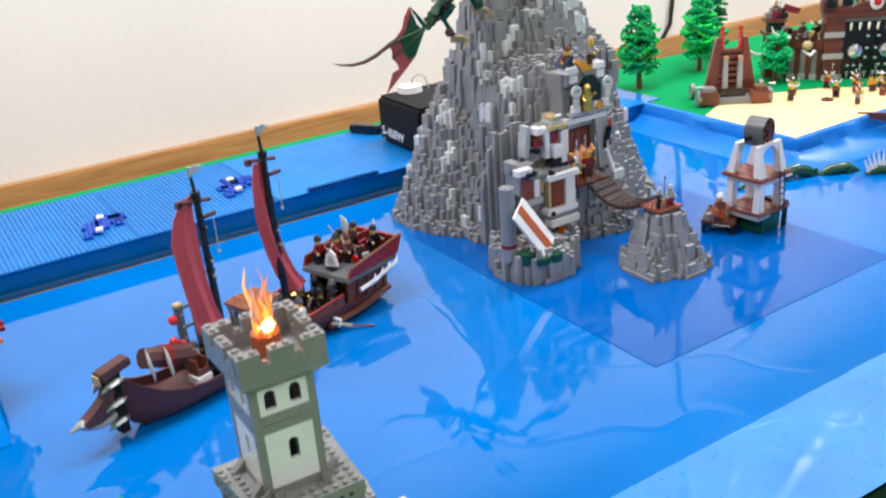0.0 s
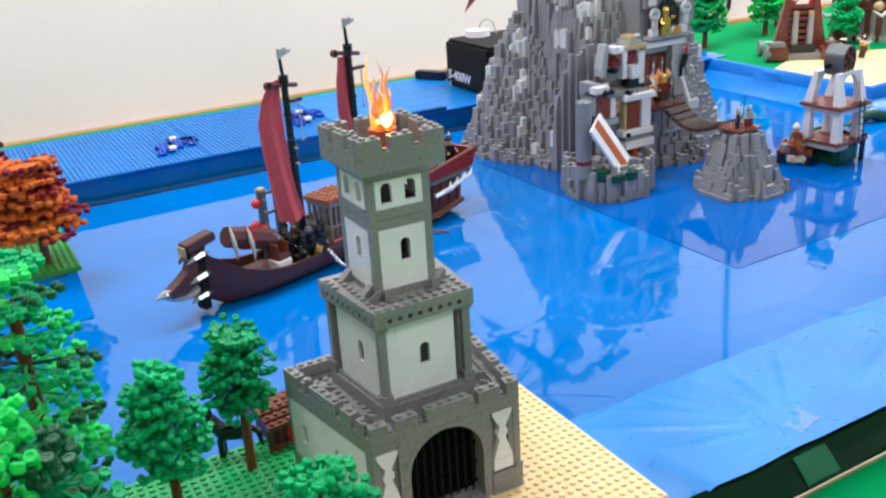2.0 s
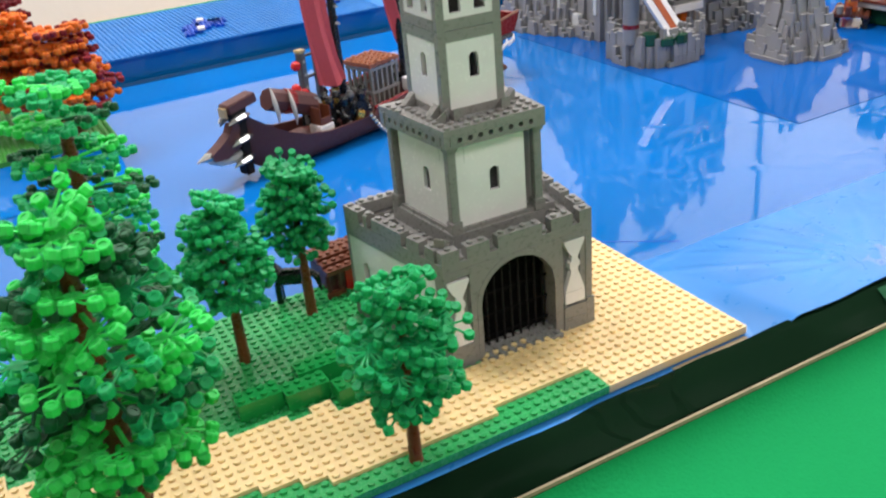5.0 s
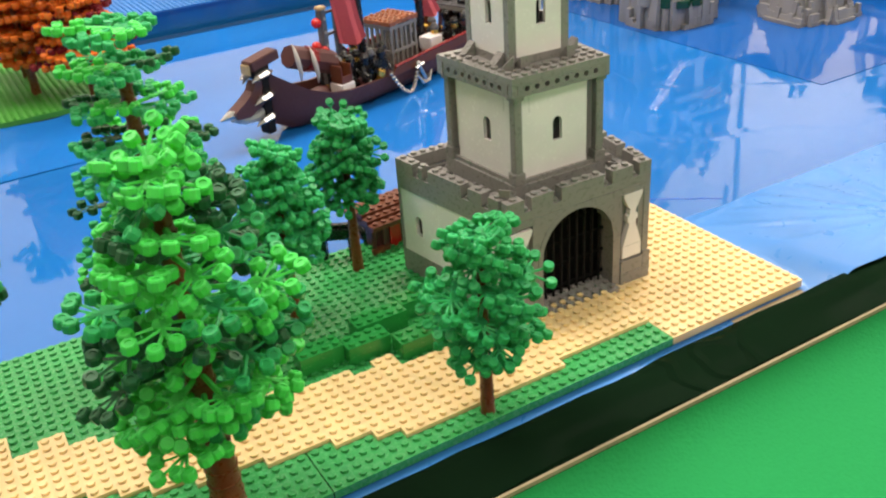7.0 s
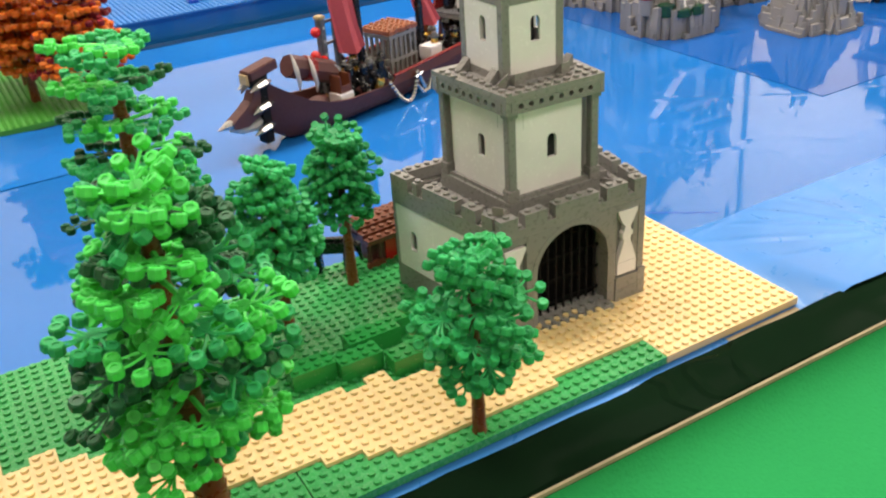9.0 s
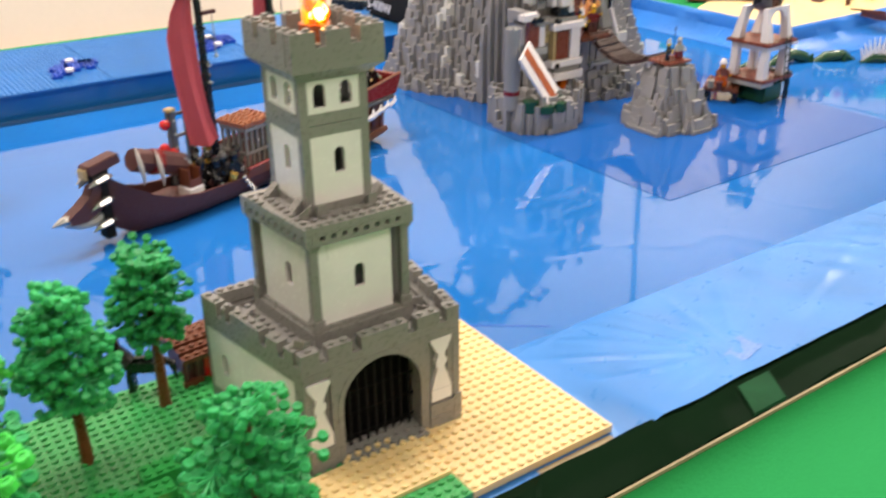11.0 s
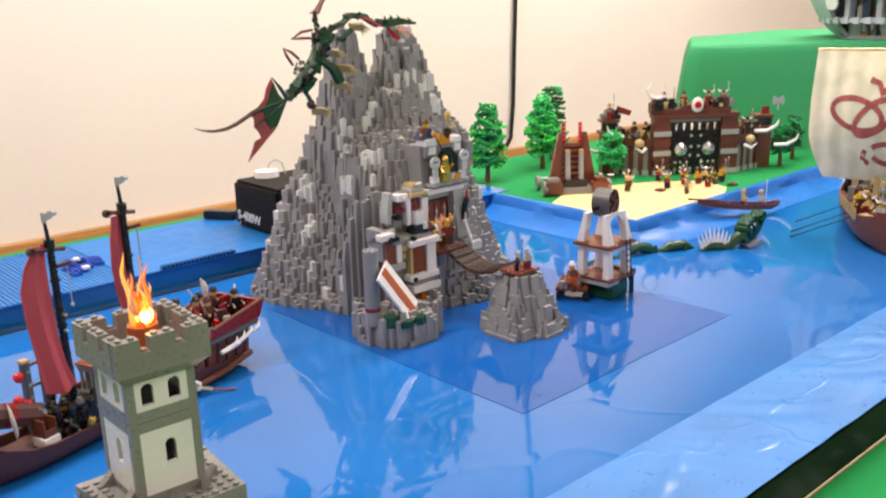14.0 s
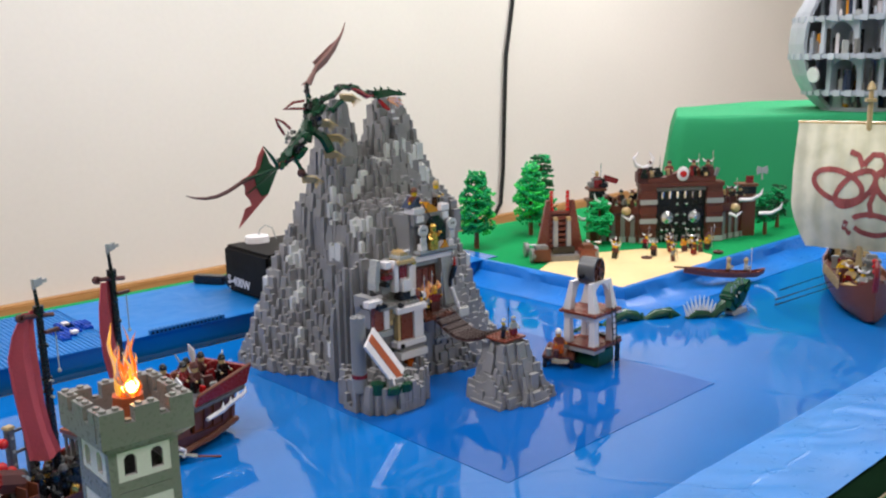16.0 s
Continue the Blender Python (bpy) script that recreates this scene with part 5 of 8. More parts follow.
furled = ((0.0, -0.26, -0.06), (0.22, -0.40, -0.10), (0.48, -0.47, -0.12), (0.80, -0.45, -0.13), (1.10, -0.42, -0.13), (1.45, -0.39, -0.08), (1.72, -0.38, 0.02))
flaring = ((0.10, -0.21, -0.03), (0.40, -0.26, -0.03), (0.72, -0.27, -0.02), (1.05, -0.24, 0.0), (1.40, -0.17, 0.07), (1.70, -0.09, 0.18), (1.93, 0.0, 0.34))
for u, zt, zf, shape in ((-1.29, 2.35, 2.70, furled), (-0.18, 2.54, 2.90, flaring)):
    mast = MB().tube([(u, 0, 0.05), (u - 0.02, 0, 1.2), (u - 0.03, 0, zt)], [0.055, 0.05, 0.042], 10)
    mast.tube([(u - 0.03, 0, zt), (u - 0.06, 0, zf)], [0.025, 0.018], 8)
    mast.cyl(u - 0.03, 0, zt - 0.05, 0.06, 0.10, 10)
    for z in (0.8, 1.35, 1.5, 1.9):
        mast.cyl(u - 0.02, 0, z, 0.062, 0.03, 10)
    mast_ob = part("mast", mast, M_BLACK, ship, "black mast", smooth=True)
    for z in (1.3, 1.5):
        part("mast_pin", MB().cyl(0, 0, 0, 0.018, 0.06, 8, M=loc(u - 0.02, -0.04, z, 90, 0, 0)), M_LGREY, mast_ob)
    fl = MB()
    pts = [(0.0, 0.0), (0.07, 0.01), (0.12, 0.03), (0.19, 0.06)]
    for (a, da), (b, db) in zip(pts[:-1], pts[1:]):
        t = 0.10 if b < 0.13 else 0.05
        fl.box(a, -0.01 + da * 0.4, da - 0.02, b, 0.01 + da * 0.4, da + t - 0.03, 0, loc(u - 0.06, 0, zf - 0.06))
    fl.cyl(u - 0.06, 0, zf - 0.10, 0.022, 0.12, 8)
    part("flag", fl, M_LGREY, mast_ob, "light grey pennant")
    yard = MB().tube([(u - 0.32, 0.0, zt - 0.02), (u + 0.16, 0, zt - 0.10)], 0.028, 8)
    yard.cyl(0, 0, 0, 0.05, 0.05, 10, M=loc(u - 0.32, -0.03, zt - 0.02, 90, 0, 0), hollow=0.025)
    yard.box(u - 0.03, -0.10, zt - 0.28, u + 0.15, -0.05, zt - 0.24)
    part("yard", yard, M_BROWN, mast_ob, "dark yard with grey ring")
    # furled sail hanging beside the mast
    sail = MB()
    prof = [(zt - d, a, b) for d, a, b in shape]
    rowsv = []
    for k, (z, a, b) in enumerate(prof):
        for q in range(7):
            s = q / 6
            rowsv.append((u + a + (b - a) * s, 0.06 * math.sin(2.2 * s + k * 0.5) - 0.02 + 0.03 * math.sin(9 * s), z - 0.06 * math.sin(3 * s) * (k == 6)))
    back = [(x, y + 0.012, z) for x, y, z in rowsv]
    m7 = len(rowsv)
    fs = [(k * 7 + q, k * 7 + q + 1, (k + 1) * 7 + q + 1, (k + 1) * 7 + q) for k in range(6) for q in range(6)]
    fs += [tuple(m7 + i for i in reversed(f)) for f in fs]
    rim_i = [q for q in range(7)] + [k * 7 + 6 for k in range(1, 7)] + [42 + q for q in range(5, -1, -1)] + [k * 7 for k in range(5, 0, -1)]
    fs += [(rim_i[k], m7 + rim_i[k], m7 + rim_i[(k + 1) % len(rim_i)], rim_i[(k + 1) % len(rim_i)]) for k in range(len(rim_i))]
    sail.add(rowsv + back, fs)
    part("sail", sail, M_SAIL, ship, "dull red furled cloth sail", smooth=True)
    hook = MB().tube([(u + 0.12, -0.06, zt - 0.26), (u + 0.12, -0.06, zt - 0.75)], 0.008, 5)
    hook.ball((u + 0.12, -0.06, zt - 0.77), 0.025, 0, 8)
    part("hook_line", hook, M_LGREY, ship)

dk = MB().box(-2.45, -0.22, 0.10, -1.9, 0.22, 0.13).box(-1.9, -0.35, 0.05, 0.5, 0.35, 0.08)
part("deck", dk, M_BROWN, ship, "reddish brown deck")
drum_m = loc(-2.16, 0, 0.57, 0, 111, 0)
part("drum", MB().cyl(0, 0, -0.34, 0.13, 0.68, 8, 0, drum_m, r2=0.14).cyl(0, 0, 0.341, 0.10, 0.012, 8, 0, drum_m), M_HULL, ship, "brown eight-sided drum")
part("drum_band", MB().cyl(0, 0, -0.10, 0.148, 0.12, 8, 0, drum_m), M_DRED, ship, "dark red band on the drum")
for u, z in ((-2.50, 0.64), (-2.25, 0.55)):
    cl = MB().tube([(u + 0.02, -0.17, z - 0.21), (u, -0.205, z - 0.10), (u - 0.01, -0.19, z + 0.04), (u + 0.01, -0.14, z + 0.13), (u + 0.03, -0.08, z + 0.20)], [0.008, 0.030, 0.036, 0.026, 0.005], 8, flat=0.6)
    part("claw", cl, M_FEATHER, ship, "pale grey feather-shaped claw", smooth=True)
part("chest_base", MB().box(-2.00, -0.31, 0.14, -1.78, -0.10, 0.25, c=0.008), M_WHITE, ship, "white crate")
chest = MB().box(-1.97, -0.29, 0.252, -1.955, -0.11, 0.46).box(-1.815, -0.29, 0.252, -1.80, -0.11, 0.46).box(-1.955, -0.125, 0.252, -1.815, -0.11, 0.48).box(-1.955, -0.29, 0.252, -1.815, -0.275, 0.34)
part("chest", chest, M_RBROWN, ship, "open reddish brown chest on the crate")
part("bow_plank", MB().box(-2.14, -0.32, 0.105, -1.86, -0.06, 0.135), M_RBROWN, ship, "reddish brown deck plank")
part("drum_tail", MB().prism([(-1.84, 0.30), (-1.75, 0.34), (-1.77, 0.50), (-1.86, 0.56)], -0.11, 0.11), M_LGREY, ship, "pale wedge behind the drum")
lad = MB().box(-1.84, 0.08, 0.15, -1.75, 0.17, 1.04, c=0.01).box(-1.60, 0.09, 0.15, -1.53, 0.16, 1.00, c=0.01)
for z in (0.30, 0.46, 0.62, 0.78, 0.94):
    lad.cyl(0, 0, 0, 0.02, 0.012, 8, 1, loc(-1.795, 0.078, z, 90, 0, 0))
for z in (0.72, 0.98):
    lad.box(-1.75, 0.11, z, -1.60, 0.14, z + 0.03)
part("frame_post", lad, [M_IRON, M_LGREY], ship, "dark pierced posts with rungs")
part("post_cap", MB().box(-1.85, 0.07, 1.041, -1.74, 0.18, 1.08, c=0.01), M_BONE, ship, "tan cap")
for u, v, z in ((-1.92, 0.08, 0.92), (-1.98, 0.06, 0.66), (-1.88, 0.04, 0.58)):
    part("red_ball", MB().ball((u, v, z), 0.062, 0, 12), M_RED, ship, "bright red ball", smooth=True)
house_u = -1.0
for k in range(6):
    u = house_u + 0.09 * k
    for v in (-0.20, 0.20):
        part("cage_bar", MB().box(u, v - 0.015, 0.08, u + 0.03, v + 0.015, 0.68), M_DGREY, ship, "grey bar of the deckhouse")
for k in range(1, 4):
    for u in (house_u, house_u + 0.45):
        part("cage_bar", MB().box(u, -0.20 + k * 0.10, 0.08, u + 0.03, -0.17 + k * 0.10, 0.68), M_DGREY, ship, "grey bar of the deckhouse")
for z in (0.34, 0.63):
    part("cage_rail", MB().box(house_u - 0.01, -0.222, z, house_u + 0.49, -0.217, z + 0.04).box(house_u - 0.01, 0.217, z, house_u + 0.49, 0.222, z + 0.04).box(house_u - 0.016, -0.222, z, house_u - 0.003, 0.222, z + 0.04), M_DGREY, ship)
rf = MB()
for k in range(5):
    u = house_u - 0.03 + 0.106 * k
    rf.box(u, -0.24, 0.685 + 0.008 * (k % 2), u + 0.10, 0.24, 0.735 + 0.008 * (k % 2))
    rf.studs([(u + 0.05, -0.20 + 0.08 * q, 0.735 + 0.008 * (k % 2)) for q in range(6)], n=8)
part("roof", rf, M_ROOF, ship, "orange-brown studded roof")
anchor = MB().tube([(-0.80, -0.45, 0.20), (-0.70, -0.47, -0.02)], 0.028, 6).tube([(-0.84, -0.47, 0.06), (-0.76, -0.48, -0.05), (-0.64, -0.47, -0.05), (-0.58, -0.47, 0.07)], [0.014, 0.032, 0.032, 0.010], 6).tube([(-0.86, -0.46, 0.16), (-0.72, -0.46, 0.19)], 0.02, 6)
part("anchor", anchor, M_SILVER, ship, "silver anchor on the side", smooth=True)
part("side_crate", MB().box(-0.36, -0.30, 0.22, -0.12, -0.10, 0.38, c=0.01).box(-0.34, -0.28, 0.08, -0.14, -0.12, 0.22), M_WHITE, ship, "white crate beside the deckhouse")
# stern: a low moulded hull, a recessed cabin with columns and a flat deck above it
cabin = MB().box(0.98, -0.36, 0.05, 1.46, 0.36, 0.47).box(0.62, 0.33, 0.05, 0.98, 0.36, 0.47).box(0.62, -0.36, 0.05, 0.98, -0.33, 0.47)
part("stern_cabin", cabin, M_RBROWN, ship, "reddish brown stern cabin, open towards the mast")
for v in (-0.385, 0.365):
    for k in range(5):
        u = 0.60 + 0.19 * k
        part("column", MB().prism([(u, 0.08), (u + 0.07, 0.08), (u + 0.12, 0.47), (u + 0.05, 0.47)], v, v + 0.02), M_BROWN if k % 2 else M_RBROWN, ship)
    part("moulding", MB().tube([(0.15, v * 1.08, -0.02), (0.9, v * 1.10, 0.0), (1.46, v * 1.02, 0.06)], [0.045, 0.05, 0.045], 8), M_RBROWN, ship, "reddish brown moulding")
part("stern_deck", MB().box(0.56, -0.455, 0.47, 1.62, 0.455, 0.53, c=0.01), M_DGREY, ship, "dark grey stern deck")
part("deck_tiles", MB().box(0.56, -0.43, 0.532, 1.58, 0.43, 0.545), M_IRON, ship, "smooth dark grey deck tiles")
for v in (-0.47, 0.43):
    part("bulwark", MB().prism([(0.60, 0.545), (1.64, 0.545), (1.76, 0.79), (0.66, 0.66)], v, v + 0.04), M_DRED, ship, "dark red bulwark")
    part("rail_tile", MB().tube([(0.66, v + 0.02, 0.665), (1.76, v + 0.02, 0.795)], 0.024, 6), M_RBROWN, ship, "reddish brown capping")
part("bulwark", MB().box(1.64, -0.43, 0.545, 1.70, 0.43, 0.80), M_DRED, ship, "dark red bulwark")
part("trim_strip", MB().box(0.58, -0.474, 0.475, 1.60, -0.457, 0.525), M_IRON, ship, "dark grey trim strip")
cl = MB()
cl.tube([(0.76, -0.49, 0.31), (1.05, -0.51, 0.34), (1.40, -0.50, 0.41)], [0.03, 0.036, 0.024], 6)
for k in range(4):
    u = 0.94 + 0.16 * k
    cl.tube([(u, -0.51, 0.33 + 0.025 * k), (u + 0.08, -0.55, 0.38 + 0.03 * k), (u + 0.12, -0.53, 0.46 + 0.025 * k)], [0.03, 0.026, 0.006], 6)
part("bone_ornament", cl, M_WHITE, ship, "white claw-shaped ornament", smooth=True)
shield_m = loc(0.72, -0.02, 0.555, 0, 0, -70)
part("shield", MB().prism([(-0.10, 0.04), (0.10, 0.04), (0.07, 0.22), (0.0, 0.30), (-0.07, 0.22)], -0.02, 0.02, 0, shield_m).prism([(-0.055, 0.08), (0.055, 0.08), (0.03, 0.20), (-0.03, 0.20)], -0.024, -0.021, 1, shield_m), [M_WHITE, M_LGREY], ship, "white triangular shield")
part("shield_foot", MB().box(0.66, -0.10, 0.546, 0.78, 0.06, 0.60, c=0.008), M_BLACK, ship, "black foot of the shield")
for k, (u, v, h) in enumerate(((1.22, 0.34, 0.24), (1.40, 0.32, 0.22), (1.50, 0.05, 0.24), (1.30, -0.10, 0.20), (1.05, 0.36, 0.16))):
    part("banner", MB().box(u - 0.09, v - 0.02, 0.55, u + 0.09, v + 0.02, 0.60 + h, c=0.01), (M_DRED, M_BRICKR, M_DRED)[k % 3], ship, "dark red banner")
part("white_plume", MB().tube([(1.30, 0.20, 0.86), (1.29, 0.20, 0.98), (1.27, 0.20, 1.06), (1.22, 0.20, 1.17)], [0.02, 0.05, 0.045, 0.006], 6), M_WHITE, ship, "white plume", smooth=True)
for u, v, du, dv, dz in ((1.05, -0.10, 0.10, 0.3, 0.30), (1.45, -0.20, 0.30, 0.25, 0.34), (0.85, 0.25, 0.35, 0.1, 0.16), (1.2, 0.1, -0.1, 0.25, 0.42)):
    part("pike", MB().tube([(u, v, 0.56), (u + du, v + dv, 0.60 + dz)], 0.014, 5), M_LGREY, ship, "grey pike")
chain = MB()
for k in range(19):
    a = k / 18
    chain.ball((-1.28 + 0.50 * a, -0.43 - 0.06 * math.sin(math.pi * a), 0.20 - 0.29 * math.sin(math.pi * a)), 0.026, 0, 6, sx=1.2)
part("chain", chain, M_SILVER, ship, "silver chain")
part("boom_tip", MB().tube([(0.20, -0.42, 0.02), (0.40, -0.60, -0.06)], [0.03, 0.036], 6), M_SILVER, ship, "silver head of the pole")
part("boom", MB().tube([(0.40, -0.60, -0.06), (0.62, -0.82, -0.105)], [0.016, 0.014], 6), M_BRICKR, ship, "thin dull red pole")
part("coil", MB().tube([(0.22, -0.46, 0.10), (0.30, -0.48, 0.04), (0.26, -0.49, -0.02), (0.34, -0.48, -0.06)], [0.03, 0.035, 0.035, 0.02], 6), M_WHITE, ship, "white hook", smooth=True)
rnd = random.Random(2)
crew = [(0.45, 0.1), (0.5, -0.2), (0.7, 0.0), (0.85, -0.2), (0.8, 0.2), (0.35, -0.3), (-1.7, 0.1), (-1.7, -0.18), (-1.45, 0.2), (-1.4, -0.22), (-1.25, 0.0), (-1.3, -0.3), (-0.2, 0.15), (-0.15, -0.2), (0.1, 0.05), (0.2, -0.25), (-1.62, 0.0), (-1.56, -0.28), (-1.2, 0.26), (-1.15, -0.18), (-1.82, -0.05), (-1.5, -0.08)]
for u, v in crew:
    x, y, z = on_ship(u, v, 0.08)
    figure(x, y, z, SA + rnd.uniform(-60, 60), rnd.choice([M_BLACK, M_BLACK, M_BLACK, M_IRON]), rnd.choice([M_BLACK, M_BLACK, M_HULL]), rnd.choice([M_BLACK, M_BLACK, M_IRON]), "ship's crew", "black toy sailor on the deck", rnd.choice([M_GOLD, M_BROWN, M_BLACK, M_LGREY]), arms=rnd.random() < 0.5)
for u, v in ((0.80, 0.30), (1.05, -0.05), (1.15, 0.2), (1.45, 0.2), (1.5, -0.15), (1.0, 0.12)):
    x, y, z = on_ship(u, v, 0.546)
    figure(x, y, z, SA + rnd.uniform(-80, 80), rnd.choice([M_BLACK, M_DRED, M_BROWN]), M_BLACK, rnd.choice([M_BLACK, M_BLACK, M_BROWN]), "stern crew", "dark toy sailor on the stern deck", M_BONE)

# ropes, weapons and stores on the deck
for k in range(56):
    u = rnd.uniform(-1.75, -1.15) if k < 38 else rnd.uniform(-0.35, 0.9)
    v, w, h = rnd.uniform(-0.33, 0.33), rnd.uniform(0.02, 0.07), rnd.uniform(0.06, 0.34)
    part("deck_gear", MB().box(-w, -0.03, 0, w, 0.03, h, 0, loc(u, v, 0.08, rnd.uniform(-20, 20), rnd.uniform(-25, 25), rnd.uniform(0, 180)), c=0.006), rnd.choice([M_BLACK, M_DRED, M_BLACK, M_BLACK, M_DRED, M_GOLD, M_BLACK, M_LGREY, M_BLACK, M_HULL]), ship, "small piece of deck gear")
for k in range(14):
    u, v, w, h = rnd.uniform(0.95, 1.55), rnd.uniform(-0.38, 0.38), rnd.uniform(0.03, 0.08), rnd.uniform(0.05, 0.22)
    part("deck_gear", MB().box(-w, -0.03, 0, w, 0.03, h, 0, loc(u, v, 0.546, rnd.uniform(-15, 15), rnd.uniform(-25, 25), rnd.uniform(0, 180)), c=0.006), rnd.choice([M_BLACK, M_DRED, M_DRED, M_RED, M_LGREY, M_BROWN]), ship, "small piece of deck gear")

# ---- castle front on the rock ----
front = thing("rock_castle", "small white and red castle front built against the mountain", "toy castle", at(0.09, 0, 0))


warp = None  # squeezes the narrow gatehouse


def bx(name, mat, x0, y0, z0, x1, y1, z1, label="", c=0.006, studs=False, parent=None):
    """A bevelled brick of the castle front, studded on top where asked."""
    if warp:
        x0, x1 = warp(x0), warp(x1)
    mb = MB().box(x0, y0, z0, x1, y1, z1, c=c)
    if studs:
        nx, ny = max(1, int((x1 - x0) / S + 0.2)), max(1, int((y1 - y0) / S + 0.2))
        mb.studs([(x0 + (i + 0.5) * (x1 - x0) / nx, y0 + (j + 0.5) * (y1 - y0) / ny, z1) for i in range(nx) for j in range(ny)], n=8)
    return part(name, mb, mat, parent or front, label)


turret = MB().cyl(5.91, 5.28, 0.2, 0.115, 1.16, 12)
turret.studs([(5.91 + 0.05 * a, 5.28 + 0.05 * b, 1.36) for a in (-1, 1) for b in (-1, 1)], n=8)
part("turret", turret, M_DGREYB, front, "slim grey turret", smooth=True)
part("turret_band", MB().cyl(5.91, 5.28, 0.42, 0.12, 0.06, 12), M_DRED, front, "dark red band")
a0, b0 = Vector((5.98, 5.10, 1.06)), Vector((6.42, 4.96, 0.36))
ax = (b0 - a0).normalized()
up = Vector((0.25, -0.8, 0.5))
up = (up - ax * up.dot(ax)).normalized()
sd = ax.cross(up)
sm = Matrix.Translation((a0 + b0) / 2) @ Matrix((ax, sd, up)).transposed().to_4x4()
L2 = (b0 - a0).length / 2 + 0.02
part("ramp_board", MB().box(-L2, -0.225, -0.02, L2, 0.225, 0.02, 0, sm, c=0.008), M_WHITE, front, "sloping white board")
part("ramp_stripe", MB().box(-L2 + 0.01, -0.075, 0.021, L2 - 0.01, 0.075, 0.027, 0, sm), M_RUST, front, "orange-brown stripe")
for k, (x, y, r) in enumerate(((6.22, 4.92, 0.17), (6.42, 4.86, 0.13), (6.5, 5.02, 0.15), (6.05, 5.02, 0.12))):
    part("green_ledge", MB().cyl(x, y, 0.20, r, 0.10 + 0.02 * k, 8), M_DGREEN, front, "dark green ledge")
for k in range(6):
    a = radians(-70 + 15 * k)
    part("parapet", MB().box(-0.03, -0.035, 0.28, 0.03, 0.035, 0.44, 0, loc(6.57 + 0.60 * math.cos(a), 5.4 + 0.60 * math.sin(a), 0, 0, 0, math.degrees(a))), M_DGREY, front, "grey parapet")
# ragged grey wall behind the bays
rnd = random.Random(31)
wallm = [MB().box(0, 0, 0, w * S - 0.003, 0.5, h * B - 0.003) for w, h in ((1, 1), (2, 1), (3, 1), (2, 2))]
wallm = [m.mesh("stone", M_ROCK) for m in wallm]
z = 0.2
while z < 1.30:
    x = 6.46 + rnd.choice((0, S / 2))
    while x < 7.45:
        k = rnd.randrange(4)
        ob = new("stone", wallm[k])
        ob.parent, ob.matrix_basis = front, at(x, 5.58 + rnd.uniform(0, 0.05), z)
        x += (1, 2, 3, 2)[k] * S
    z += B
bx("rear_wall", M_ROCK, 6.46, 5.68, 0.2, 7.5, 5.95, 1.32, "grey wall behind")
# near bay
bx("beam", M_WHITE, 6.80, 5.40, 1.18, 7.40, 5.58, 1.27, "white beam", studs=True)
bx("column", M_WHITE, 7.15, 5.43, 0.72, 7.34, 5.58, 1.18, "white column")
bx("red_panel", M_BRICKR, 6.90, 5.46, 0.73, 7.14, 5.56, 1.16, "brick-red panel")
bx("column", M_BONE, 6.84, 5.47, 0.73, 6.895, 5.58, 1.18, "tan column")
bx("sill", M_WHITE, 6.77, 5.40, 0.63, 7.37, 5.58, 0.72, "white sill", studs=True)
bx("sill", M_WHITE, 6.82, 5.38, 0.43, 7.38, 5.58, 0.545, "white sill")
bx("sill_gap", M_DGREY, 6.84, 5.43, 0.545, 7.35, 5.58, 0.63)
part("hole", MB().cyl(0, 0, 0, 0.04, 0.02, 10, M=loc(6.86, 5.398, 0.66, 90, 0, 0)), M_BLACK, front, "black round stud")
bx("foot", M_LGREY, 7.22, 5.42, 0.2, 7.36, 5.58, 0.43, "pale grey foot")
bx("foot", M_ORANGE, 7.02, 5.46, 0.24, 7.18, 5.56, 0.40, "orange-brown brick")
# far bay
bx("beam", M_WHITE, 6.28, 5.48, 1.36, 6.56, 5.62, 1.46, "white beam", studs=True)
bx("red_panel", M_BRICKR, 6.41, 5.51, 0.96, 6.59, 5.60, 1.355, "brick-red panel")
bx("column", M_WHITE, 6.595, 5.50, 0.96, 6.70, 5.60, 1.32, "white column")
bx("sill", M_LGREY, 6.40, 5.47, 0.86, 6.74, 5.60, 0.955, "pale grey sill")
for k in range(3):
    bx("tan_brick", M_BONE, 6.72, 5.53, 1.20 - 0.1 * k, 6.80 + 0.04 * (k % 2), 5.60, 1.29 - 0.1 * k)
bx("cap_plate", M_DGREY, 6.50, 5.46, 1.28, 7.30, 5.9, 1.33, "dark grey plate", studs=True)
bx("dark_plate", M_BLACK, 6.42, 5.44, 1.33, 6.62, 5.6, 1.39, studs=True)
bx("dark_plate", M_BLACK, 6.84, 5.42, 1.275, 6.94, 5.5, 1.33, studs=True)
# upper gatehouse
warp = lambda x: 7.33 + (x - 7.16) * 0.76
house_wall = bx("gatehouse_wall", M_DGREY, 6.60, 5.76, 1.33, 7.16, 5.93, 1.98, "dark grey rear wall")
part("black_slope", MB().prism([(warp(x), z) for x, z in ((6.66, 1.36), (7.12, 1.36), (7.02, 1.48), (6.74, 1.48))], 5.52, 5.7), M_BLACK, front, "black sloped ledge")
bx("column", M_WHITE, 6.63, 5.62, 1.48, 6.74, 5.76, 1.98, "white column")
bx("column", M_WHITE, 7.03, 5.62, 1.48, 7.12, 5.76, 1.86, "white column")
bx("balcony", M_WHITE, 6.78, 5.54, 1.48, 7.0, 5.70, 1.67, "white balcony", studs=True)
bx("red_shutter", M_DRED, 6.80, 5.66, 1.67, 7.01, 5.72, 1.92, "dark red shutter")
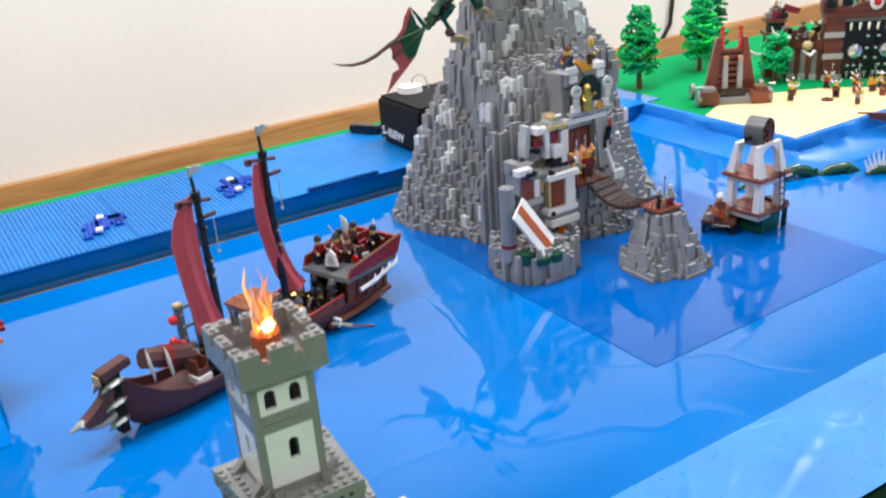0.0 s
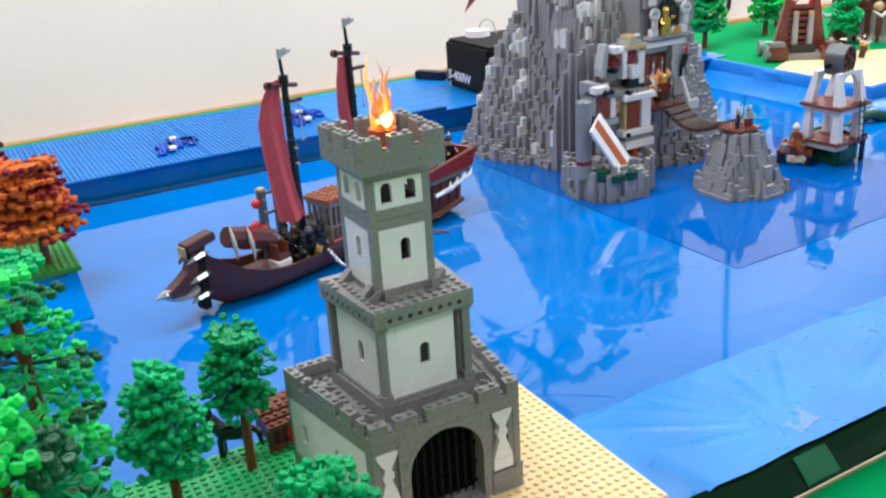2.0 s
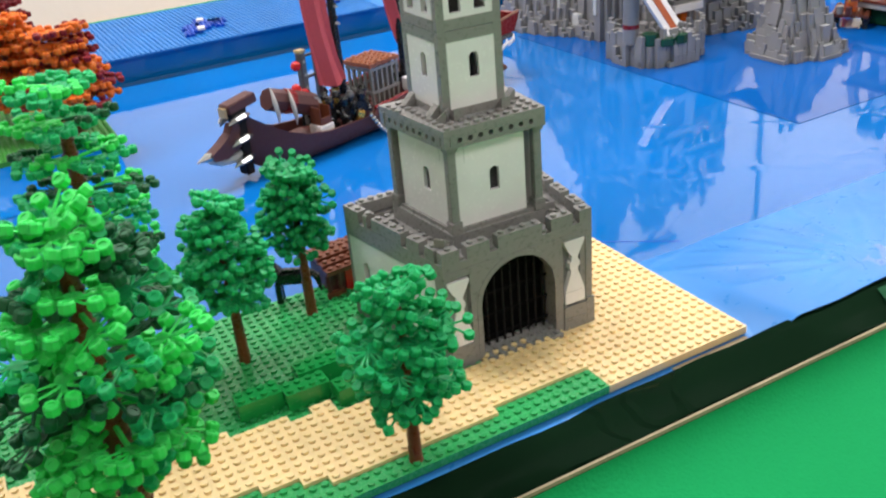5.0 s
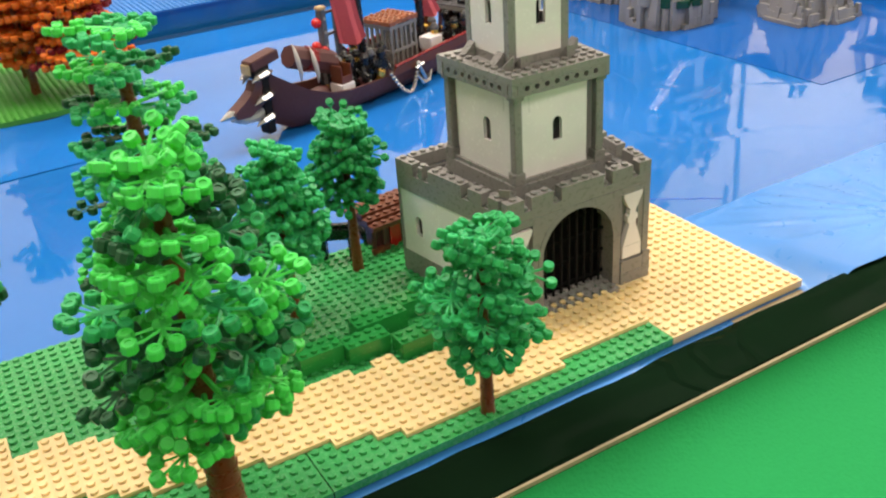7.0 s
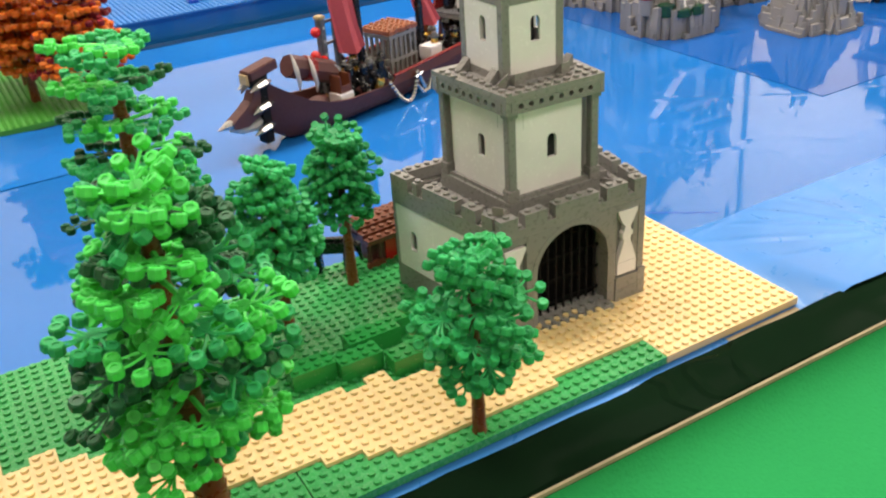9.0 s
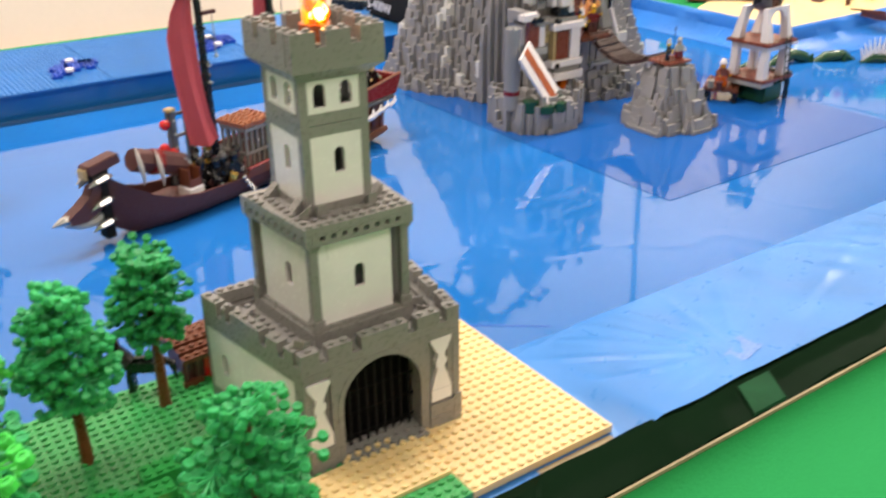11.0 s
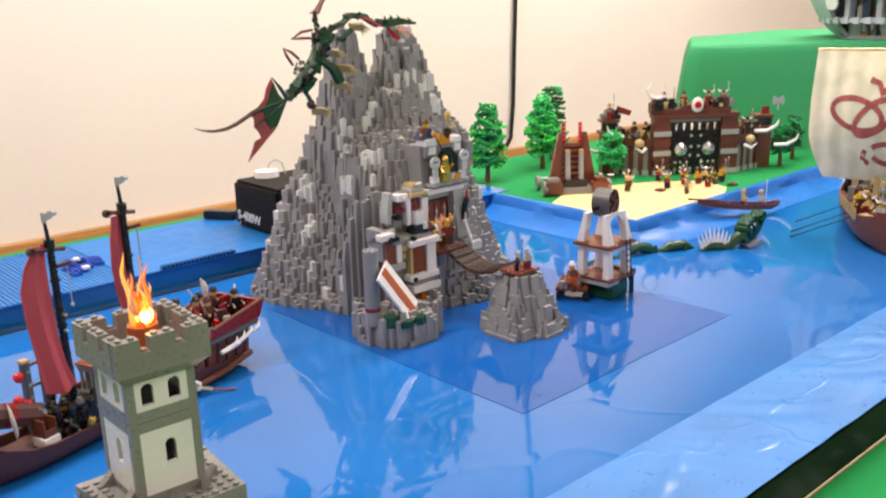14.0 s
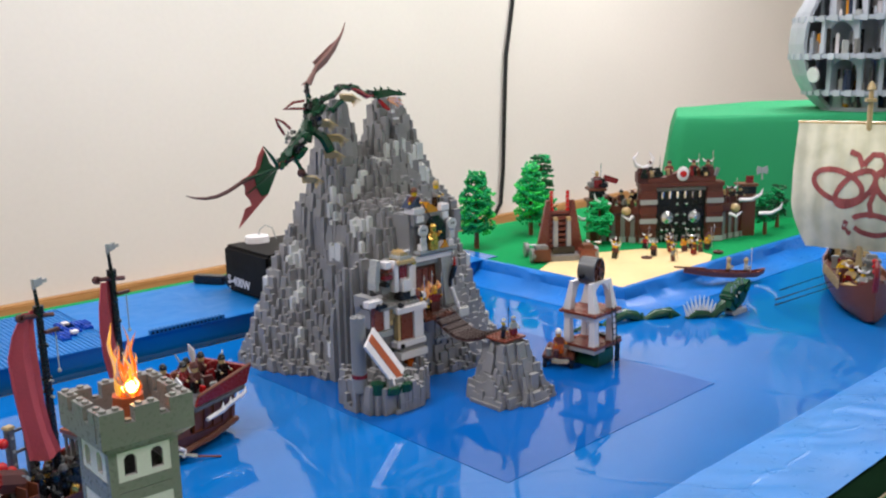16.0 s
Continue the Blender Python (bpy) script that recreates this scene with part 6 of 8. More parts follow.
for k in range(3):
    bx("arch_step", (M_BONE, M_LGREY, M_BONE)[k], 6.68 + 0.06 * k, 5.56 + 0.03 * k, 1.92 + 0.062 * k, 7.14 - 0.07 * k, 5.86, 1.98 + 0.062 * k, "pale stepped arch", studs=True)
bx("gold_plate", M_GOLD, 7.08, 5.58, 1.88, 7.18, 5.68, 1.94)
bx("clear_plate", M_WHITE, 6.92, 5.60, 2.10, 7.04, 5.66, 2.13)
for x0, y0, z0, x1, z1, m in ((6.38, 5.64, 1.70, 6.60, 1.76, M_DRED), (6.40, 5.66, 1.77, 6.52, 1.82, M_RBROWN), (6.46, 5.62, 1.82, 6.58, 1.88, M_BRICKR), (6.36, 5.72, 1.46, 6.60, 1.68, M_ROCK), (6.36, 5.60, 1.60, 6.48, 1.66, M_BLACK)):
    bx("plate", m, x0, y0, z0, x1, y0 + 0.2, z1, studs=True)
bx("plate", M_WHITE, 6.41, 5.62, 1.88, 6.55, 5.8, 1.99, "white brick")
part("rock_slope", MB().prism([(warp(x), z) for x, z in ((6.20, 1.66), (6.34, 1.66), (6.36, 2.02), (6.28, 2.02))], 5.72, 5.9), M_LGREY, front, "pale sloped rock brick")
bx("rock_step", M_LGREY, 6.20, 5.70, 1.54, 6.30, 5.9, 1.68)
warp = None
# door
bx("door_jamb", M_WHITE, 7.50, 5.96, 0.95, 7.66, 6.14, 1.80, "white door jamb")
part("door_jamb", MB().add([(8.30, 5.94, 0.95), (8.56, 5.94, 0.95), (8.56, 6.14, 0.95), (8.30, 6.14, 0.95), (8.20, 5.94, 1.80), (8.42, 5.94, 1.80), (8.42, 6.14, 1.80), (8.20, 6.14, 1.80)], [(3, 2, 1, 0), (4, 5, 6, 7), (0, 1, 5, 4), (1, 2, 6, 5), (2, 3, 7, 6), (3, 0, 4, 7)]), M_LGREY, front, "pale sloping door jamb")
bx("lintel", M_WHITE, 7.46, 5.92, 1.80, 8.44, 6.16, 1.90, "white lintel")
bx("door_inner", M_LGREY, 7.66, 6.02, 1.70, 8.20, 6.14, 1.795)
door = bx("door", M_RBROWN, 7.70, 6.12, 0.95, 8.28, 6.15, 1.70, "reddish brown door")
for k in range(3):
    bx("door_plank", M_BRICKR, 7.78 + 0.14 * k, 6.10, 1.0, 7.90 + 0.14 * k, 6.118, 1.62, parent=door)
bx("recess", M_ROCK, 7.40, 6.17, 0.2, 8.66, 6.6, 1.97, "dark grey wall round the door")
for k in range(10):
    w = rnd.choice((1, 2, 2))
    x, z = 7.48 + 0.118 * k, 0.94 - 0.35 * rnd.random()
    bx("apron_stone", M_ROCK, x, 5.80 + 0.05 * rnd.random(), -0.1, x + 0.115, 6.36, 0.94 if k % 2 else z, "grey rock below the door", studs=True)
part("stud_row", MB().studs([(7.95 + 0.07 * k, 5.78, 0.46) for k in range(7)], n=8, h=0.04).box(7.9, 5.75, 0.42, 8.42, 5.82, 0.46), M_LGREY, front, "row of pale studs")
part("torch", MB().tube([(8.38, 5.91, 1.26), (8.38, 5.90, 1.40), (8.40, 5.88, 1.44), (8.44, 5.86, 1.64)], [0.025, 0.03, 0.05, 0.05], 8), M_BLACK, front, "black torch holder")
part("torch_tip", MB().cyl(8.44, 5.86, 1.62, 0.03, 0.16, 8, r2=0.012), M_RED, front, "red torch tip")
part("leaning_post", MB().tube([(8.36, 5.86, 1.26), (8.50, 5.84, 0.86)], [0.035, 0.045], 8), M_WHITE, front, "white leaning post")
bx("post_foot", M_ROCKL, 8.46, 5.78, 0.72, 8.70, 5.95, 0.87, "pale brick", studs=True)
# bastion above the door
bast = MB().cyl(8.06, 6.46, 1.90, 0.47, 0.62, 14)
part("bastion", bast, M_ROCK, front, "grey round bastion", smooth=True)
for x0, x1, z0, z1 in ((7.58, 7.66, 1.9, 2.58), (7.66, 7.74, 1.9, 2.46), (8.40, 8.56, 1.95, 2.42), (8.54, 8.66, 1.9, 2.2)):
    bx("bastion_stone", M_ROCK, x0, 6.02, z0, x1, 6.5, z1, studs=True)
bx("ledge", M_LGREY, 7.66, 5.84, 1.93, 8.50, 6.1, 1.99, "pale ledge")
bx("ledge_shadow", M_BROWN, 7.70, 5.87, 1.905, 8.46, 6.1, 1.93)
for k in range(4):
    bx("crenel", M_WHITE, 7.70 + 0.20 * k, 5.85, 1.992, 7.83 + 0.20 * k, 5.96, 2.10, "white crenel", studs=True)
part("niche", MB().box(7.80, 5.885, 1.995, 8.28, 5.915, 2.36).prism([(7.80, 2.36), (8.28, 2.36), (8.12, 2.54), (7.96, 2.54)], 5.885, 5.915), M_BLACK, front, "dark pointed niche")
for x, z in ((7.74, 2.20), (8.38, 2.24)):
    part("skull_shield", MB().cyl(0, 0, 0, 0.10, 0.04, 12, M=loc(x, 5.87, z + 0.13, 90, 0, 0)).box(x - 0.06, 5.83, z - 0.12, x + 0.06, 5.87, z + 0.06, c=0.01).box(x - 0.04, 5.828, z + 0.12, x - 0.015, 5.832, z + 0.16, 1).box(x + 0.015, 5.828, z + 0.12, x + 0.04, 5.832, z + 0.16, 1), [M_ROCKL, M_BLACK], front, "pale round-topped shield")
for x0, x1, z0, z1 in ((7.60, 7.84, 2.60, 2.70), (7.66, 7.82, 2.46, 2.58), (8.20, 8.38, 2.60, 2.70), (8.22, 8.36, 2.46, 2.58)):
    bx("merlon", M_WHITE, x0, 5.90, z0, x1, 6.15, z1, "white merlon", studs=True)
bx("wall_walk", M_ROCK, 7.62, 5.93, 2.41, 8.395, 6.41, 2.595)
part("sloped_roof", MB().prism([(7.58, 2.70), (7.80, 2.70), (7.77, 2.88), (7.72, 2.88)], 5.95, 6.2), M_SLATE, front, "slate blue sloped roof")
part("orange_slope", MB().prism([(7.84, 2.60), (8.14, 2.60), (8.12, 2.66), (7.92, 2.78)], 5.92, 6.05), M_AMBER, front, "amber sloped brick")
part("spear_shaft", MB().tube([(7.76, 5.9, 2.80), (7.95, 5.86, 2.48)], 0.012, 5), M_BLACK, front)
figure(8.02, 5.82, 1.995, 0, M_GOLD, M_GOLD, M_GOLD, "castle guards", "gold toy figure in the niche", M_GOLD, arms=1)
part("amber_wedge", MB().prism([(8.10, 1.995), (8.26, 1.995), (8.20, 2.12)], 5.80, 5.84), M_AMBER, front, "amber wedge")
figure(7.80, 6.02, 2.60, -30, M_BRICKR, M_BROWN, M_RBROWN, "castle guards", "reddish toy guard on the bastion")
figure(8.32, 6.06, 2.66, 30, M_DGREY, M_BLACK, M_BONE, "castle guards", "grey toy guard on the bastion")
# guards and their gear on the porch
for k in range(4):
    bx("porch_plank", M_RBROWN, 7.38 + 0.15 * k, 5.44, 0.93, 7.525 + 0.15 * k, 5.86, 0.985 + 0.004 * (k % 2), "brown wooden porch", studs=True)
for x, y, t1, h1, l1 in ((7.60, 5.74, M_GOLD, M_GOLD, M_BROWN), (7.76, 5.78, M_RBROWN, M_SILVER, M_BLACK), (7.46, 5.54, M_GOLD, M_BLACK, M_BRICKR), (7.92, 5.70, M_DRED, M_GOLD, M_BROWN), (7.52, 5.66, M_BLACK, M_SILVER, M_BLACK)):
    figure(x, y, 0.99, rnd.uniform(-40, 40), t1, l1, h1, "porch guards", "toy guard with gold armour on the porch", spear=rnd.choice((None, M_SILVER)), arms=rnd.random() < 0.5)
for k, (x, z) in enumerate(((7.58, 1.32), (7.70, 1.36), (7.80, 1.28), (7.90, 1.34), (7.66, 1.24))):
    fl = MB().tube([(x, 5.72, z), (x + 0.02, 5.70, z + 0.07), (x - 0.01, 5.69, z + 0.17)], [0.03, 0.045, 0.004], 6)
    part("flame_tongue", fl, M_FIREB, front, "pale orange plastic flame with added glow", smooth=True)
for k, (x, z, m) in enumerate(((7.34, 1.32, M_DRED), (7.30, 1.42, M_BRICKR), (7.42, 1.36, M_WHITE), (7.24, 1.35, M_BLACK), (7.20, 1.44, M_ROCKL))):
    bx("gear", m, x - 0.05, 5.50, z - 0.04, x + 0.05, 5.58, z + 0.05, "small loose brick", studs=True)

bridge = thing("rope_bridge", "sagging brown plank bridge between the castle and the islet", "bridge", at(0, 0, 0))
pa, pb = Vector((7.94, 5.58, 1.02)), Vector((8.06, 4.44, 0.84))
for k in range(9):
    u = (k + 0.5) / 9
    p = pa.lerp(pb, u) - Vector((0, 0, 0.22 * math.sin(math.pi * u)))
    sl = math.degrees(math.atan2(-0.22 * math.pi * math.cos(math.pi * u) - 0.18, 1.16))
    M = loc(*p, sl * -1 + (4 if k % 2 else -4), 0, 8)
    pk = MB().box(-0.25, -0.058, -0.025, 0.25, 0.058, 0.025, 0, M)
    st = MB().studs([(-0.20 + S * q, v, 0.025) for q in range(6) for v in (-0.03, 0.03)], n=8, r=0.02, h=0.012)
    pk.put(st, M)
    part("plank", pk, M_PLANK, bridge)
for v in (-0.24, 0.24):
    rp = MB().tube([(pa.lerp(pb, k / 10) + Vector((v, 0, -0.02 - 0.22 * math.sin(math.pi * k / 10)))) for k in range(11)], 0.016, 5)
    part("rope", rp, M_BROWN, bridge)
islet_top = MB().box(7.84, 4.03, 0.80, 8.32, 4.46, 0.832).studs([(7.89 + S * i, 4.08 + S * j, 0.832) for i in range(5) for j in range(5)], n=8)
single("islet_platform", islet_top, M_BRICKR, "small reddish brown plate on top of the islet", "plate")
figure(0, 0, 0, 0, M_BLACK, M_BLACK, M_MIRROR, "islet guards", "black toy knight with a silver helmet on the islet", spear=M_BLACK, m=at(7.98, 4.18, 0.833, 40) @ Matrix.Scale(0.72, 4))
figure(0, 0, 0, 0, M_LGREY, M_DRED, M_MIRROR, "islet guards", "grey toy knight with a silver helmet on the islet", M_BONE, m=at(8.18, 4.16, 0.833, -20) @ Matrix.Scale(0.72, 4))

# ---- white tower with a drum ----
wt = thing("drum_tower", "white arched timber tower with a grey drum on top", "toy tower", at(10.18, 4.24, 0, 4) @ Matrix.Diagonal((0.86, 0.86, 0.97, 1.0)))
part("base_rock", MB().box(-0.26, -0.36, -0.11, 0.34, 0.36, 0.20, c=0.03), M_DGREEN, wt, "dark green base")
part("base_white", MB().box(-0.40, -0.38, 0.16, -0.02, 0.36, 0.25, c=0.01), M_LGREY, wt, "pale grey base")
for k in range(6):
    part("lower_plank", MB().box(-0.42 + 0.15 * k, -0.44, 0.25, -0.274 + 0.15 * k, 0.42, 0.29 + 0.004 * (k % 2)).studs([(-0.35 + 0.15 * k, -0.40 + S * j, 0.29) for j in (0, 1, 9)], n=8), M_BRICKR, wt, "reddish brown lower deck")


def taper(x, y, z0, z1, a, b, dx=0.0, dy=0.0):
    return MB().add([(x - a, y - a, z0), (x + a, y - a, z0), (x + a, y + a, z0), (x - a, y + a, z0), (x + dx - b, y + dy - b, z1), (x + dx + b, y + dy - b, z1), (x + dx + b, y + dy + b, z1), (x + dx - b, y + dy + b, z1)],
                    [(3, 2, 1, 0), (4, 5, 6, 7), (0, 1, 5, 4), (1, 2, 6, 5), (2, 3, 7, 6), (3, 0, 4, 7)])


for x in (-0.30, 0.30):
    for y in (-0.30, 0.30):
        part("leg", taper(x, y, 0.29, 0.80, 0.075, 0.06), M_WHITE, wt, "white leg")
        part("upper_leg", taper(x, y, 0.89, 1.36, 0.085, 0.045, 0, -0.08 if y > 0 else 0.08), M_WHITE, wt, "white tapering leg")
for y in (-0.30, 0.30):
    part("beam", MB().box(-0.38, y - 0.07, 0.74, 0.38, y + 0.07, 0.83, c=0.008), M_WHITE, wt, "white beam")
for x in (-0.30, 0.30):
    part("beam", MB().box(x - 0.07, -0.225, 0.74, x + 0.07, 0.225, 0.828, c=0.008), M_WHITE, wt, "white beam")
for k in range(6):
    part("upper_plank", MB().box(-0.44 + 0.15 * k, -0.44, 0.835, -0.294 + 0.15 * k, 0.44, 0.88 + 0.004 * (k % 2)).studs([(-0.37 + 0.15 * k, -0.40 + S * j, 0.88) for j in (0, 10)], n=8), M_BRICKR, wt, "reddish brown upper deck")
for y in (-0.22, 0.22):
    fr = MB()
    pierced(fr, -0.345, 0.345, 1.10, 1.40, [(0.0, 0.46, 1.10, 1.13)], y - 0.045, y + 0.045)
    part("arch", fr, M_WHITE, wt, "white arch")
dm = loc(0.0, 0.0, 1.56, 90, 0, 8)
drum = part("drum", MB().cyl(0, 0, -0.17, 0.25, 0.36, 18, M=dm, hollow=0.22), M_IRON, wt, "dark grey drum", smooth=True)
part("drum_hub", MB().cyl(0, 0, 0.0, 0.07, 0.22, 10, M=dm), M_BROWN, drum, "brown hub", smooth=True)
for k in range(6):
    part("spoke", MB().box(0.04, -0.03, 0.12, 0.22, 0.03, 0.18, 0, dm @ loc(0, 0, 0, 0, 0, 60 * k)), M_RBROWN, drum, "brown spoke")
part("axle", MB().cyl(0, 0, -0.36, 0.04, 0.70, 8, M=loc(0, 0, 1.50, 0, 90, 0)), M_BLACK, wt)
for x in (0.04, 0.17):
    part("ladder_rail", MB().tube([(x - 0.05, -0.56, 0.29), (x + 0.04, -0.45, 0.96)], 0.014, 5), M_BLACK, wt, "black ladder")
for k in range(6):
    part("ladder_rung", MB().tube([(-0.005 + 0.014 * k, -0.545 + 0.017 * k, 0.37 + 0.1 * k), (0.125 + 0.014 * k, -0.545 + 0.017 * k, 0.37 + 0.1 * k)], 0.011, 5), M_BLACK, wt)
for x in (0.38, 0.46):
    for y in (-0.38, 0.0):
        part("rail_post", MB().box(x - 0.02, y - 0.02, -0.11, x + 0.02, y + 0.02, 0.34), M_BLACK, wt, "black railing")
part("rail", MB().box(0.35, -0.42, 0.30, 0.50, 0.06, 0.335).box(0.44, -0.40, 0.14, 0.48, 0.02, 0.17), M_BLACK, wt, "black railing")
part("white_tile", MB().box(0.30, -0.46, 0.80, 0.46, -0.36, 0.834), M_WHITE, wt)
dock = thing("dock", "small brown plank dock beside the white tower", "dock", at(9.82, 4.60, 0, 33))
for k in range(6):
    pk = MB().box(-0.34, -0.27 + 0.09 * k, 0.05 + 0.01 * (k % 2), 0.40, -0.185 + 0.09 * k, 0.10 + 0.01 * (k % 2), c=0.006)
    pk.studs([(-0.30 + S * q, -0.228 + 0.09 * k, 0.10 + 0.01 * (k % 2)) for q in range(9)], n=8)
    part("plank", pk, M_RBROWN, dock)
for x in (-0.30, 0.0, 0.32):
    for y in (-0.23, 0.22):
        part("pile", MB().cyl(x, y, -0.11, 0.04, 0.17, 8), M_BLACK, dock)
part("edge_beam", MB().box(-0.36, -0.29, 0.0, 0.40, -0.24, 0.048), M_BLACK, dock, "black edge beam")
for x, y, m in ((-0.30, 0.15, M_DGREY), (-0.36, 0.02, M_BROWN), (0.30, 0.1, M_BROWN)):
    part("bollard", MB().cyl(x, y, 0.1, 0.05, 0.12, 10), m, dock)
figure(9.66, 4.50, 0.11, -20, M_BRICKR, M_ORANGE, M_WHITE, "dock guard", "orange-brown toy guard with a white helmet on the dock", M_AMBER)

# ---- dragon on the peak ----
dragon = thing("dragon", "dark green jointed toy dragon with red wings clinging to the peak", "toy dragon", at(0, 7.45, 0))
rnd = random.Random(77)


def plates(name, path, width, count, mats, label, size=0.06, parent=None):
    """Small jointed bricks strung along a line, each a part."""
    path = [Vector(p) for p in path]
    for k in range(count):
        u = (k + 0.5) / count * (len(path) - 1)
        i = min(int(u), len(path) - 2)
        p = path[i].lerp(path[i + 1], u - i)
        d = path[i + 1] - path[i]
        w = width[i] + (width[i + 1] - width[i]) * (u - i)
        ang = -math.degrees(math.atan2(d.z, d.x))
        for q in range(2):
            o = Vector((rnd.uniform(-1, 1) * w * 0.5, rnd.uniform(-1, 1) * w, rnd.uniform(-1, 1) * w * 0.6))
            s = size * rnd.uniform(0.6, 1.3)
            m4 = loc(*(p + o), rnd.uniform(-25, 25), ang + rnd.uniform(-35, 35), rnd.uniform(-25, 25))
            mb = MB()
            if rnd.random() < 0.35:
                mb.cyl(0, 0, -s * 0.5, s * 0.6, s, 8, M=m4 @ loc(0, 0, 0, 90, 0, 0))
            else:
                mb.box(-s, -s * 0.6, -s * 0.45, s, s * 0.6, s * 0.45, 0, m4, c=0.006)
            part(name, mb, rnd.choice(mats), parent or dragon, label)


spine = [(6.20, 0, 3.46), (6.40, -0.02, 3.66), (6.62, -0.05, 3.88), (6.82, -0.05, 4.12), (6.90, -0.02, 4.32), (6.98, 0, 4.42)]
trunk = part("body", MB().tube(spine, [0.04, 0.09, 0.12, 0.12, 0.09, 0.06], 6), M_DGREEN, dragon, "dark green body")
plates("body_plate", spine, [0.05, 0.14, 0.20, 0.21, 0.15, 0.07], 52, [M_DGREEN, M_DGREEN, M_DGREEN, M_BLACK, M_BLACK, M_DGREY], "dark green armour plate", 0.07, trunk)
part("tail_root", MB().tube([(6.12, 0, 3.40), (6.30, -0.02, 3.52), (6.40, -0.02, 3.62)], [0.03, 0.07, 0.06], 7), M_DRED, dragon, "dark red tail root")
neck_path = [(6.98, 0, 4.42), (7.32, 0.04, 4.53), (7.51, 0.06, 4.65), (7.79, 0.08, 4.64), (8.04, 0.10, 4.50), (8.22, 0.10, 4.53)]
part("neck", MB().tube(neck_path, [0.05, 0.05, 0.055, 0.05, 0.05, 0.05], 7), M_DGREEN, dragon, "dark green neck")
plates("neck_plate", neck_path, [0.07, 0.07, 0.08, 0.05, 0.04, 0.04], 22, [M_DGREEN, M_DGREEN, M_BLACK], "dark green neck plate", 0.05)
part("neck_crest", MB().tube([(7.70, 0.02, 4.62), (7.85, 0.02, 4.56), (8.02, 0.03, 4.47), (8.18, 0.04, 4.48)], [0.02, 0.045, 0.045, 0.015], 6), M_DRED, dragon, "dark red throat", smooth=True)
hd = MB().add([(8.24, -0.05, 4.43), (8.24, 0.19, 4.43), (8.24, 0.17, 4.56), (8.24, -0.03, 4.56), (8.55, -0.02, 4.46), (8.55, 0.16, 4.46), (8.52, 0.15, 4.58), (8.52, -0.01, 4.58), (8.92, 0.03, 4.45), (8.92, 0.11, 4.45), (8.92, 0.11, 4.49), (8.92, 0.03, 4.49)],
              [(0, 1, 2, 3), (0, 4, 5, 1), (1, 5, 6, 2), (2, 6, 7, 3), (3, 7, 4, 0), (4, 8, 9, 5), (5, 9, 10, 6), (6, 10, 11, 7), (7, 11, 8, 4), (11, 10, 9, 8)])
head_ob = part("head", hd, M_DGREEN, dragon, "dark green head")
plates("head_plate", [(8.26, 0.06, 4.49), (8.50, 0.06, 4.53), (8.80, 0.07, 4.49)], [0.06, 0.06, 0.03], 9, [M_DGREEN, M_DGREEN, M_BLACK], "dark green head plate", 0.05, head_ob)
for x, z in ((8.26, 4.57), (8.40, 4.58), (8.56, 4.57), (8.80, 4.52), (8.32, 4.40)):
    part("head_spike", MB().cyl(0, 0, 0, 0.025, 0.08, 6, r2=0.003, M=loc(x, 0.06, z, 0, -40, 0)), M_DGREEN, head_ob)
part("jaw", MB().tube([(8.30, 0.05, 4.40), (8.40, 0.03, 4.30), (8.50, 0.02, 4.22)], [0.03, 0.045, 0.03], 6), M_RED, head_ob, "red jaw", smooth=True)
for a, b in (((8.48, 4.42), (8.84, 4.28)), ((8.50, 4.43), (8.80, 4.36)), ((8.46, 4.40), (8.72, 4.26))):
    part("tongue", MB().tube([(a[0], 0, a[1]), ((a[0] + b[0]) / 2, 0.01, (a[1] + b[1]) / 2 + 0.015), (b[0], 0, b[1])], [0.02, 0.026, 0.005], 6), M_FIREB, head_ob, "clear red flame tongue with added glow", smooth=True)
part("tooth", MB().box(8.52, -0.02, 4.16, 8.60, 0.06, 4.22), M_WHITE, head_ob, "white tooth")
part("tooth", MB().box(8.60, -0.02, 4.04, 8.70, 0.04, 4.08, 0, loc(0, 0, 0, 0, 0, 0)), M_WHITE, head_ob, "white tooth")


def wing(outline, name, mat, label, y=0.0):
    part(name, MB().prism(outline, y - 0.010, y + 0.010), mat, dragon, label)


def rib(a, b, r=0.03):
    part("wing_rib", MB().tube([(a[0], -0.03, a[1]), ((a[0] + b[0]) / 2, -0.045, (a[1] + b[1]) / 2), (b[0], -0.02, b[1])], [r, r * 0.8, 0.006], 6), M_DGREEN, dragon, "dark green rib", smooth=True)


# lower wing: red skin between green fingers
wing([(5.88, 3.77), (5.78, 3.62), (5.73, 3.46), (5.60, 3.34), (5.45, 3.28), (5.52, 3.16), (5.51, 3.04), (5.58, 2.96), (5.62, 2.86), (5.50, 2.82), (5.44, 2.68), (5.36, 2.52), (5.62, 2.74), (5.92, 3.0), (6.11, 3.37), (5.98, 3.50)], "wing", M_WING, "dull red wing")
wing([(6.11, 3.37), (5.98, 3.50), (5.90, 3.70), (5.80, 3.45), (5.68, 3.30), (5.72, 3.12), (5.80, 2.98), (5.92, 3.02)], "wing_root", M_DGREEN, "dark green root of the wing", -0.022)
rib((6.12, 3.42), (5.45, 3.28))
rib((6.10, 3.40), (5.51, 3.04), 0.025)
rib((6.12, 3.44), (5.88, 3.78), 0.035)
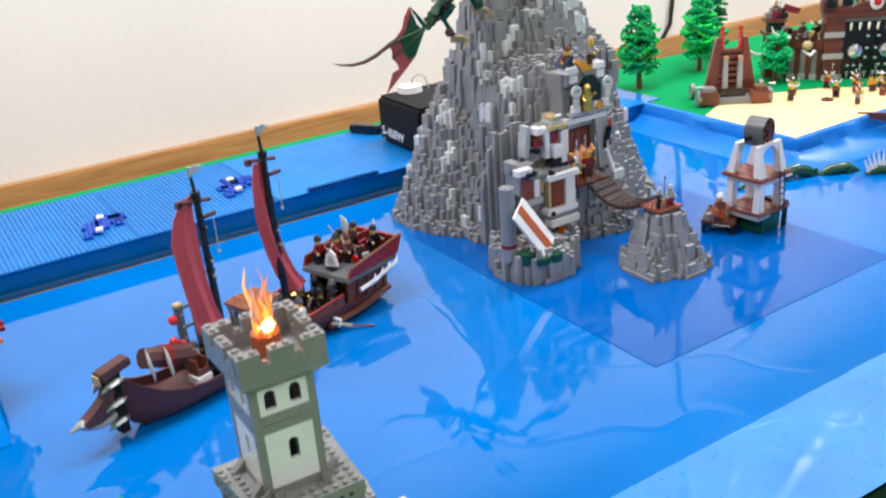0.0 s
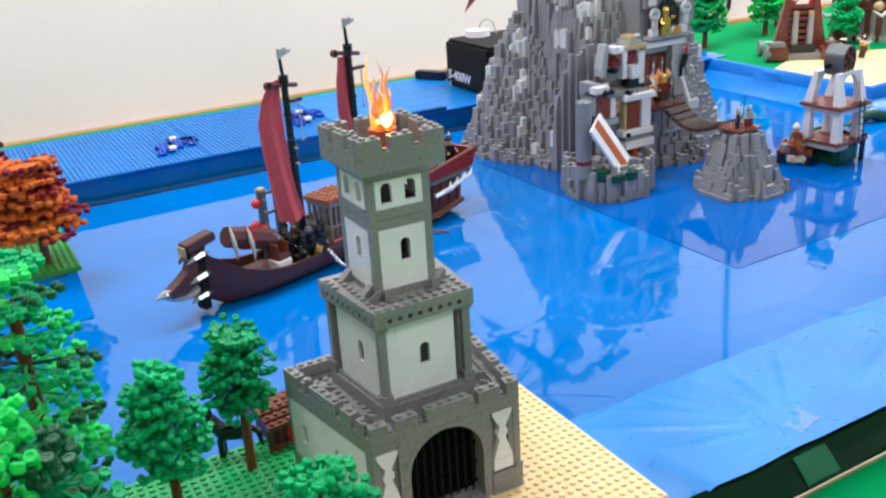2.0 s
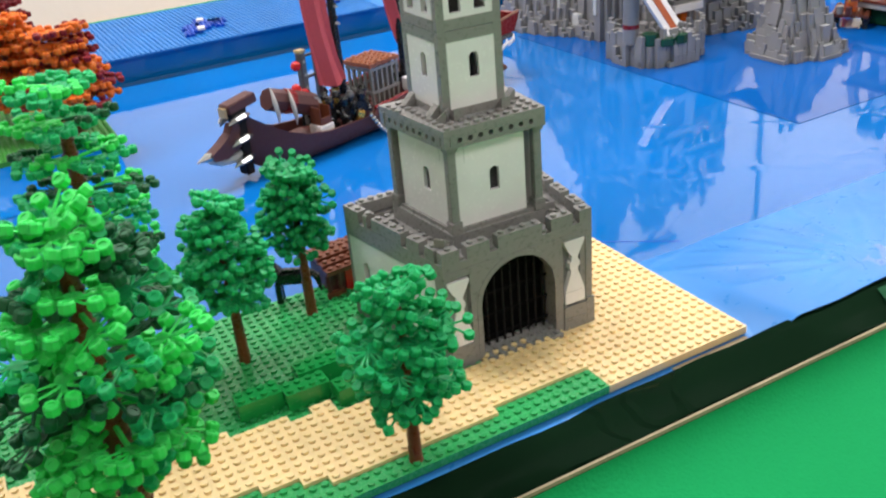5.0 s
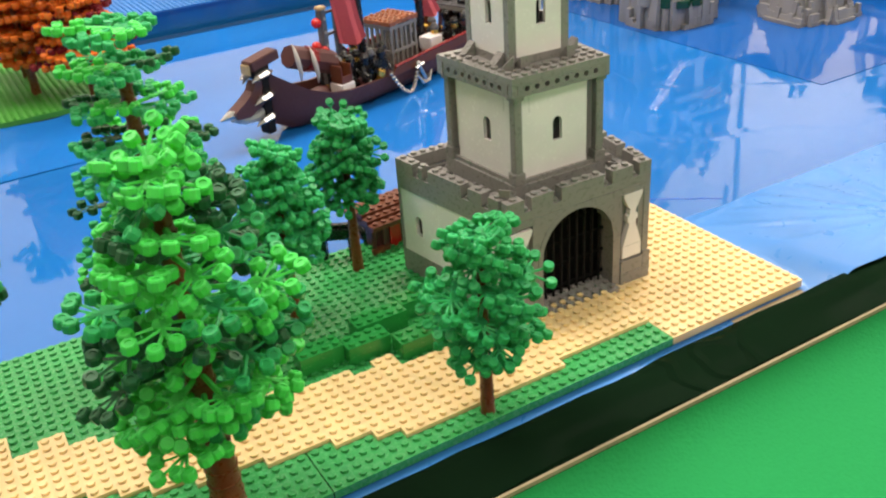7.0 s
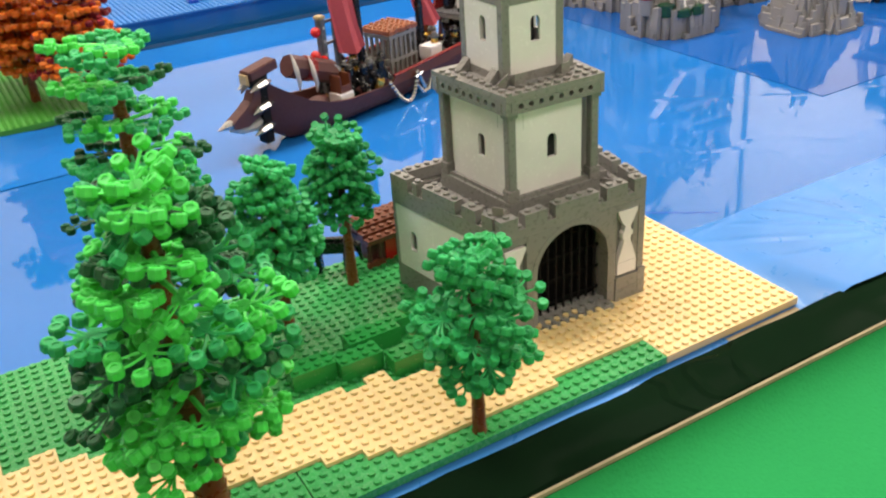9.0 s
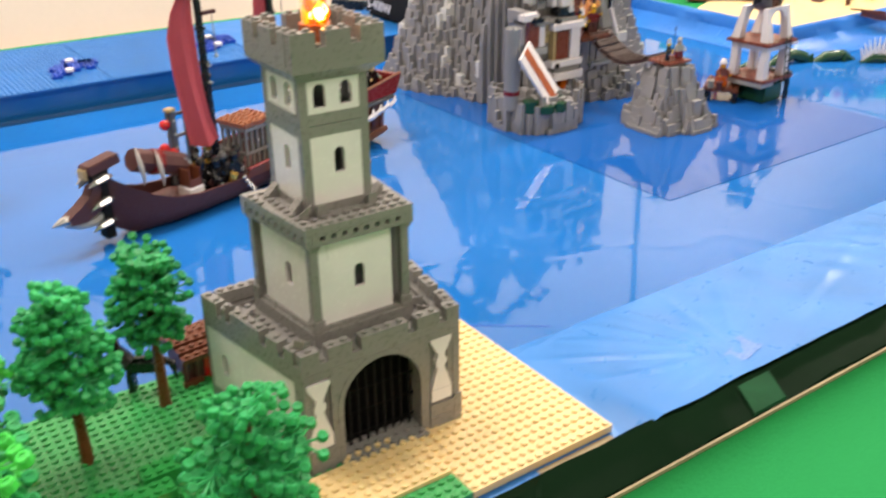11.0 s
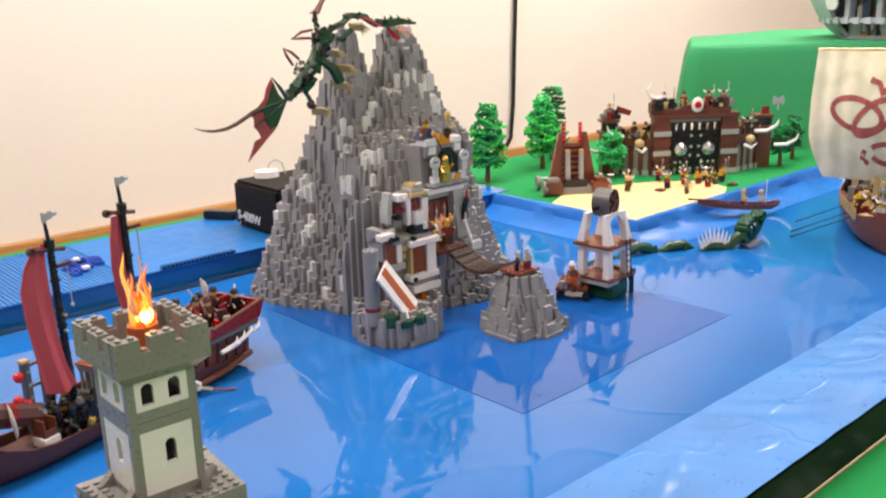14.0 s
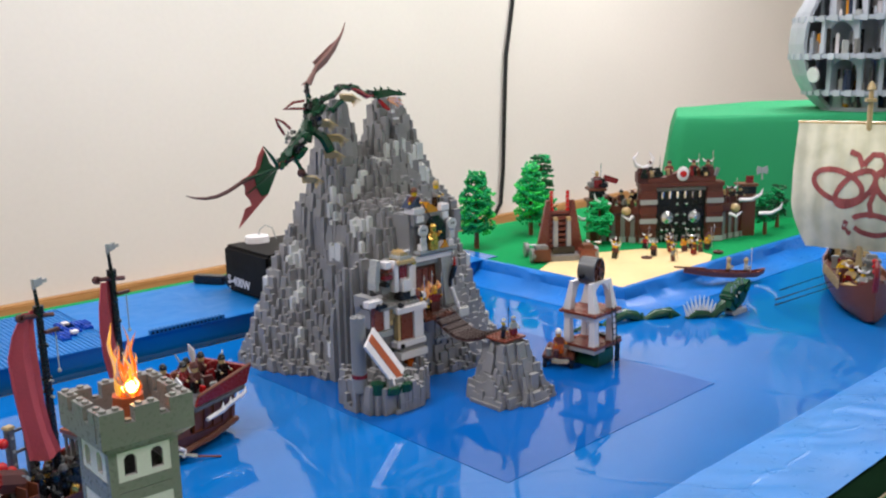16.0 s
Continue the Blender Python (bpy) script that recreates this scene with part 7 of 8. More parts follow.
# raised wing
wing([(6.66, 4.71), (6.85, 4.72), (6.92, 4.86), (7.19, 5.05), (7.38, 5.26), (7.54, 5.53), (7.58, 5.62), (7.42, 5.44), (7.25, 5.33), (6.91, 5.07), (6.99, 5.0), (6.86, 4.88), (6.78, 4.78)], "wing", M_WING_B, "faded brown raised wing")
part("wing_edge", MB().tube([(6.80, -0.02, 4.72), (6.95, -0.03, 4.98), (7.28, -0.03, 5.28), (7.50, -0.02, 5.52), (7.60, -0.01, 5.72)], [0.05, 0.035, 0.028, 0.018, 0.005], 6), M_WING_B, dragon, "brown edge of the raised wing", smooth=True)
plates("joint_plate", [(6.76, 0, 4.30), (6.79, 0, 4.50), (6.78, 0, 4.70)], [0.05, 0.05, 0.05], 6, [M_DGREEN, M_BLACK, M_DGREY], "dark green joint", 0.05)
tail = MB().tube([(6.1, 0, 3.38), (5.8, 0, 3.34), (5.45, 0, 3.24), (5.22, 0, 3.13), (5.02, 0, 3.07), (4.82, 0, 3.06), (4.64, 0, 3.09), (4.50, 0, 3.14)], [0.035, 0.035, 0.034, 0.034, 0.030, 0.024, 0.016, 0.004], 8)
part("tail", tail, M_BROWN, dragon, "dark brown tail", smooth=True)
for pts in ([(6.71, 0, 4.46), (6.50, 0, 4.44), (6.33, 0, 4.35)], [(6.70, 0, 4.33), (6.5, 0, 4.34), (6.30, 0, 4.34)], [(6.42, 0, 4.02), (6.28, 0, 4.14), (6.15, 0, 4.20)], [(6.30, 0, 3.93), (6.20, 0, 4.08), (6.14, 0, 4.21)]):
    part("wing_strut", MB().tube(pts, [0.022, 0.024, 0.010], 6), M_DRED, dragon, "red strut", smooth=True)
plates("hip_plate", [(6.30, -0.02, 3.80), (6.42, -0.02, 4.0)], [0.04, 0.04], 5, [M_DGREEN, M_DGREY], "dark green joint", 0.035)
for x, z in ((7.50, 4.45), (7.0, 4.06), (7.21, 3.80), (7.13, 3.53), (6.67, 3.16)):
    for k in range(4):
        ft = MB().tube([(x - 0.14, -0.10, z + 0.08 - 0.03 * k), (x - 0.02 + 0.02 * k, -0.28 + 0.03 * k, z + 0.07 - 0.03 * k), (x + 0.15 - 0.05 * k, -0.30, z - 0.03 - 0.03 * k)], [0.026, 0.03, 0.008], 6)
        part("claw", ft, M_BONE, dragon, "tan claw", smooth=True)
for pts, w in (([(6.98, 0, 4.30), (7.22, -0.1, 4.30), (7.38, -0.15, 4.44)], 0.04), ([(6.80, 0, 4.0), (6.95, -0.14, 3.85), (7.02, -0.18, 3.70), (7.06, -0.18, 3.62)], 0.09), ([(6.40, 0, 3.56), (6.44, -0.1, 3.50), (6.52, -0.12, 3.34), (6.58, -0.15, 3.22)], 0.035)):
    leg_ob = part("leg", MB().tube(pts, [w * 0.7] + [w] * (len(pts) - 1), 7), M_DGREEN, dragon, "dark green leg")
    plates("leg_plate", pts, [w * 0.7] * len(pts), 5, [M_DGREEN, M_DGREEN, M_BLACK], "dark green leg plate", 0.05, leg_ob)
part("foot_ball", MB().ball((6.51, -0.12, 3.30), 0.075, 0, 10), M_BROWN, dragon, "dark ball joint", smooth=True)


# ---- brown fortress ----
FX, FY, FA = 18.6, 8.0, -38.0
fort = thing("fortress", "reddish brown toy fortress with a black spiked gate", "toy fortress", at(FX, FY, 0.25, FA))
gt = MB().box(-0.66, -0.06, 0.0, 0.66, 0.06, 1.42, c=0.02)
fort_gate = part("gate", gt, M_BLACK, fort, "black gate with a face of silver discs")
for x in (-0.36, 0.36):
    part("gate_disc", MB().cyl(0, 0, 0, 0.17, 0.03, 10, M=loc(x, -0.055, 0.66, 90, 0, 0)).cyl(0, 0, 0.03, 0.17, 0.06, 10, r2=0.05, M=loc(x, -0.055, 0.66, 90, 0, 18)), M_MIRROR, fort_gate, "round mirror-like silver disc")
for x, z in ((-0.10, 1.0), (0.14, 1.0), (-0.1, 0.72), (0.1, 0.72), (-0.12, 0.5), (0.1, 0.48), (-0.5, 0.32), (-0.36, 0.32), (-0.2, 0.32), (0.2, 0.32), (0.36, 0.32), (0.5, 0.32)):
    part("gate_boss", MB().ball((x, -0.07, z), 0.045, 0, 8), M_MIRROR, fort_gate, "small silver boss", smooth=True)
for k in range(6):
    x = -0.5 + 0.2 * k
    part("gate_spike", MB().tube([(x, -0.08, 1.16), (x, -0.1, 1.34)], [0.025, 0.04], 6), M_MIRROR, fort_gate, "silver spike")
    part("gate_foot", MB().cyl(0, 0, 0, 0.045, 0.16, 6, r2=0.006, M=loc(x, -0.08, 0.18, 180, 0, 0)), M_LGREY, fort_gate, "grey spike")
part("gate_header", MB().box(-0.66, -0.09, 1.36, 0.66, 0.0, 1.44, c=0.01), M_DGREY, fort, "grey header bar")
for s in (-1, 1):
    for k in range(8):
        w = 0.22 - 0.02 * (k % 2)
        part("pillar_block", MB().box(s * 0.88 - w, -0.16, 0.19 * k, s * 0.88 + w, 0.2, 0.19 * k + 0.186, c=0.008), M_FORT, fort, "reddish brown block")
    for k in range(3):
        part("stone_course", MB().box(s * 0.88 - 0.23, -0.175, 0.02 + 0.5 * k, s * 0.88 + 0.23, -0.16, 0.15 + 0.5 * k), M_LGREY, fort, "pale grey stone course")
    wm, wl = wall_frame((s * 1.1, 0.0) if s > 0 else (-2.02, 0.45), (2.0, 0.55) if s > 0 else (-1.1, 0.0), 0, 1)
    wg = MB()
    for k in range(5):
        wg.box(0.0, 0.01 * (k % 2), 0.19 * k, wl, 0.22, 0.19 * k + 0.186, 0, wm)
    part("wing_wall", wg, M_FORT, fort, "reddish brown side wall")
    for k in range(4):
        part("wall_rib", MB().box(0.06 + wl * k / 4, -0.03, 0.0, 0.17 + wl * k / 4, 0.02, 0.75, 0, wm), M_DGREY, fort, "grey upright rib")
        part("rib_foot", MB().box(0.03 + wl * k / 4, -0.06, 0.0, 0.20 + wl * k / 4, 0.02, 0.14, 0, wm), M_LGREY, fort, "pale grey foot")
    part("wall_cap", MB().box(0.0, -0.03, 0.70, wl, 0.0, 0.76, 0, wm), M_BROWN, fort, "dark brown ledge")
    cr = MB()
    crenels(cr, wl, 0.95, 0.16, 0, wm, 1, 1, 0.16)
    part("battlement", cr, M_BROWN, fort, "dark brown battlement")
    tx = 2.02 if s > 0 else 2.08
    tw = MB().box(s * tx - 0.20, 0.4, 0.0, s * tx + 0.20, 0.84, 1.02, c=0.02).box(s * tx - 0.25, 0.36, 1.02, s * tx + 0.25, 0.90, 1.10).box(s * tx - 0.15, 0.45, 1.10, s * tx + 0.15, 0.80, 1.34).box(s * tx - 0.24, 0.38, 1.34, s * tx + 0.24, 0.88, 1.40)
    part("corner_tower", tw, M_RBROWN, fort, "reddish brown corner tower")
    part("tower_shade", MB().box(s * tx - 0.21, 0.44, 1.13, s * tx + 0.21, 0.448, 1.33), M_BLACK, fort)
    for q, (z, r) in enumerate(((0.62, 0.5), (1.0, 0.45))):
        x0 = s * (tx + 0.25 - 0.55 * q)
        tk = MB().tube([(x0, 0.3, z), (x0 + s * 0.25, 0.1, z + 0.03), (x0 + s * 0.45, 0.0, z + 0.18), (x0 + s * 0.50, 0.0, z + 0.34)], [0.055, 0.05, 0.035, 0.006], 8)
        part("tusk", tk, M_WHITE, fort, "white curved tusk", smooth=True)
    part("skull_boss", MB().ball((s * 1.45, -0.1, 0.86), 0.13, 0, 10, sz=0.9), M_BONE, fort, "pale bone boss", smooth=True)
    part("rib_tusk", MB().tube([(s * 1.3, -0.12, 0.72), (s * 1.42, -0.28, 0.66), (s * 1.6, -0.2, 0.78)], [0.05, 0.04, 0.01], 8), M_WHITE, fort, smooth=True)
    part("red_banner", MB().box(s * tx - 0.1, 0.40, 1.42, s * tx + 0.1, 0.44, 1.62), M_DRED, fort, "dark red banner")
lint = MB().box(-1.12, -0.18, 1.46, 1.12, 0.24, 1.58, c=0.015).box(-0.9, -0.12, 1.58, 0.9, 0.2, 1.70, c=0.015).prism([(-0.5, 1.70), (0.5, 1.70), (0.0, 1.86)], -0.1, 0.16)
part("lintel", lint, M_FORT, fort, "stepped brown gable")
part("emblem", MB().ball((0, -0.16, 1.80), 0.16, 0, 14, sy=0.25, sz=1.2), M_WHITE, fort, "white oval shield", smooth=True)
part("emblem_mark", MB().ball((0, -0.20, 1.80), 0.09, 0, 10, sy=0.2), M_RED, fort, "red mark", smooth=True)
for x, h in ((-0.55, 0.55), (0.48, 0.6), (0.85, 0.35)):
    part("spire", MB().cyl(x, 0.05, 1.70, 0.025, h, 6, r2=0.008), M_SILVER, fort, "thin silver spike")
for x in (-1.0, 0.75):
    part("block_house", MB().box(x - 0.16, -0.08, 1.58, x + 0.16, 0.22, 1.86, c=0.015).box(x - 0.1, -0.04, 1.86, x + 0.1, 0.18, 1.96), M_BROWN, fort, "dark brown top block")
hn = MB()
for s in (-1, 1):
    hn.tube([(-0.98, 0.05, 1.95), (-0.98 + s * 0.18, 0.05, 2.02), (-0.98 + s * 0.26, 0.05, 2.2), (-0.98 + s * 0.14, 0.05, 2.38)], [0.05, 0.06, 0.045, 0.008], 8)
part("horns", hn, M_WHITE, fort, "pair of white horns", smooth=True)
axe = MB().tube([(2.05, 0.6, 1.4), (2.05, 0.6, 1.9)], 0.035, 6)
for s in (-1, 1):
    axe.prism([(2.05, 1.72), (2.05 + s * 0.22, 1.62), (2.05 + s * 0.26, 1.82), (2.05 + s * 0.20, 2.0), (2.05, 1.9)] if s > 0 else [(2.05, 1.9), (2.05 - 0.20, 2.0), (2.05 - 0.26, 1.82), (2.05 - 0.22, 1.62), (2.05, 1.72)], 0.58, 0.62)
part("double_axe", axe, M_LGREY, fort, "pale grey double axe", at(1.15, 0.2, 0.62) @ Matrix.Scale(0.62, 4))
rnd = random.Random(9)
# loose bricks, bones and gear along the wall tops
for k in range(54):
    if k < 22:
        u, v, z = rnd.uniform(-1.95, -1.1), 0.0, rnd.uniform(0.95, 1.12)
        v = 0.45 * (-(u + 1.1)) / 1.2 + rnd.uniform(-0.02, 0.2)
    elif k < 36:
        u = rnd.uniform(1.1, 2.0)
        v, z = 0.55 * (u - 1.1) / 0.9 + rnd.uniform(-0.02, 0.2), rnd.uniform(0.95, 1.12)
    else:
        u, v, z = rnd.uniform(-0.95, 0.95), rnd.uniform(-0.1, 0.18), 1.72
    w, h = rnd.uniform(0.03, 0.08), rnd.uniform(0.06, 0.24)
    part("gear", MB().box(-w, -0.04, 0, w, 0.04, h, 0, loc(u, v, z, rnd.uniform(-10, 10), rnd.uniform(-18, 18), rnd.uniform(0, 90)), c=0.008), rnd.choice([M_BLACK, M_BROWN, M_DRED, M_FORT, M_DGREY, M_BONE, M_RBROWN]), fort)
for u, v, z, sx in ((-1.0, -0.05, 1.70, 0.10), (-0.62, 0.0, 1.72, 0.12), (0.62, 0.0, 1.72, 0.12), (-2.1, 0.6, 1.42, 0.2), (-1.95, 0.5, 1.42, 0.14)):
    part("stone_top", MB().box(u - sx, v - 0.1, z, u + sx, v + 0.12, z + 0.14, c=0.02).box(u - sx * 0.5, v - 0.06, z + 0.14, u + sx * 0.5, v + 0.08, z + 0.24), (M_BLACK, M_DGREY)[u < -2], fort, "dark brick top")
part("dark_flag", MB().prism([(-1.95, 1.60), (-1.56, 1.50), (-1.50, 1.62), (-1.88, 1.76)], 0.5, 0.52), M_DRED, fort, "dark red flag")
a = radians(FA)
for u, v, z in ((-1.5, 0.25, 0.95), (-1.25, 0.1, 0.95), (1.5, 0.3, 0.95), (-0.3, 0.05, 1.70), (0.35, 0.05, 1.70), (-0.8, 0.05, 1.70), (0.75, 0.1, 1.70), (-2.05, 0.65, 1.40), (1.75, 0.35, 0.95)):
    figure(FX + u * math.cos(a) - v * math.sin(a), FY + u * math.sin(a) + v * math.cos(a), 0.25 + z, FA + rnd.uniform(-40, 40), rnd.choice([M_BROWN, M_BLACK, M_DRED]), M_BROWN, rnd.choice([M_BLACK, M_BROWN, M_BONE]), "fortress guards", "brown toy guard on the fortress wall", M_BONE, spear=rnd.choice([M_SILVER, None]), horns=rnd.random() < 0.5)
for k, (x, y) in enumerate(((16.2, 8.2), (16.55, 7.35), (17.1, 8.0), (17.0, 7.1), (17.6, 7.6), (17.35, 6.75), (17.9, 7.2), (16.4, 6.7), (18.1, 6.85), (15.7, 7.9), (17.2, 7.3), (18.4, 7.0), (17.5, 7.1), (17.75, 6.8))):
    m4 = at(x, y, 0.285 if x < 17.6 else 0.27, rnd.uniform(-80, 20), rnd.uniform(-14, 6), rnd.uniform(-10, 10)) @ Matrix.Scale(0.86, 4)
    figure(0, 0, 0, 0, rnd.choice([M_BONE, M_DRED, M_BROWN, M_DGREY, M_RBROWN, M_AMBER]), rnd.choice([M_BROWN, M_BLACK, M_DRED]), rnd.choice([M_SILVER, M_BROWN, M_BROWN]), "beach warriors", "toy warrior with a horned helmet on the beach", spear=rnd.choice([M_SILVER, None, M_BROWN]), arms=rnd.random() < 0.6, m=m4, horns=rnd.random() < 0.7)
for x, y, r in ((16.25, 7.35, 30), (17.95, 6.45, 80)):
    single("fallen_shield", MB().cyl(0, 0, 0, 0.13, 0.03, 12).ball((0, 0, 0.03), 0.04, 0, 8), M_BROWN, "dark brown round shield lying on the beach", "shield", at(x, y, 0.278, r))

# ---- siege tower ----
sg = thing("siege_tower", "reddish brown toy siege tower on dark wheels", "siege tower", at(14.95, 8.95, 0.25, -35))
part("base", MB().box(-0.6, -0.45, 0.0, 0.6, 0.45, 0.16, c=0.02), M_DGREY, sg, "dark grey base")
for s in (-1, 1):
    side_wall = MB().prism([(s * 0.42 - 0.17, 0.16), (s * 0.42 + 0.17, 0.16), (s * 0.34 + 0.10, 0.9), (s * 0.30 + 0.04, 1.42), (s * 0.30 - 0.04, 1.42), (s * 0.34 - 0.10, 0.9)], 0.02, 0.16)
    part("side_wall", side_wall, M_BRICKR, sg, "reddish brown tapering side")
    part("grey_upright", MB().prism([(s * 0.16 - 0.055, 0.16), (s * 0.16 + 0.055, 0.16), (s * 0.16 + 0.04, 0.95), (s * 0.16 - 0.04, 0.95)], -0.2, -0.06), M_LGREY, sg, "grey inner upright")
    part("tan_bracket", MB().box(s * 0.16 - 0.05, -0.2, 0.95, s * 0.16 + 0.05, -0.08, 1.04, c=0.01), M_BONE, sg, "tan bracket")
part("back_panel", MB().box(-0.3, 0.10, 0.16, 0.3, 0.15, 1.16, c=0.01), M_BROWN, sg, "dark brown back panel")
for k in range(7):
    part("step", MB().box(-0.27, -0.12 + 0.03 * k, 0.3 + 0.13 * k, 0.27, 0.0 + 0.03 * k, 0.37 + 0.13 * k), M_BRICKR, sg, "reddish brown step")
part("dark_gate", MB().box(-0.28, -0.30, 0.16, 0.28, -0.22, 0.34, c=0.01), M_BLACK, sg, "black front grille")
for x in (-0.2, 0.2):
    tip = MB()
    for k in range(5):
        tip.cyl(x, 0.12, 1.16 + 0.10 * k, 0.062 - 0.004 * k, 0.085, 8, r2=0.045)
    part("finial", tip, M_RED, sg, "red ringed finial")
for x0, y0, x1, z1, mt in ((-0.78, -0.52, -0.36, 0.34, M_RBROWN), (-0.74, -0.50, -0.42, 0.42, M_DGREY), (0.36, -0.52, 0.78, 0.30, M_BRICKR), (0.44, -0.48, 0.70, 0.40, M_RBROWN)):
    part("side_block", MB().box(x0, y0, 0.04, x1, y0 + 0.3, z1, c=0.015), mt, sg, "brown block")
for x in (-0.82, 0.72):
    for y in (-0.35, 0.35):
        part("wheel", MB().cyl(0, 0, 0, 0.18, 0.09, 14, M=loc(x, y, 0.18, 0, 90, 0), hollow=0.06), M_DGREY, sg, "dark grey wheel", smooth=True)
for x in (-0.7, 0.9):
    part("prong", MB().tube([(x, -0.3, 0.42), (x - 0.18, -0.45, 0.46)], [0.03, 0.012], 6), M_WHITE, sg, "white prong")
bt = thing("bare_tree", "black leafless toy tree behind the siege tower", "toy tree", at(16.0, 10.2, 0.25))
bm2 = MB().tube([(0, 0, 0), (0.03, 0, 0.4), (-0.06, 0, 0.8), (0.05, 0, 1.1)], [0.1, 0.08, 0.05, 0.01], 6)
for k in range(5):
    an = 1.3 * k
    bm2.tube([(0, 0, 0.35 + 0.13 * k), (0.2 * math.cos(an), 0.2 * math.sin(an), 0.55 + 0.13 * k)], [0.04, 0.01], 5)
part("trunk", bm2, M_BLACK, bt, "black branching trunk", smooth=True)

# ---- sea serpent and boat ----
sea = thing("sea_serpent", "dark green toy sea serpent with a white fin in the sea", "sea serpent", at(0, 0, -0.115))
for path, rad in (([(11.35, 5.55, 0.02), (11.8, 5.5, 0.10), (12.1, 5.45, 0.0)], 0.05), ([(12.1, 5.42, -0.04), (12.35, 5.36, 0.10), (12.6, 5.3, 0.16), (12.85, 5.22, 0.08), (13.0, 5.15, -0.06)], 0.11), ([(13.0, 5.12, -0.05), (13.2, 5.0, 0.08), (13.5, 4.86, 0.10), (13.75, 4.76, -0.05)], 0.10)):
    part("coil", MB().tube(path, [rad * 0.6] + [rad] * (len(path) - 2) + [rad * 0.5], 10), M_DGREEN, sea, "dark green coil", smooth=True)
part("neck", MB().tube([(14.05, 4.28, -0.05), (14.20, 4.20, 0.10), (14.34, 4.13, 0.22), (14.48, 4.08, 0.32)], [0.08, 0.10, 0.12, 0.13], 8), M_DGREEN, sea, "dark green neck", smooth=True)
sh = part("head", MB().prism([(14.26, 0.20), (14.35, 0.50), (14.58, 0.62), (14.80, 0.60), (14.96, 0.67), (15.02, 0.56), (14.90, 0.40), (14.80, 0.26), (14.62, 0.16), (14.38, 0.10)], 3.93, 4.20), M_DGREEN, sea, "dark green open-jawed head")
for x, z, w, h in ((14.40, 0.34, 0.09, 0.12), (14.62, 0.42, 0.11, 0.10), (14.84, 0.50, 0.09, 0.08), (14.52, 0.22, 0.10, 0.05)):
    part("scale_plate", MB().box(-w, -0.17, -h, w, 0.16, h, 0, loc(x, 4.07, z, 0, -28, 0), c=0.03), M_DGREEN, sh)
for x, z in ((14.42, 0.50), (14.54, 0.55)):
    part("eye", MB().ball((x, 3.92, z - 0.08), 0.035, 0, 8), M_SILVER, sh, "silver eye", smooth=True)
part("jaw", MB().prism([(14.34, 0.08), (14.58, 0.10), (14.92, 0.06), (14.96, -0.02), (14.80, -0.06), (14.45, 0.0)], 3.95, 4.15), M_LGREY, sh, "pale lower jaw")
part("mouth", MB().box(14.46, 3.97, 0.10, 14.80, 4.13, 0.145, c=0.015), M_DRED, sh, "red mouth")
for k in range(5):
    part("tooth", MB().cyl(14.54 + 0.09 * k, 3.965, 0.07, 0.018, 0.07, 6, r2=0.003), M_WHITE, sh, "white tooth")
for k in range(4):
    part("head_spike", MB().tube([(14.36 + 0.13 * k, 3.98, 0.50 + 0.04 * k), (14.29 + 0.13 * k, 3.96, 0.64 + 0.03 * k)], [0.03, 0.006], 5), M_LGREY, sh, "pale grey spike")
part("fin_base", MB().tube([(13.62, 4.55, -0.02), (13.80, 4.44, 0.08), (14.0, 4.32, 0.06), (14.15, 4.24, -0.04)], [0.05, 0.10, 0.10, 0.05], 8), M_DGREEN, sea, "dark green back", smooth=True)
for k in range(9):
    an = radians(150 - 13 * k)
    p = Vector((13.66 + 0.055 * k, 4.52 - 0.034 * k, 0.04 + 0.07 * math.sin(math.pi * k / 8)))
    h = 0.24 + 0.12 * math.sin(math.pi * k / 8)
    part("fin_spine", MB().tube([p, p + Vector((0.4 * h * math.cos(an), -0.25 * h * math.cos(an), h))], [0.045, 0.008], 5), M_WHITE, sea, "white fin spine")
for k, (x, y, z) in enumerate(((12.95, 5.12, 0.0), (13.25, 4.95, 0.02), (13.45, 4.78, 0.0), (12.6, 5.3, 0.02))):
    part("back_stud", MB().cyl(x, y, z, 0.05, 0.14, 8, r2=0.03), (M_DGREEN, M_LGREY)[k % 2], sea)
boat = thing("rowing_boat", "long flat reddish brown toy boat with two rowers", "toy boat", at(16.5, 5.45, 0.07, -24.5, 0, 7.4))
bsec = ((-1.05, 0.02, 0.20, 0.14), (-0.7, 0.10, 0.17, 0.05), (-0.3, 0.15, 0.15, 0.02), (0.3, 0.16, 0.15, 0.02), (0.85, 0.12, 0.18, 0.04), (1.1, 0.03, 0.26, 0.16))
part("hull", hull_mesh(bsec, 0.025), M_BRICKR, boat, "reddish brown hull", smooth=True)
part("plank", MB().box(-1.30, -0.03, 0.175, -0.5, 0.03, 0.205), M_RBROWN, boat, "brown plank along the bow")
for u in (-0.2, 0.25, 0.6):
    part("thwart", MB().box(u - 0.04, -0.14, 0.10, u + 0.04, 0.14, 0.125), M_RBROWN, boat)
ba = radians(-24.5)
for u, t1 in ((0.15, M_BONE), (0.62, M_LGREY)):
    figure(16.5 + u * math.cos(ba), 5.45 + u * math.sin(ba), 0.12 - 0.13 * u, 20, t1, M_BROWN, M_BONE, "rowers", "tan toy rower sitting in the boat", M_BONE, spear=M_WHITE if u > 0.5 else None)

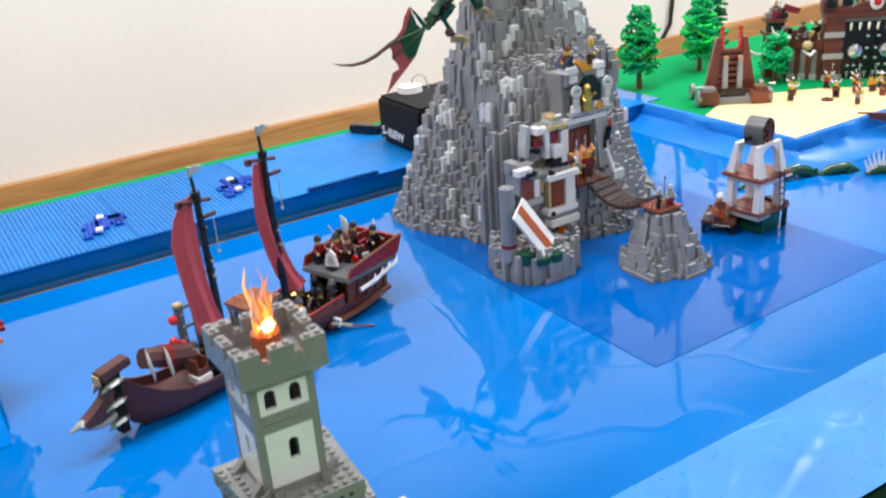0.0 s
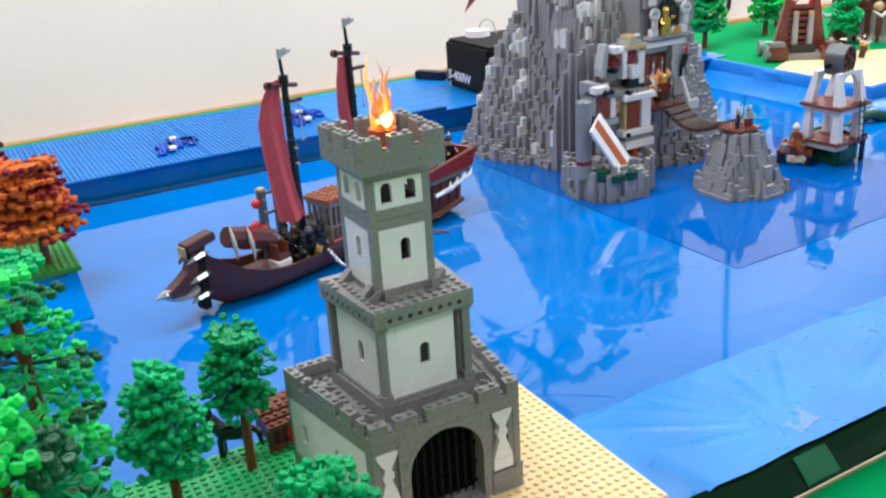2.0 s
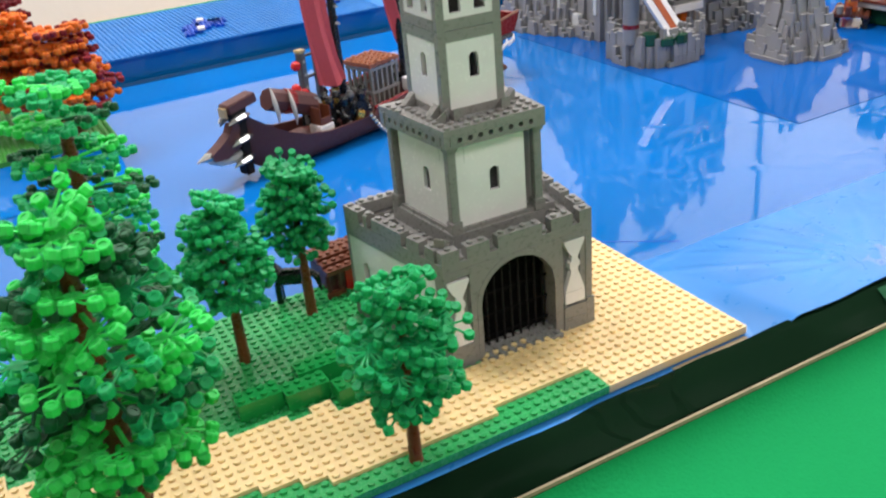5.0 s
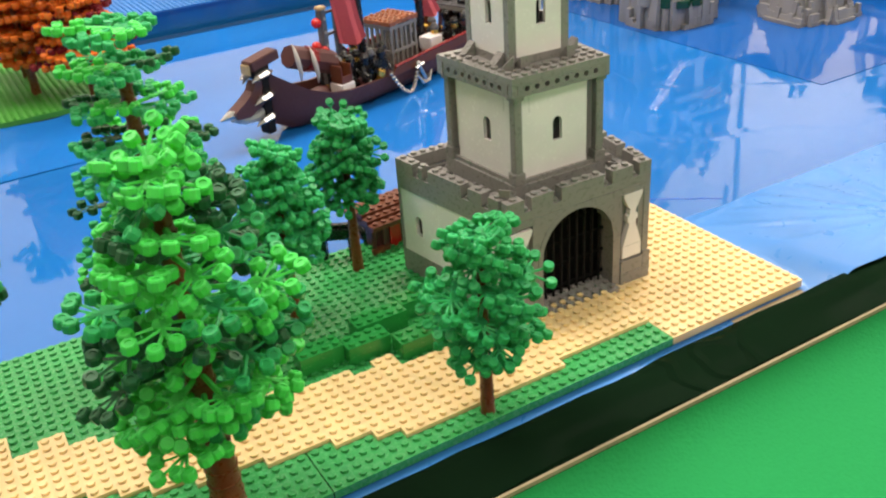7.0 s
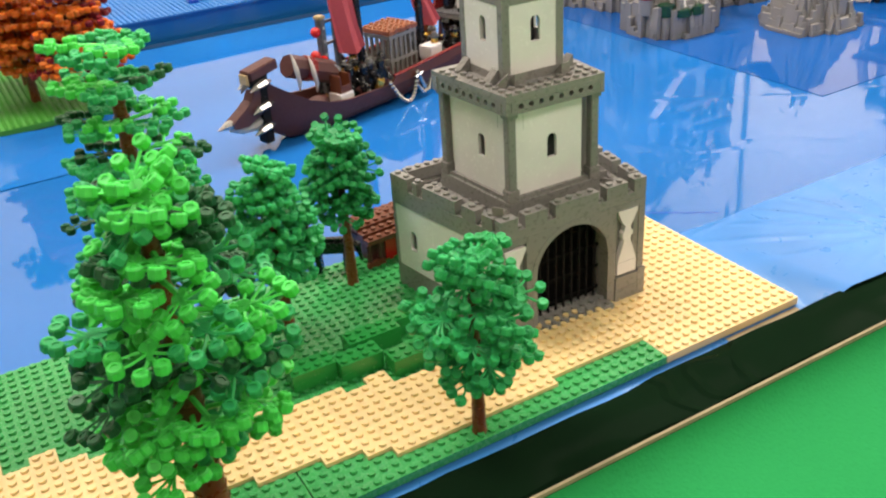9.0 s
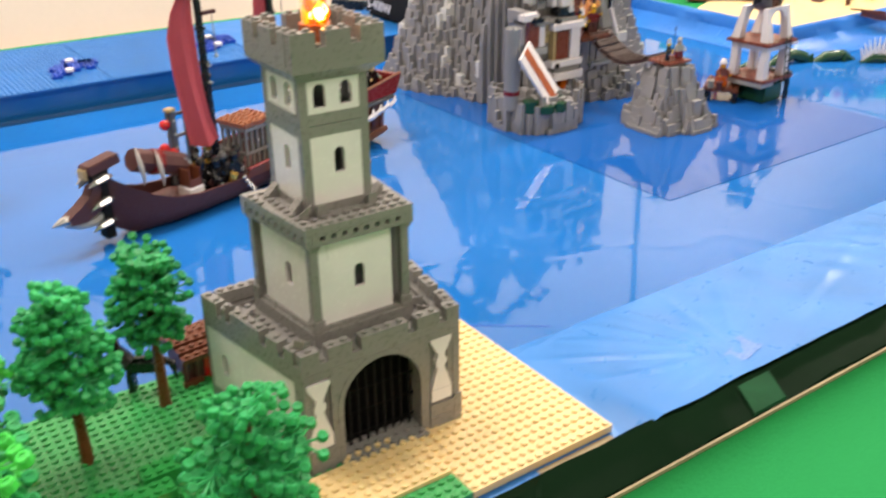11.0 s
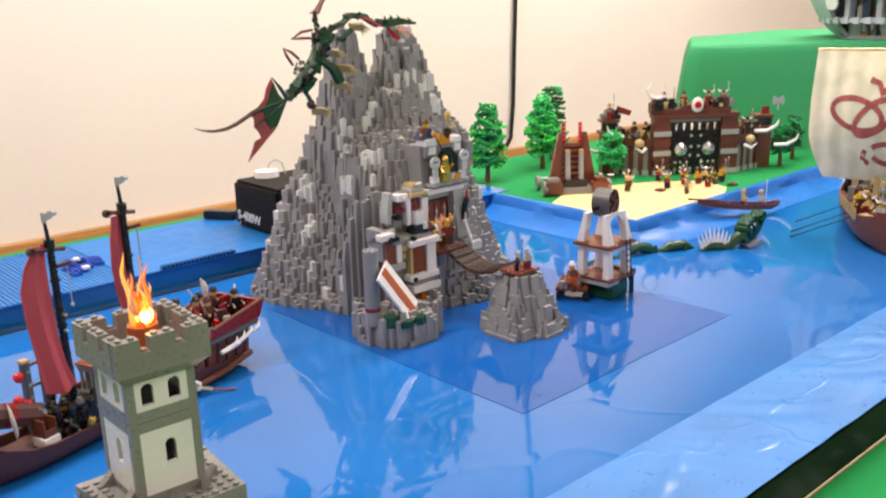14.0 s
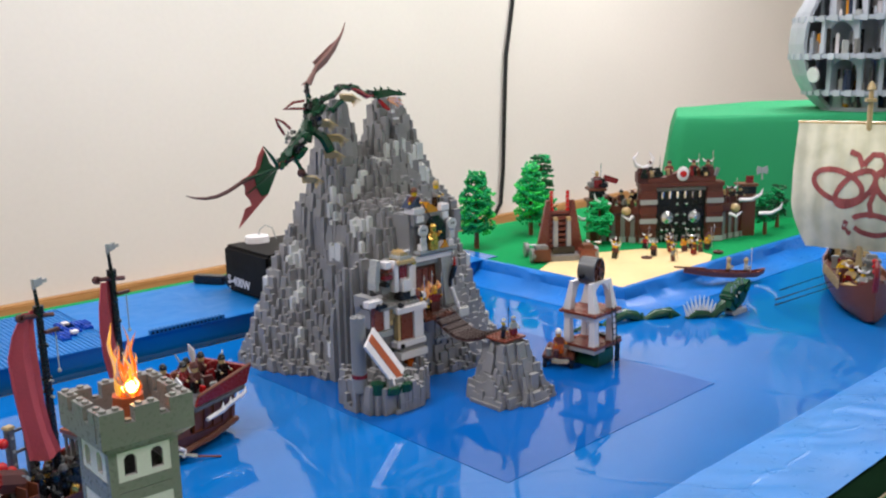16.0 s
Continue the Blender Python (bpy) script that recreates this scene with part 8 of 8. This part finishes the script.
# ---- ship with the great sail ----
VX, VY, VA = 17.3, 2.75, 32.0
vk = thing("longship", "brown toy longship with a cream striped sail", "toy ship", at(VX, VY, 0, VA))
vsec = ((-2.04, 0.02, 0.86, 0.02), (-1.92, 0.14, 0.72, -0.07), (-1.7, 0.30, 0.60, -0.105), (-1.3, 0.50, 0.50, -0.116), (-0.7, 0.60, 0.46, -0.118), (0.3, 0.62, 0.46, -0.118), (1.3, 0.55, 0.50, -0.116), (2.1, 0.32, 0.64, -0.06), (2.55, 0.05, 0.95, 0.2))
part("hull", hull_mesh(vsec), M_RBROWN, vk, "reddish brown hull", smooth=True)
part("inner_deck", MB().box(-1.45, -0.42, 0.30, 2.0, 0.42, 0.385), M_BROWN, vk, "dark deck")
stem = part("stem_post", MB().tube([(-1.98, 0, 0.55), (-2.06, 0, 0.85), (-2.04, 0, 1.05), (-1.95, 0, 1.16)], [0.06, 0.055, 0.05, 0.03], 8), M_DRED, vk, "dark red stem post", smooth=True)
for k in range(3):
    part("stem_ball", MB().ball((-1.98 + 0.06 * k, 0.02, 0.95 + 0.09 * k), 0.055, 0, 8), M_RED, stem, "red ball", smooth=True)
for k in range(8):
    part("side_shield", MB().box(-0.035, 0.0, 0.0, 0.035, 0.05, 0.22, 0, loc(-1.30 + 0.20 * k, 0.55 + 0.012 * k, 0.42, 0, 0, 0), c=0.015), M_BONE, vk, "tan shield on the side")
for a, c in (((-1.0, 0.55, 0.42), (-0.91, 1.70, -0.09)), ((-0.7, 0.58, 0.44), (-0.45, 1.65, -0.09)), ((-0.3, 0.6, 0.5), (0.30, 1.5, -0.06))):
    part("oar", MB().tube([a, tuple((p + q) / 2 for p, q in zip(a, c)), c], [0.010, 0.010, 0.018], 5), M_BLACK, vk, "thin black oar")
rnd = random.Random(15)
for k in range(84):
    u = rnd.uniform(-1.6, 2.0)
    v = rnd.uniform(-0.36, 0.36) * min(1.0, (u + 2.0) / 0.7) * min(1.0, (2.7 - u) / 1.2)
    w, h = rnd.uniform(0.05, 0.11), rnd.uniform(0.08, 0.3) + 0.12 * max(0.0, u)
    part("deck_gear", MB().box(-w, -0.05, 0, w, 0.05, h, 0, loc(u, v, 0.38 + max(0.0, -1.3 - u) * 0.4, 0, rnd.uniform(-12, 12), rnd.uniform(0, 90)), c=0.01), rnd.choice([M_DGREY, M_BONE, M_BLACK, M_BONE, M_BROWN, M_LGREY, M_DRED]), vk, "small piece of deck gear")
part("ladder_tower", MB().box(-0.9, -0.2, 0.33, -0.75, 0.0, 1.05, c=0.01).box(-0.98, -0.26, 0.7, -0.7, 0.06, 0.76).box(-0.98, -0.26, 0.9, -0.7, 0.06, 0.96), M_DGREY, vk, "dark grey stepped stand")
part("gangplank", MB().box(-0.02, -0.10, 0.0, 0.34, 0.10, 0.03, 0, loc(-1.45, 0.2, 0.5, 0, 0, 40)).studs([(0.05 + S * q, v, 0.03) for q in range(4) for v in (-0.04, 0.04)], n=8), M_BONE, vk, "tan studded plank")
va = radians(VA)
for u, v, t1, h1 in ((-1.25, 0.1, M_LGREY, M_SILVER), (-0.8, 0.25, M_BONE, M_BROWN), (-0.4, -0.1, M_DRED, M_SILVER), (0.0, 0.3, M_YELLOW, M_BROWN), (-0.5, 0.35, M_BROWN, M_BONE)):
    figure(VX + u * math.cos(va) - v * math.sin(va), VY + u * math.sin(va) + v * math.cos(va), 0.386, rnd.uniform(-60, 60) - 60, t1, M_BROWN, h1, "longship crew", "toy warrior standing on the longship's deck", horns=u < -0.6)
SAIL_TURN = at(0.12, -0.25, 0, -12)
part("mast", MB().tube([(0, 0, 0.1), (0, 0, 4.3)], [0.07, 0.05], 10), M_BONE, vk, "tan mast", smooth=True)
part("yard", MB().tube([(0.05, -1.60, 3.60), (0.05, 1.60, 3.60)], 0.04, 8), M_BONE, vk, "tan yard", SAIL_TURN, True)
part("mast_head", MB().box(-0.1, -0.1, 4.05, 0.1, 0.1, 4.12).cyl(0, 0, 4.3, 0.09, 0.16, 8, r2=0.03), M_BONE, vk)


def cream_cloth():
    mat, N, L, P = nodes_of("cream_sailcloth")
    tex, sep = N.new("ShaderNodeTexCoord"), N.new("ShaderNodeSeparateXYZ")
    L.new(tex.outputs["Object"], sep.inputs[0])
    wav = N.new("ShaderNodeMath")
    wav.operation, wav.inputs[1].default_value = "MULTIPLY", 160.0
    L.new(sep.outputs["Y"], wav.inputs[0])
    sn = N.new("ShaderNodeMath")
    sn.operation = "SINE"
    L.new(wav.outputs[0], sn.inputs[0])
    nz = N.new("ShaderNodeTexNoise")
    nz.inputs["Scale"].default_value, nz.inputs["Detail"].default_value = 25, 5
    L.new(tex.outputs["Object"], nz.inputs["Vector"])
    mix = N.new("ShaderNodeMath")
    mix.operation, mix.inputs[1].default_value = "MULTIPLY_ADD", 0.14
    L.new(sn.outputs[0], mix.inputs[0])
    L.new(nz.outputs["Fac"], mix.inputs[2])
    ramp = N.new("ShaderNodeValToRGB")
    ramp.color_ramp.elements[0].position, ramp.color_ramp.elements[0].color = 0.25, (0.62, 0.58, 0.40, 1)
    ramp.color_ramp.elements[1].position, ramp.color_ramp.elements[1].color = 0.7, (0.84, 0.78, 0.58, 1)
    L.new(mix.outputs[0], ramp.inputs[0])
    L.new(ramp.outputs[0], P.inputs["Base Color"])
    P.inputs["Roughness"].default_value = 0.85
    return mat


M_CREAM = cream_cloth()


def sail_at(v, z, off=0.0):
    """A place on the great sail, v across and z up, both in its own span."""
    w = 1.64 - 0.34 * max(0.0, (1.9 - z) / 0.95) ** 1.5 - 0.06 * max(0.0, (z - 2.6))
    b = math.cos(v / 2.0 * math.pi / 2.2)
    return (-0.55 * b * math.sin(math.pi * (z - 0.9) / 2.9 * 0.9 + 0.25) - off + 0.02 * math.sin(v * 16), v * w / 1.95, z)


gs = MB()
nv, nz2 = 40, 24
front_v = [sail_at(-1.95 + 3.9 * i / nv, 0.95 + 2.64 * j / nz2) for i in range(nv + 1) for j in range(nz2 + 1)]
back_v = [(x + 0.02, y, z) for x, y, z in front_v]
q = nz2 + 1
fs = [(i * q + j, i * q + j + 1, (i + 1) * q + j + 1, (i + 1) * q + j) for i in range(nv) for j in range(nz2)]
o = len(front_v)
edge_i = [j for j in range(q)] + [i * q + nz2 for i in range(1, nv + 1)] + [nv * q + j for j in range(nz2 - 1, -1, -1)] + [i * q for i in range(nv - 1, 0, -1)]
fs2 = [tuple(o + i for i in reversed(f)) for f in fs] + [(edge_i[(k + 1) % len(edge_i)], edge_i[k], o + edge_i[k], o + edge_i[(k + 1) % len(edge_i)]) for k in range(len(edge_i))]
gs.add(front_v + back_v, fs + fs2)
sail_ob = part("sail", gs, M_CREAM, vk, "cream sail with faint stripes", SAIL_TURN, True)


def painted(path, half):
    """A flat painted band that lies on the sail."""
    mb, vs = MB(), []
    n = len(path)
    for k, (v, z) in enumerate(path):
        a, b = path[max(0, k - 1)], path[min(n - 1, k + 1)]
        d = Vector((b[0] - a[0], b[1] - a[1])).normalized()
        for s in (-1, 1):
            vs.append(sail_at(v - s * d.y * half, z + s * d.x * half, 0.012))
    mb.add(vs, [(2 * k, 2 * k + 1, 2 * k + 3, 2 * k + 2) for k in range(n - 1)])
    return mb


ring = lambda cv, cz, rv, rz, tilt, a0=0, a1=360: [(cv + rv * math.cos(radians(a)) * math.cos(tilt) - rz * math.sin(radians(a)) * math.sin(tilt), cz + rv * math.cos(radians(a)) * math.sin(tilt) + rz * math.sin(radians(a)) * math.cos(tilt)) for a in range(a0, a1 + 1, 10)]
for pth in (ring(0.85, 2.35, 0.58, 0.30, 0.25), ring(0.45, 2.30, 0.52, 0.26, -0.65), ring(-0.45, 2.35, 0.50, 0.30, 0.5), ring(0.0, 1.55, 0.5, 0.22, 0.1, 20, 330), [(0.35, 2.6), (0.25, 2.85), (0.1, 3.0), (-0.1, 3.0), (-0.2, 2.85), (-0.15, 2.6), (0.0, 2.3), (0.1, 2.0), (0.05, 1.7)], [(0.3, 2.75), (0.42, 2.98), (0.62, 3.05)], [(0.55, 1.32), (0.7, 1.45), (0.62, 1.62)]):
    part("emblem_band", painted(pth, 0.058), M_EMBLEM, sail_ob, "red interlaced painted band")

# ---- green covered box with the round machine ----
top_pts = [(21.6, 10.15), (26.8, 5.6), (33.0, 8.6), (31.5, 12.2), (25.6, 12.8)]
foot_pts = [(20.9, 10.2), (26.5, 4.9), (34.0, 8.4), (32.0, 13.1), (25.2, 13.2)]
gb = MB()
levels_b = [(0.25, 0.0), (1.1, 0.22), (2.0, 0.45), (2.7, 0.68), (3.0, 0.82), (3.18, 0.92), (3.26, 1.05)]
ring_b = []
for z, q in levels_b:
    for k in range(5):
        a0, a1, b0, b1 = Vector(foot_pts[k]), Vector(foot_pts[(k + 1) % 5]), Vector(top_pts[k]), Vector(top_pts[(k + 1) % 5])
        for i in range(16):
            u = i / 16
            p = a0.lerp(a1, u).lerp(b0.lerp(b1, u), q)
            w = 0.10 * noise.noise((p.x * 0.9, p.y * 0.9, z * 0.5)) * (1 - q) + 0.03 * noise.noise((p.x * 2.0, p.y * 2.0, z))
            c = Vector((27.5, 9.4))
            ring_b.append((p.x + (p.x - c.x) * w * 0.3, p.y + (p.y - c.y) * w * 0.3, z + 0.04 * noise.noise((p.x * 0.7, p.y * 0.7, 5.0)) * (z > 2.9)))
nb = 80
gb.add(ring_b, [(j * nb + k, j * nb + (k + 1) % nb, (j + 1) * nb + (k + 1) % nb, (j + 1) * nb + k) for j in range(len(levels_b) - 1) for k in range(nb)] + [tuple((len(levels_b) - 1) * nb + k for k in range(nb))])
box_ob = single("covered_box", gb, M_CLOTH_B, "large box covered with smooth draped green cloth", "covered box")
for poly in box_ob.data.polygons:
    poly.use_smooth = len(poly.vertices) == 4
CX, CY, CZ, CR = 27.65, 7.15, 5.29, 2.45
ball = thing("round_station", "large grey round toy station with open decks", "toy station", at(CX, CY, CZ, -24))
levels = (-2.0, -1.47, -0.38, 0.72, 1.55, 2.1)
for z in levels:
    r = math.sqrt(CR * CR - z * z)
    part("deck", MB().cyl(0, 0, z - 0.06, r, 0.12, 28), M_TROCK, ball, "grey round deck")
for k in range(8):
    an = radians(45 * k + 10)
    for z0, z1 in zip(levels[:-1], levels[1:]):
        r = min(math.sqrt(CR * CR - z0 * z0), math.sqrt(CR * CR - z1 * z1)) - 0.04
        part("wall", MB().box(0.3, -0.06, z0 + 0.06, r, 0.06, z1 - 0.06, 0, loc(0, 0, 0, 0, 0, math.degrees(an))), M_TROCK, ball)
part("core", MB().cyl(0, 0, -1.95, 1.05, 4.0, 16), M_TROCK, ball, "grey inner wall")
part("white_disc", MB().cyl(0, 0, 0, 0.24, 0.06, 10, M=loc(-2.262, -0.12, -0.92, 0, 0, 183) @ loc(0, 0, 0, 0, 100, 0)), M_WHITE, ball, "round white disc")
for k in (0, 2, 5):
    an = radians(150 + 26 * k)
    for z0, z1 in zip(levels[:-1], levels[1:]):
        r = min(math.sqrt(CR * CR - z0 * z0), math.sqrt(CR * CR - z1 * z1)) - 0.12
        fr = MB()
        pierced(fr, -0.55, 0.55, z0 + 0.06, z1 - 0.06, [(0.0, 0.80, z0 + 0.08, z1 - 0.50)], -0.05, 0.05, 0, loc(r * 0.93 * math.cos(an), r * 0.93 * math.sin(an), 0, 0, 0, math.degrees(an) + 90))
        part("arch_frame", fr, M_TROCK, ball, "grey arched frame")
rnd = random.Random(12)
for k in range(400):
    li = rnd.randrange(len(levels) - 1)
    z0, z1 = levels[li], levels[li + 1]
    r = (min(math.sqrt(CR * CR - z0 * z0), math.sqrt(CR * CR - z1 * z1)) - 0.12) * rnd.uniform(0.74, 1.0)
    an = radians(rnd.uniform(176, 330))
    w, h = rnd.uniform(0.02, 0.09), rnd.uniform(0.10, 0.80) * (0.6 if li == 0 else 1.0)
    mb = MB().box(-w, -w, z0 + 0.065, w, w, z0 + 0.065 + h, 0, loc(r * math.cos(an), r * math.sin(an), 0, 0, 0, rnd.uniform(0, 90)), c=0.02)
    part("fitting", mb, rnd.choice([M_BLACK, M_DGREY, M_LGREY, M_DGREY, M_BLACK, M_TROCK, M_BLACK, M_WHITE, M_AMBER, M_SLATE]), ball)
shell = MB()
rings, segs = 14, 20
pts = []
for a in range(rings + 1):
    th = math.pi * (0.06 + 0.88 * a / rings)
    for b in range(segs + 1):
        ph = radians(-62 + 238 * b / segs)
        for rr in (CR + 0.02, CR - 0.10):
            pts.append((rr * math.sin(th) * math.cos(ph), rr * math.sin(th) * math.sin(ph), rr * math.cos(th)))
ix = lambda a, b, c: (a * (segs + 1) + b) * 2 + c
fs = [(ix(a, b, 0), ix(a + 1, b, 0), ix(a + 1, b + 1, 0), ix(a, b + 1, 0)) for a in range(rings) for b in range(segs)]
fs += [(ix(a, b + 1, 1), ix(a + 1, b + 1, 1), ix(a + 1, b, 1), ix(a, b, 1)) for a in range(rings) for b in range(segs)]
for a in range(rings):
    fs += [(ix(a, 0, 1), ix(a + 1, 0, 1), ix(a + 1, 0, 0), ix(a, 0, 0)), (ix(a, segs, 0), ix(a + 1, segs, 0), ix(a + 1, segs, 1), ix(a, segs, 1))]
shell.add(pts, fs)
part("shell", shell, M_TROCK, ball, "grey outer shell")
part("foot", MB().cyl(0, 0, -2.03, 1.35, 0.1, 24), M_TROCK, ball, "grey foot")
for k in range(26):
    an = radians(20 + 10 * k)
    for z in levels[1:-1]:
        r = math.sqrt(CR * CR - z * z)
        part("rim_block", MB().box(-0.06, -0.10, -0.09, 0.05, 0.10, 0.09, 0, loc(r * math.cos(an), r * math.sin(an), z, 0, 0, math.degrees(an))), M_TROCK, ball, "grey rim block")

# ---- loudspeaker, adaptor and cable ----
sp = thing("speaker", "black box loudspeaker with white lettering", "speaker", at(7.54, 12.03, 0.318, -90))
part("body", MB().box(0.0, 0.0, 0.0, 1.75, 1.9, 0.98, c=0.07), M_MATT, sp, "matt black body", smooth=True)
txt = bpy.data.curves.new("lettering", "FONT")
txt.body, txt.size, txt.extrude = "S-400W", 0.027, 0.0004
txt.offset = 0.0005
tob = bpy.data.objects.new("lettering_curve", txt)
tmesh = bpy.data.meshes.new_from_object(tob)
bpy.data.objects.remove(tob)
tmesh.materials.append(M_WHITE)
letters = new("lettering", tmesh)
letters.parent, letters.matrix_basis = sp, at(0.13, -0.006, 0.17, 0, 90, 2)
letters["label"] = "white letters S-400W"
part("dot", MB().ball((0.20, -0.002, 0.09), 0.024, 0, 8, sy=0.3), M_WHITE, sp, "white dot")
cap = MB().cyl(0.30, 0.66, 0.982, 0.27, 0.13, 20, r2=0.25)
single("white_adaptor", cap, M_WHITE, "round white adaptor on top of the loudspeaker", "adaptor", at(7.54, 12.03, 0.318, -90), smooth=True)
wire = MB().tube([(8.25, 11.75, 1.42), (8.30, 11.75, 1.56), (8.42, 11.72, 1.63), (8.56, 11.68, 1.56), (8.62, 11.64, 1.30)], 0.014, 6)
single("thin_wire", wire, M_LGREY, "thin pale wire arching from the adaptor", "wire", smooth=True)
ad = MB().box(-0.38, -0.12, 0.0, 0.38, 0.12, 0.19, c=0.03).tube([(0.37, 0, 0.1), (0.50, 0.02, 0.06), (0.62, 0.08, 0.05)], 0.03, 6)
single("power_adaptor", ad, M_BLACK, "black power adaptor with a lead beside the loudspeaker", "adaptor", at(7.60, 12.80, 0.302, -58))
cab_pts = [(27.7, 21.9, 22.0), (27.3, 21.9, 14.0), (27.05, 21.9, 7.28), (26.62, 21.88, 5.09), (26.5, 21.88, 2.74), (26.41, 21.88, 0.34), (26.22, 21.86, -1.1), (25.62, 21.8, -1.75), (24.9, 21.75, -1.78)]
dense = []
for k in range(len(cab_pts) - 1):
    for q in range(4):
        dense.append(Vector(cab_pts[k]).lerp(Vector(cab_pts[k + 1]), q / 4))
single("wall_cable", MB().tube(dense, 0.085, 8), M_BLACK, "black cable hanging down the wall", "cable", smooth=True)

# ---- hut and horse behind the gate tower ----
hut = thing("boat_hut", "dark red hut with a reddish brown studded roof", "hut", at(-0.30, 1.52, 0.0, 5))
part("wall", MB().box(0.0, 0.0, 0.0, 0.46, 0.40, 0.20, c=0.01), M_BROWN, hut, "dark brown walls")
part("red_panel", MB().box(0.13, -0.014, 0.0, 0.23, -0.001, 0.20), M_RED, hut, "bright red panel")
hr = MB()
for k in range(6):
    hr.box(-0.05, -0.05 + 0.085 * k, 0.21 + 0.028 * min(k, 5 - k), 0.52, 0.03 + 0.085 * k, 0.25 + 0.028 * min(k, 5 - k))
    hr.studs([(0.0 + S * q, -0.01 + 0.085 * k, 0.25 + 0.028 * min(k, 5 - k)) for q in range(7)], n=8)
part("roof", hr, M_RBROWN, hut, "studded reddish brown roof")
part("sill", MB().box(-0.07, -0.06, 0.0, 0.10, -0.016, 0.06, c=0.01), M_RBROWN, hut)
for x in (-0.04, 0.06):
    part("post", MB().cyl(x, -0.03, 0.06, 0.02, 0.15, 8), M_BROWN, hut)
hs = MB().box(-0.16, -0.05, 0.16, 0.14, 0.05, 0.30, c=0.03)
for x in (-0.13, 0.10):
    for y in (-0.04, 0.03):
        hs.box(x - 0.025, y - 0.015, 0.0, x + 0.025, y + 0.02, 0.18)
hs.tube([(0.10, 0, 0.26), (0.19, 0, 0.38), (0.20, 0, 0.46)], [0.07, 0.055, 0.05], 8).tube([(0.20, 0, 0.45), (0.31, 0, 0.40)], [0.05, 0.03], 8)
hs.tube([(-0.15, 0, 0.28), (-0.23, 0, 0.22), (-0.25, 0, 0.08)], [0.03, 0.03, 0.01], 6)
single("toy_horse", hs, M_BLACK, "black toy horse standing at the green plate's edge", "toy horse", at(-0.62, 1.62, 0.018, 150))
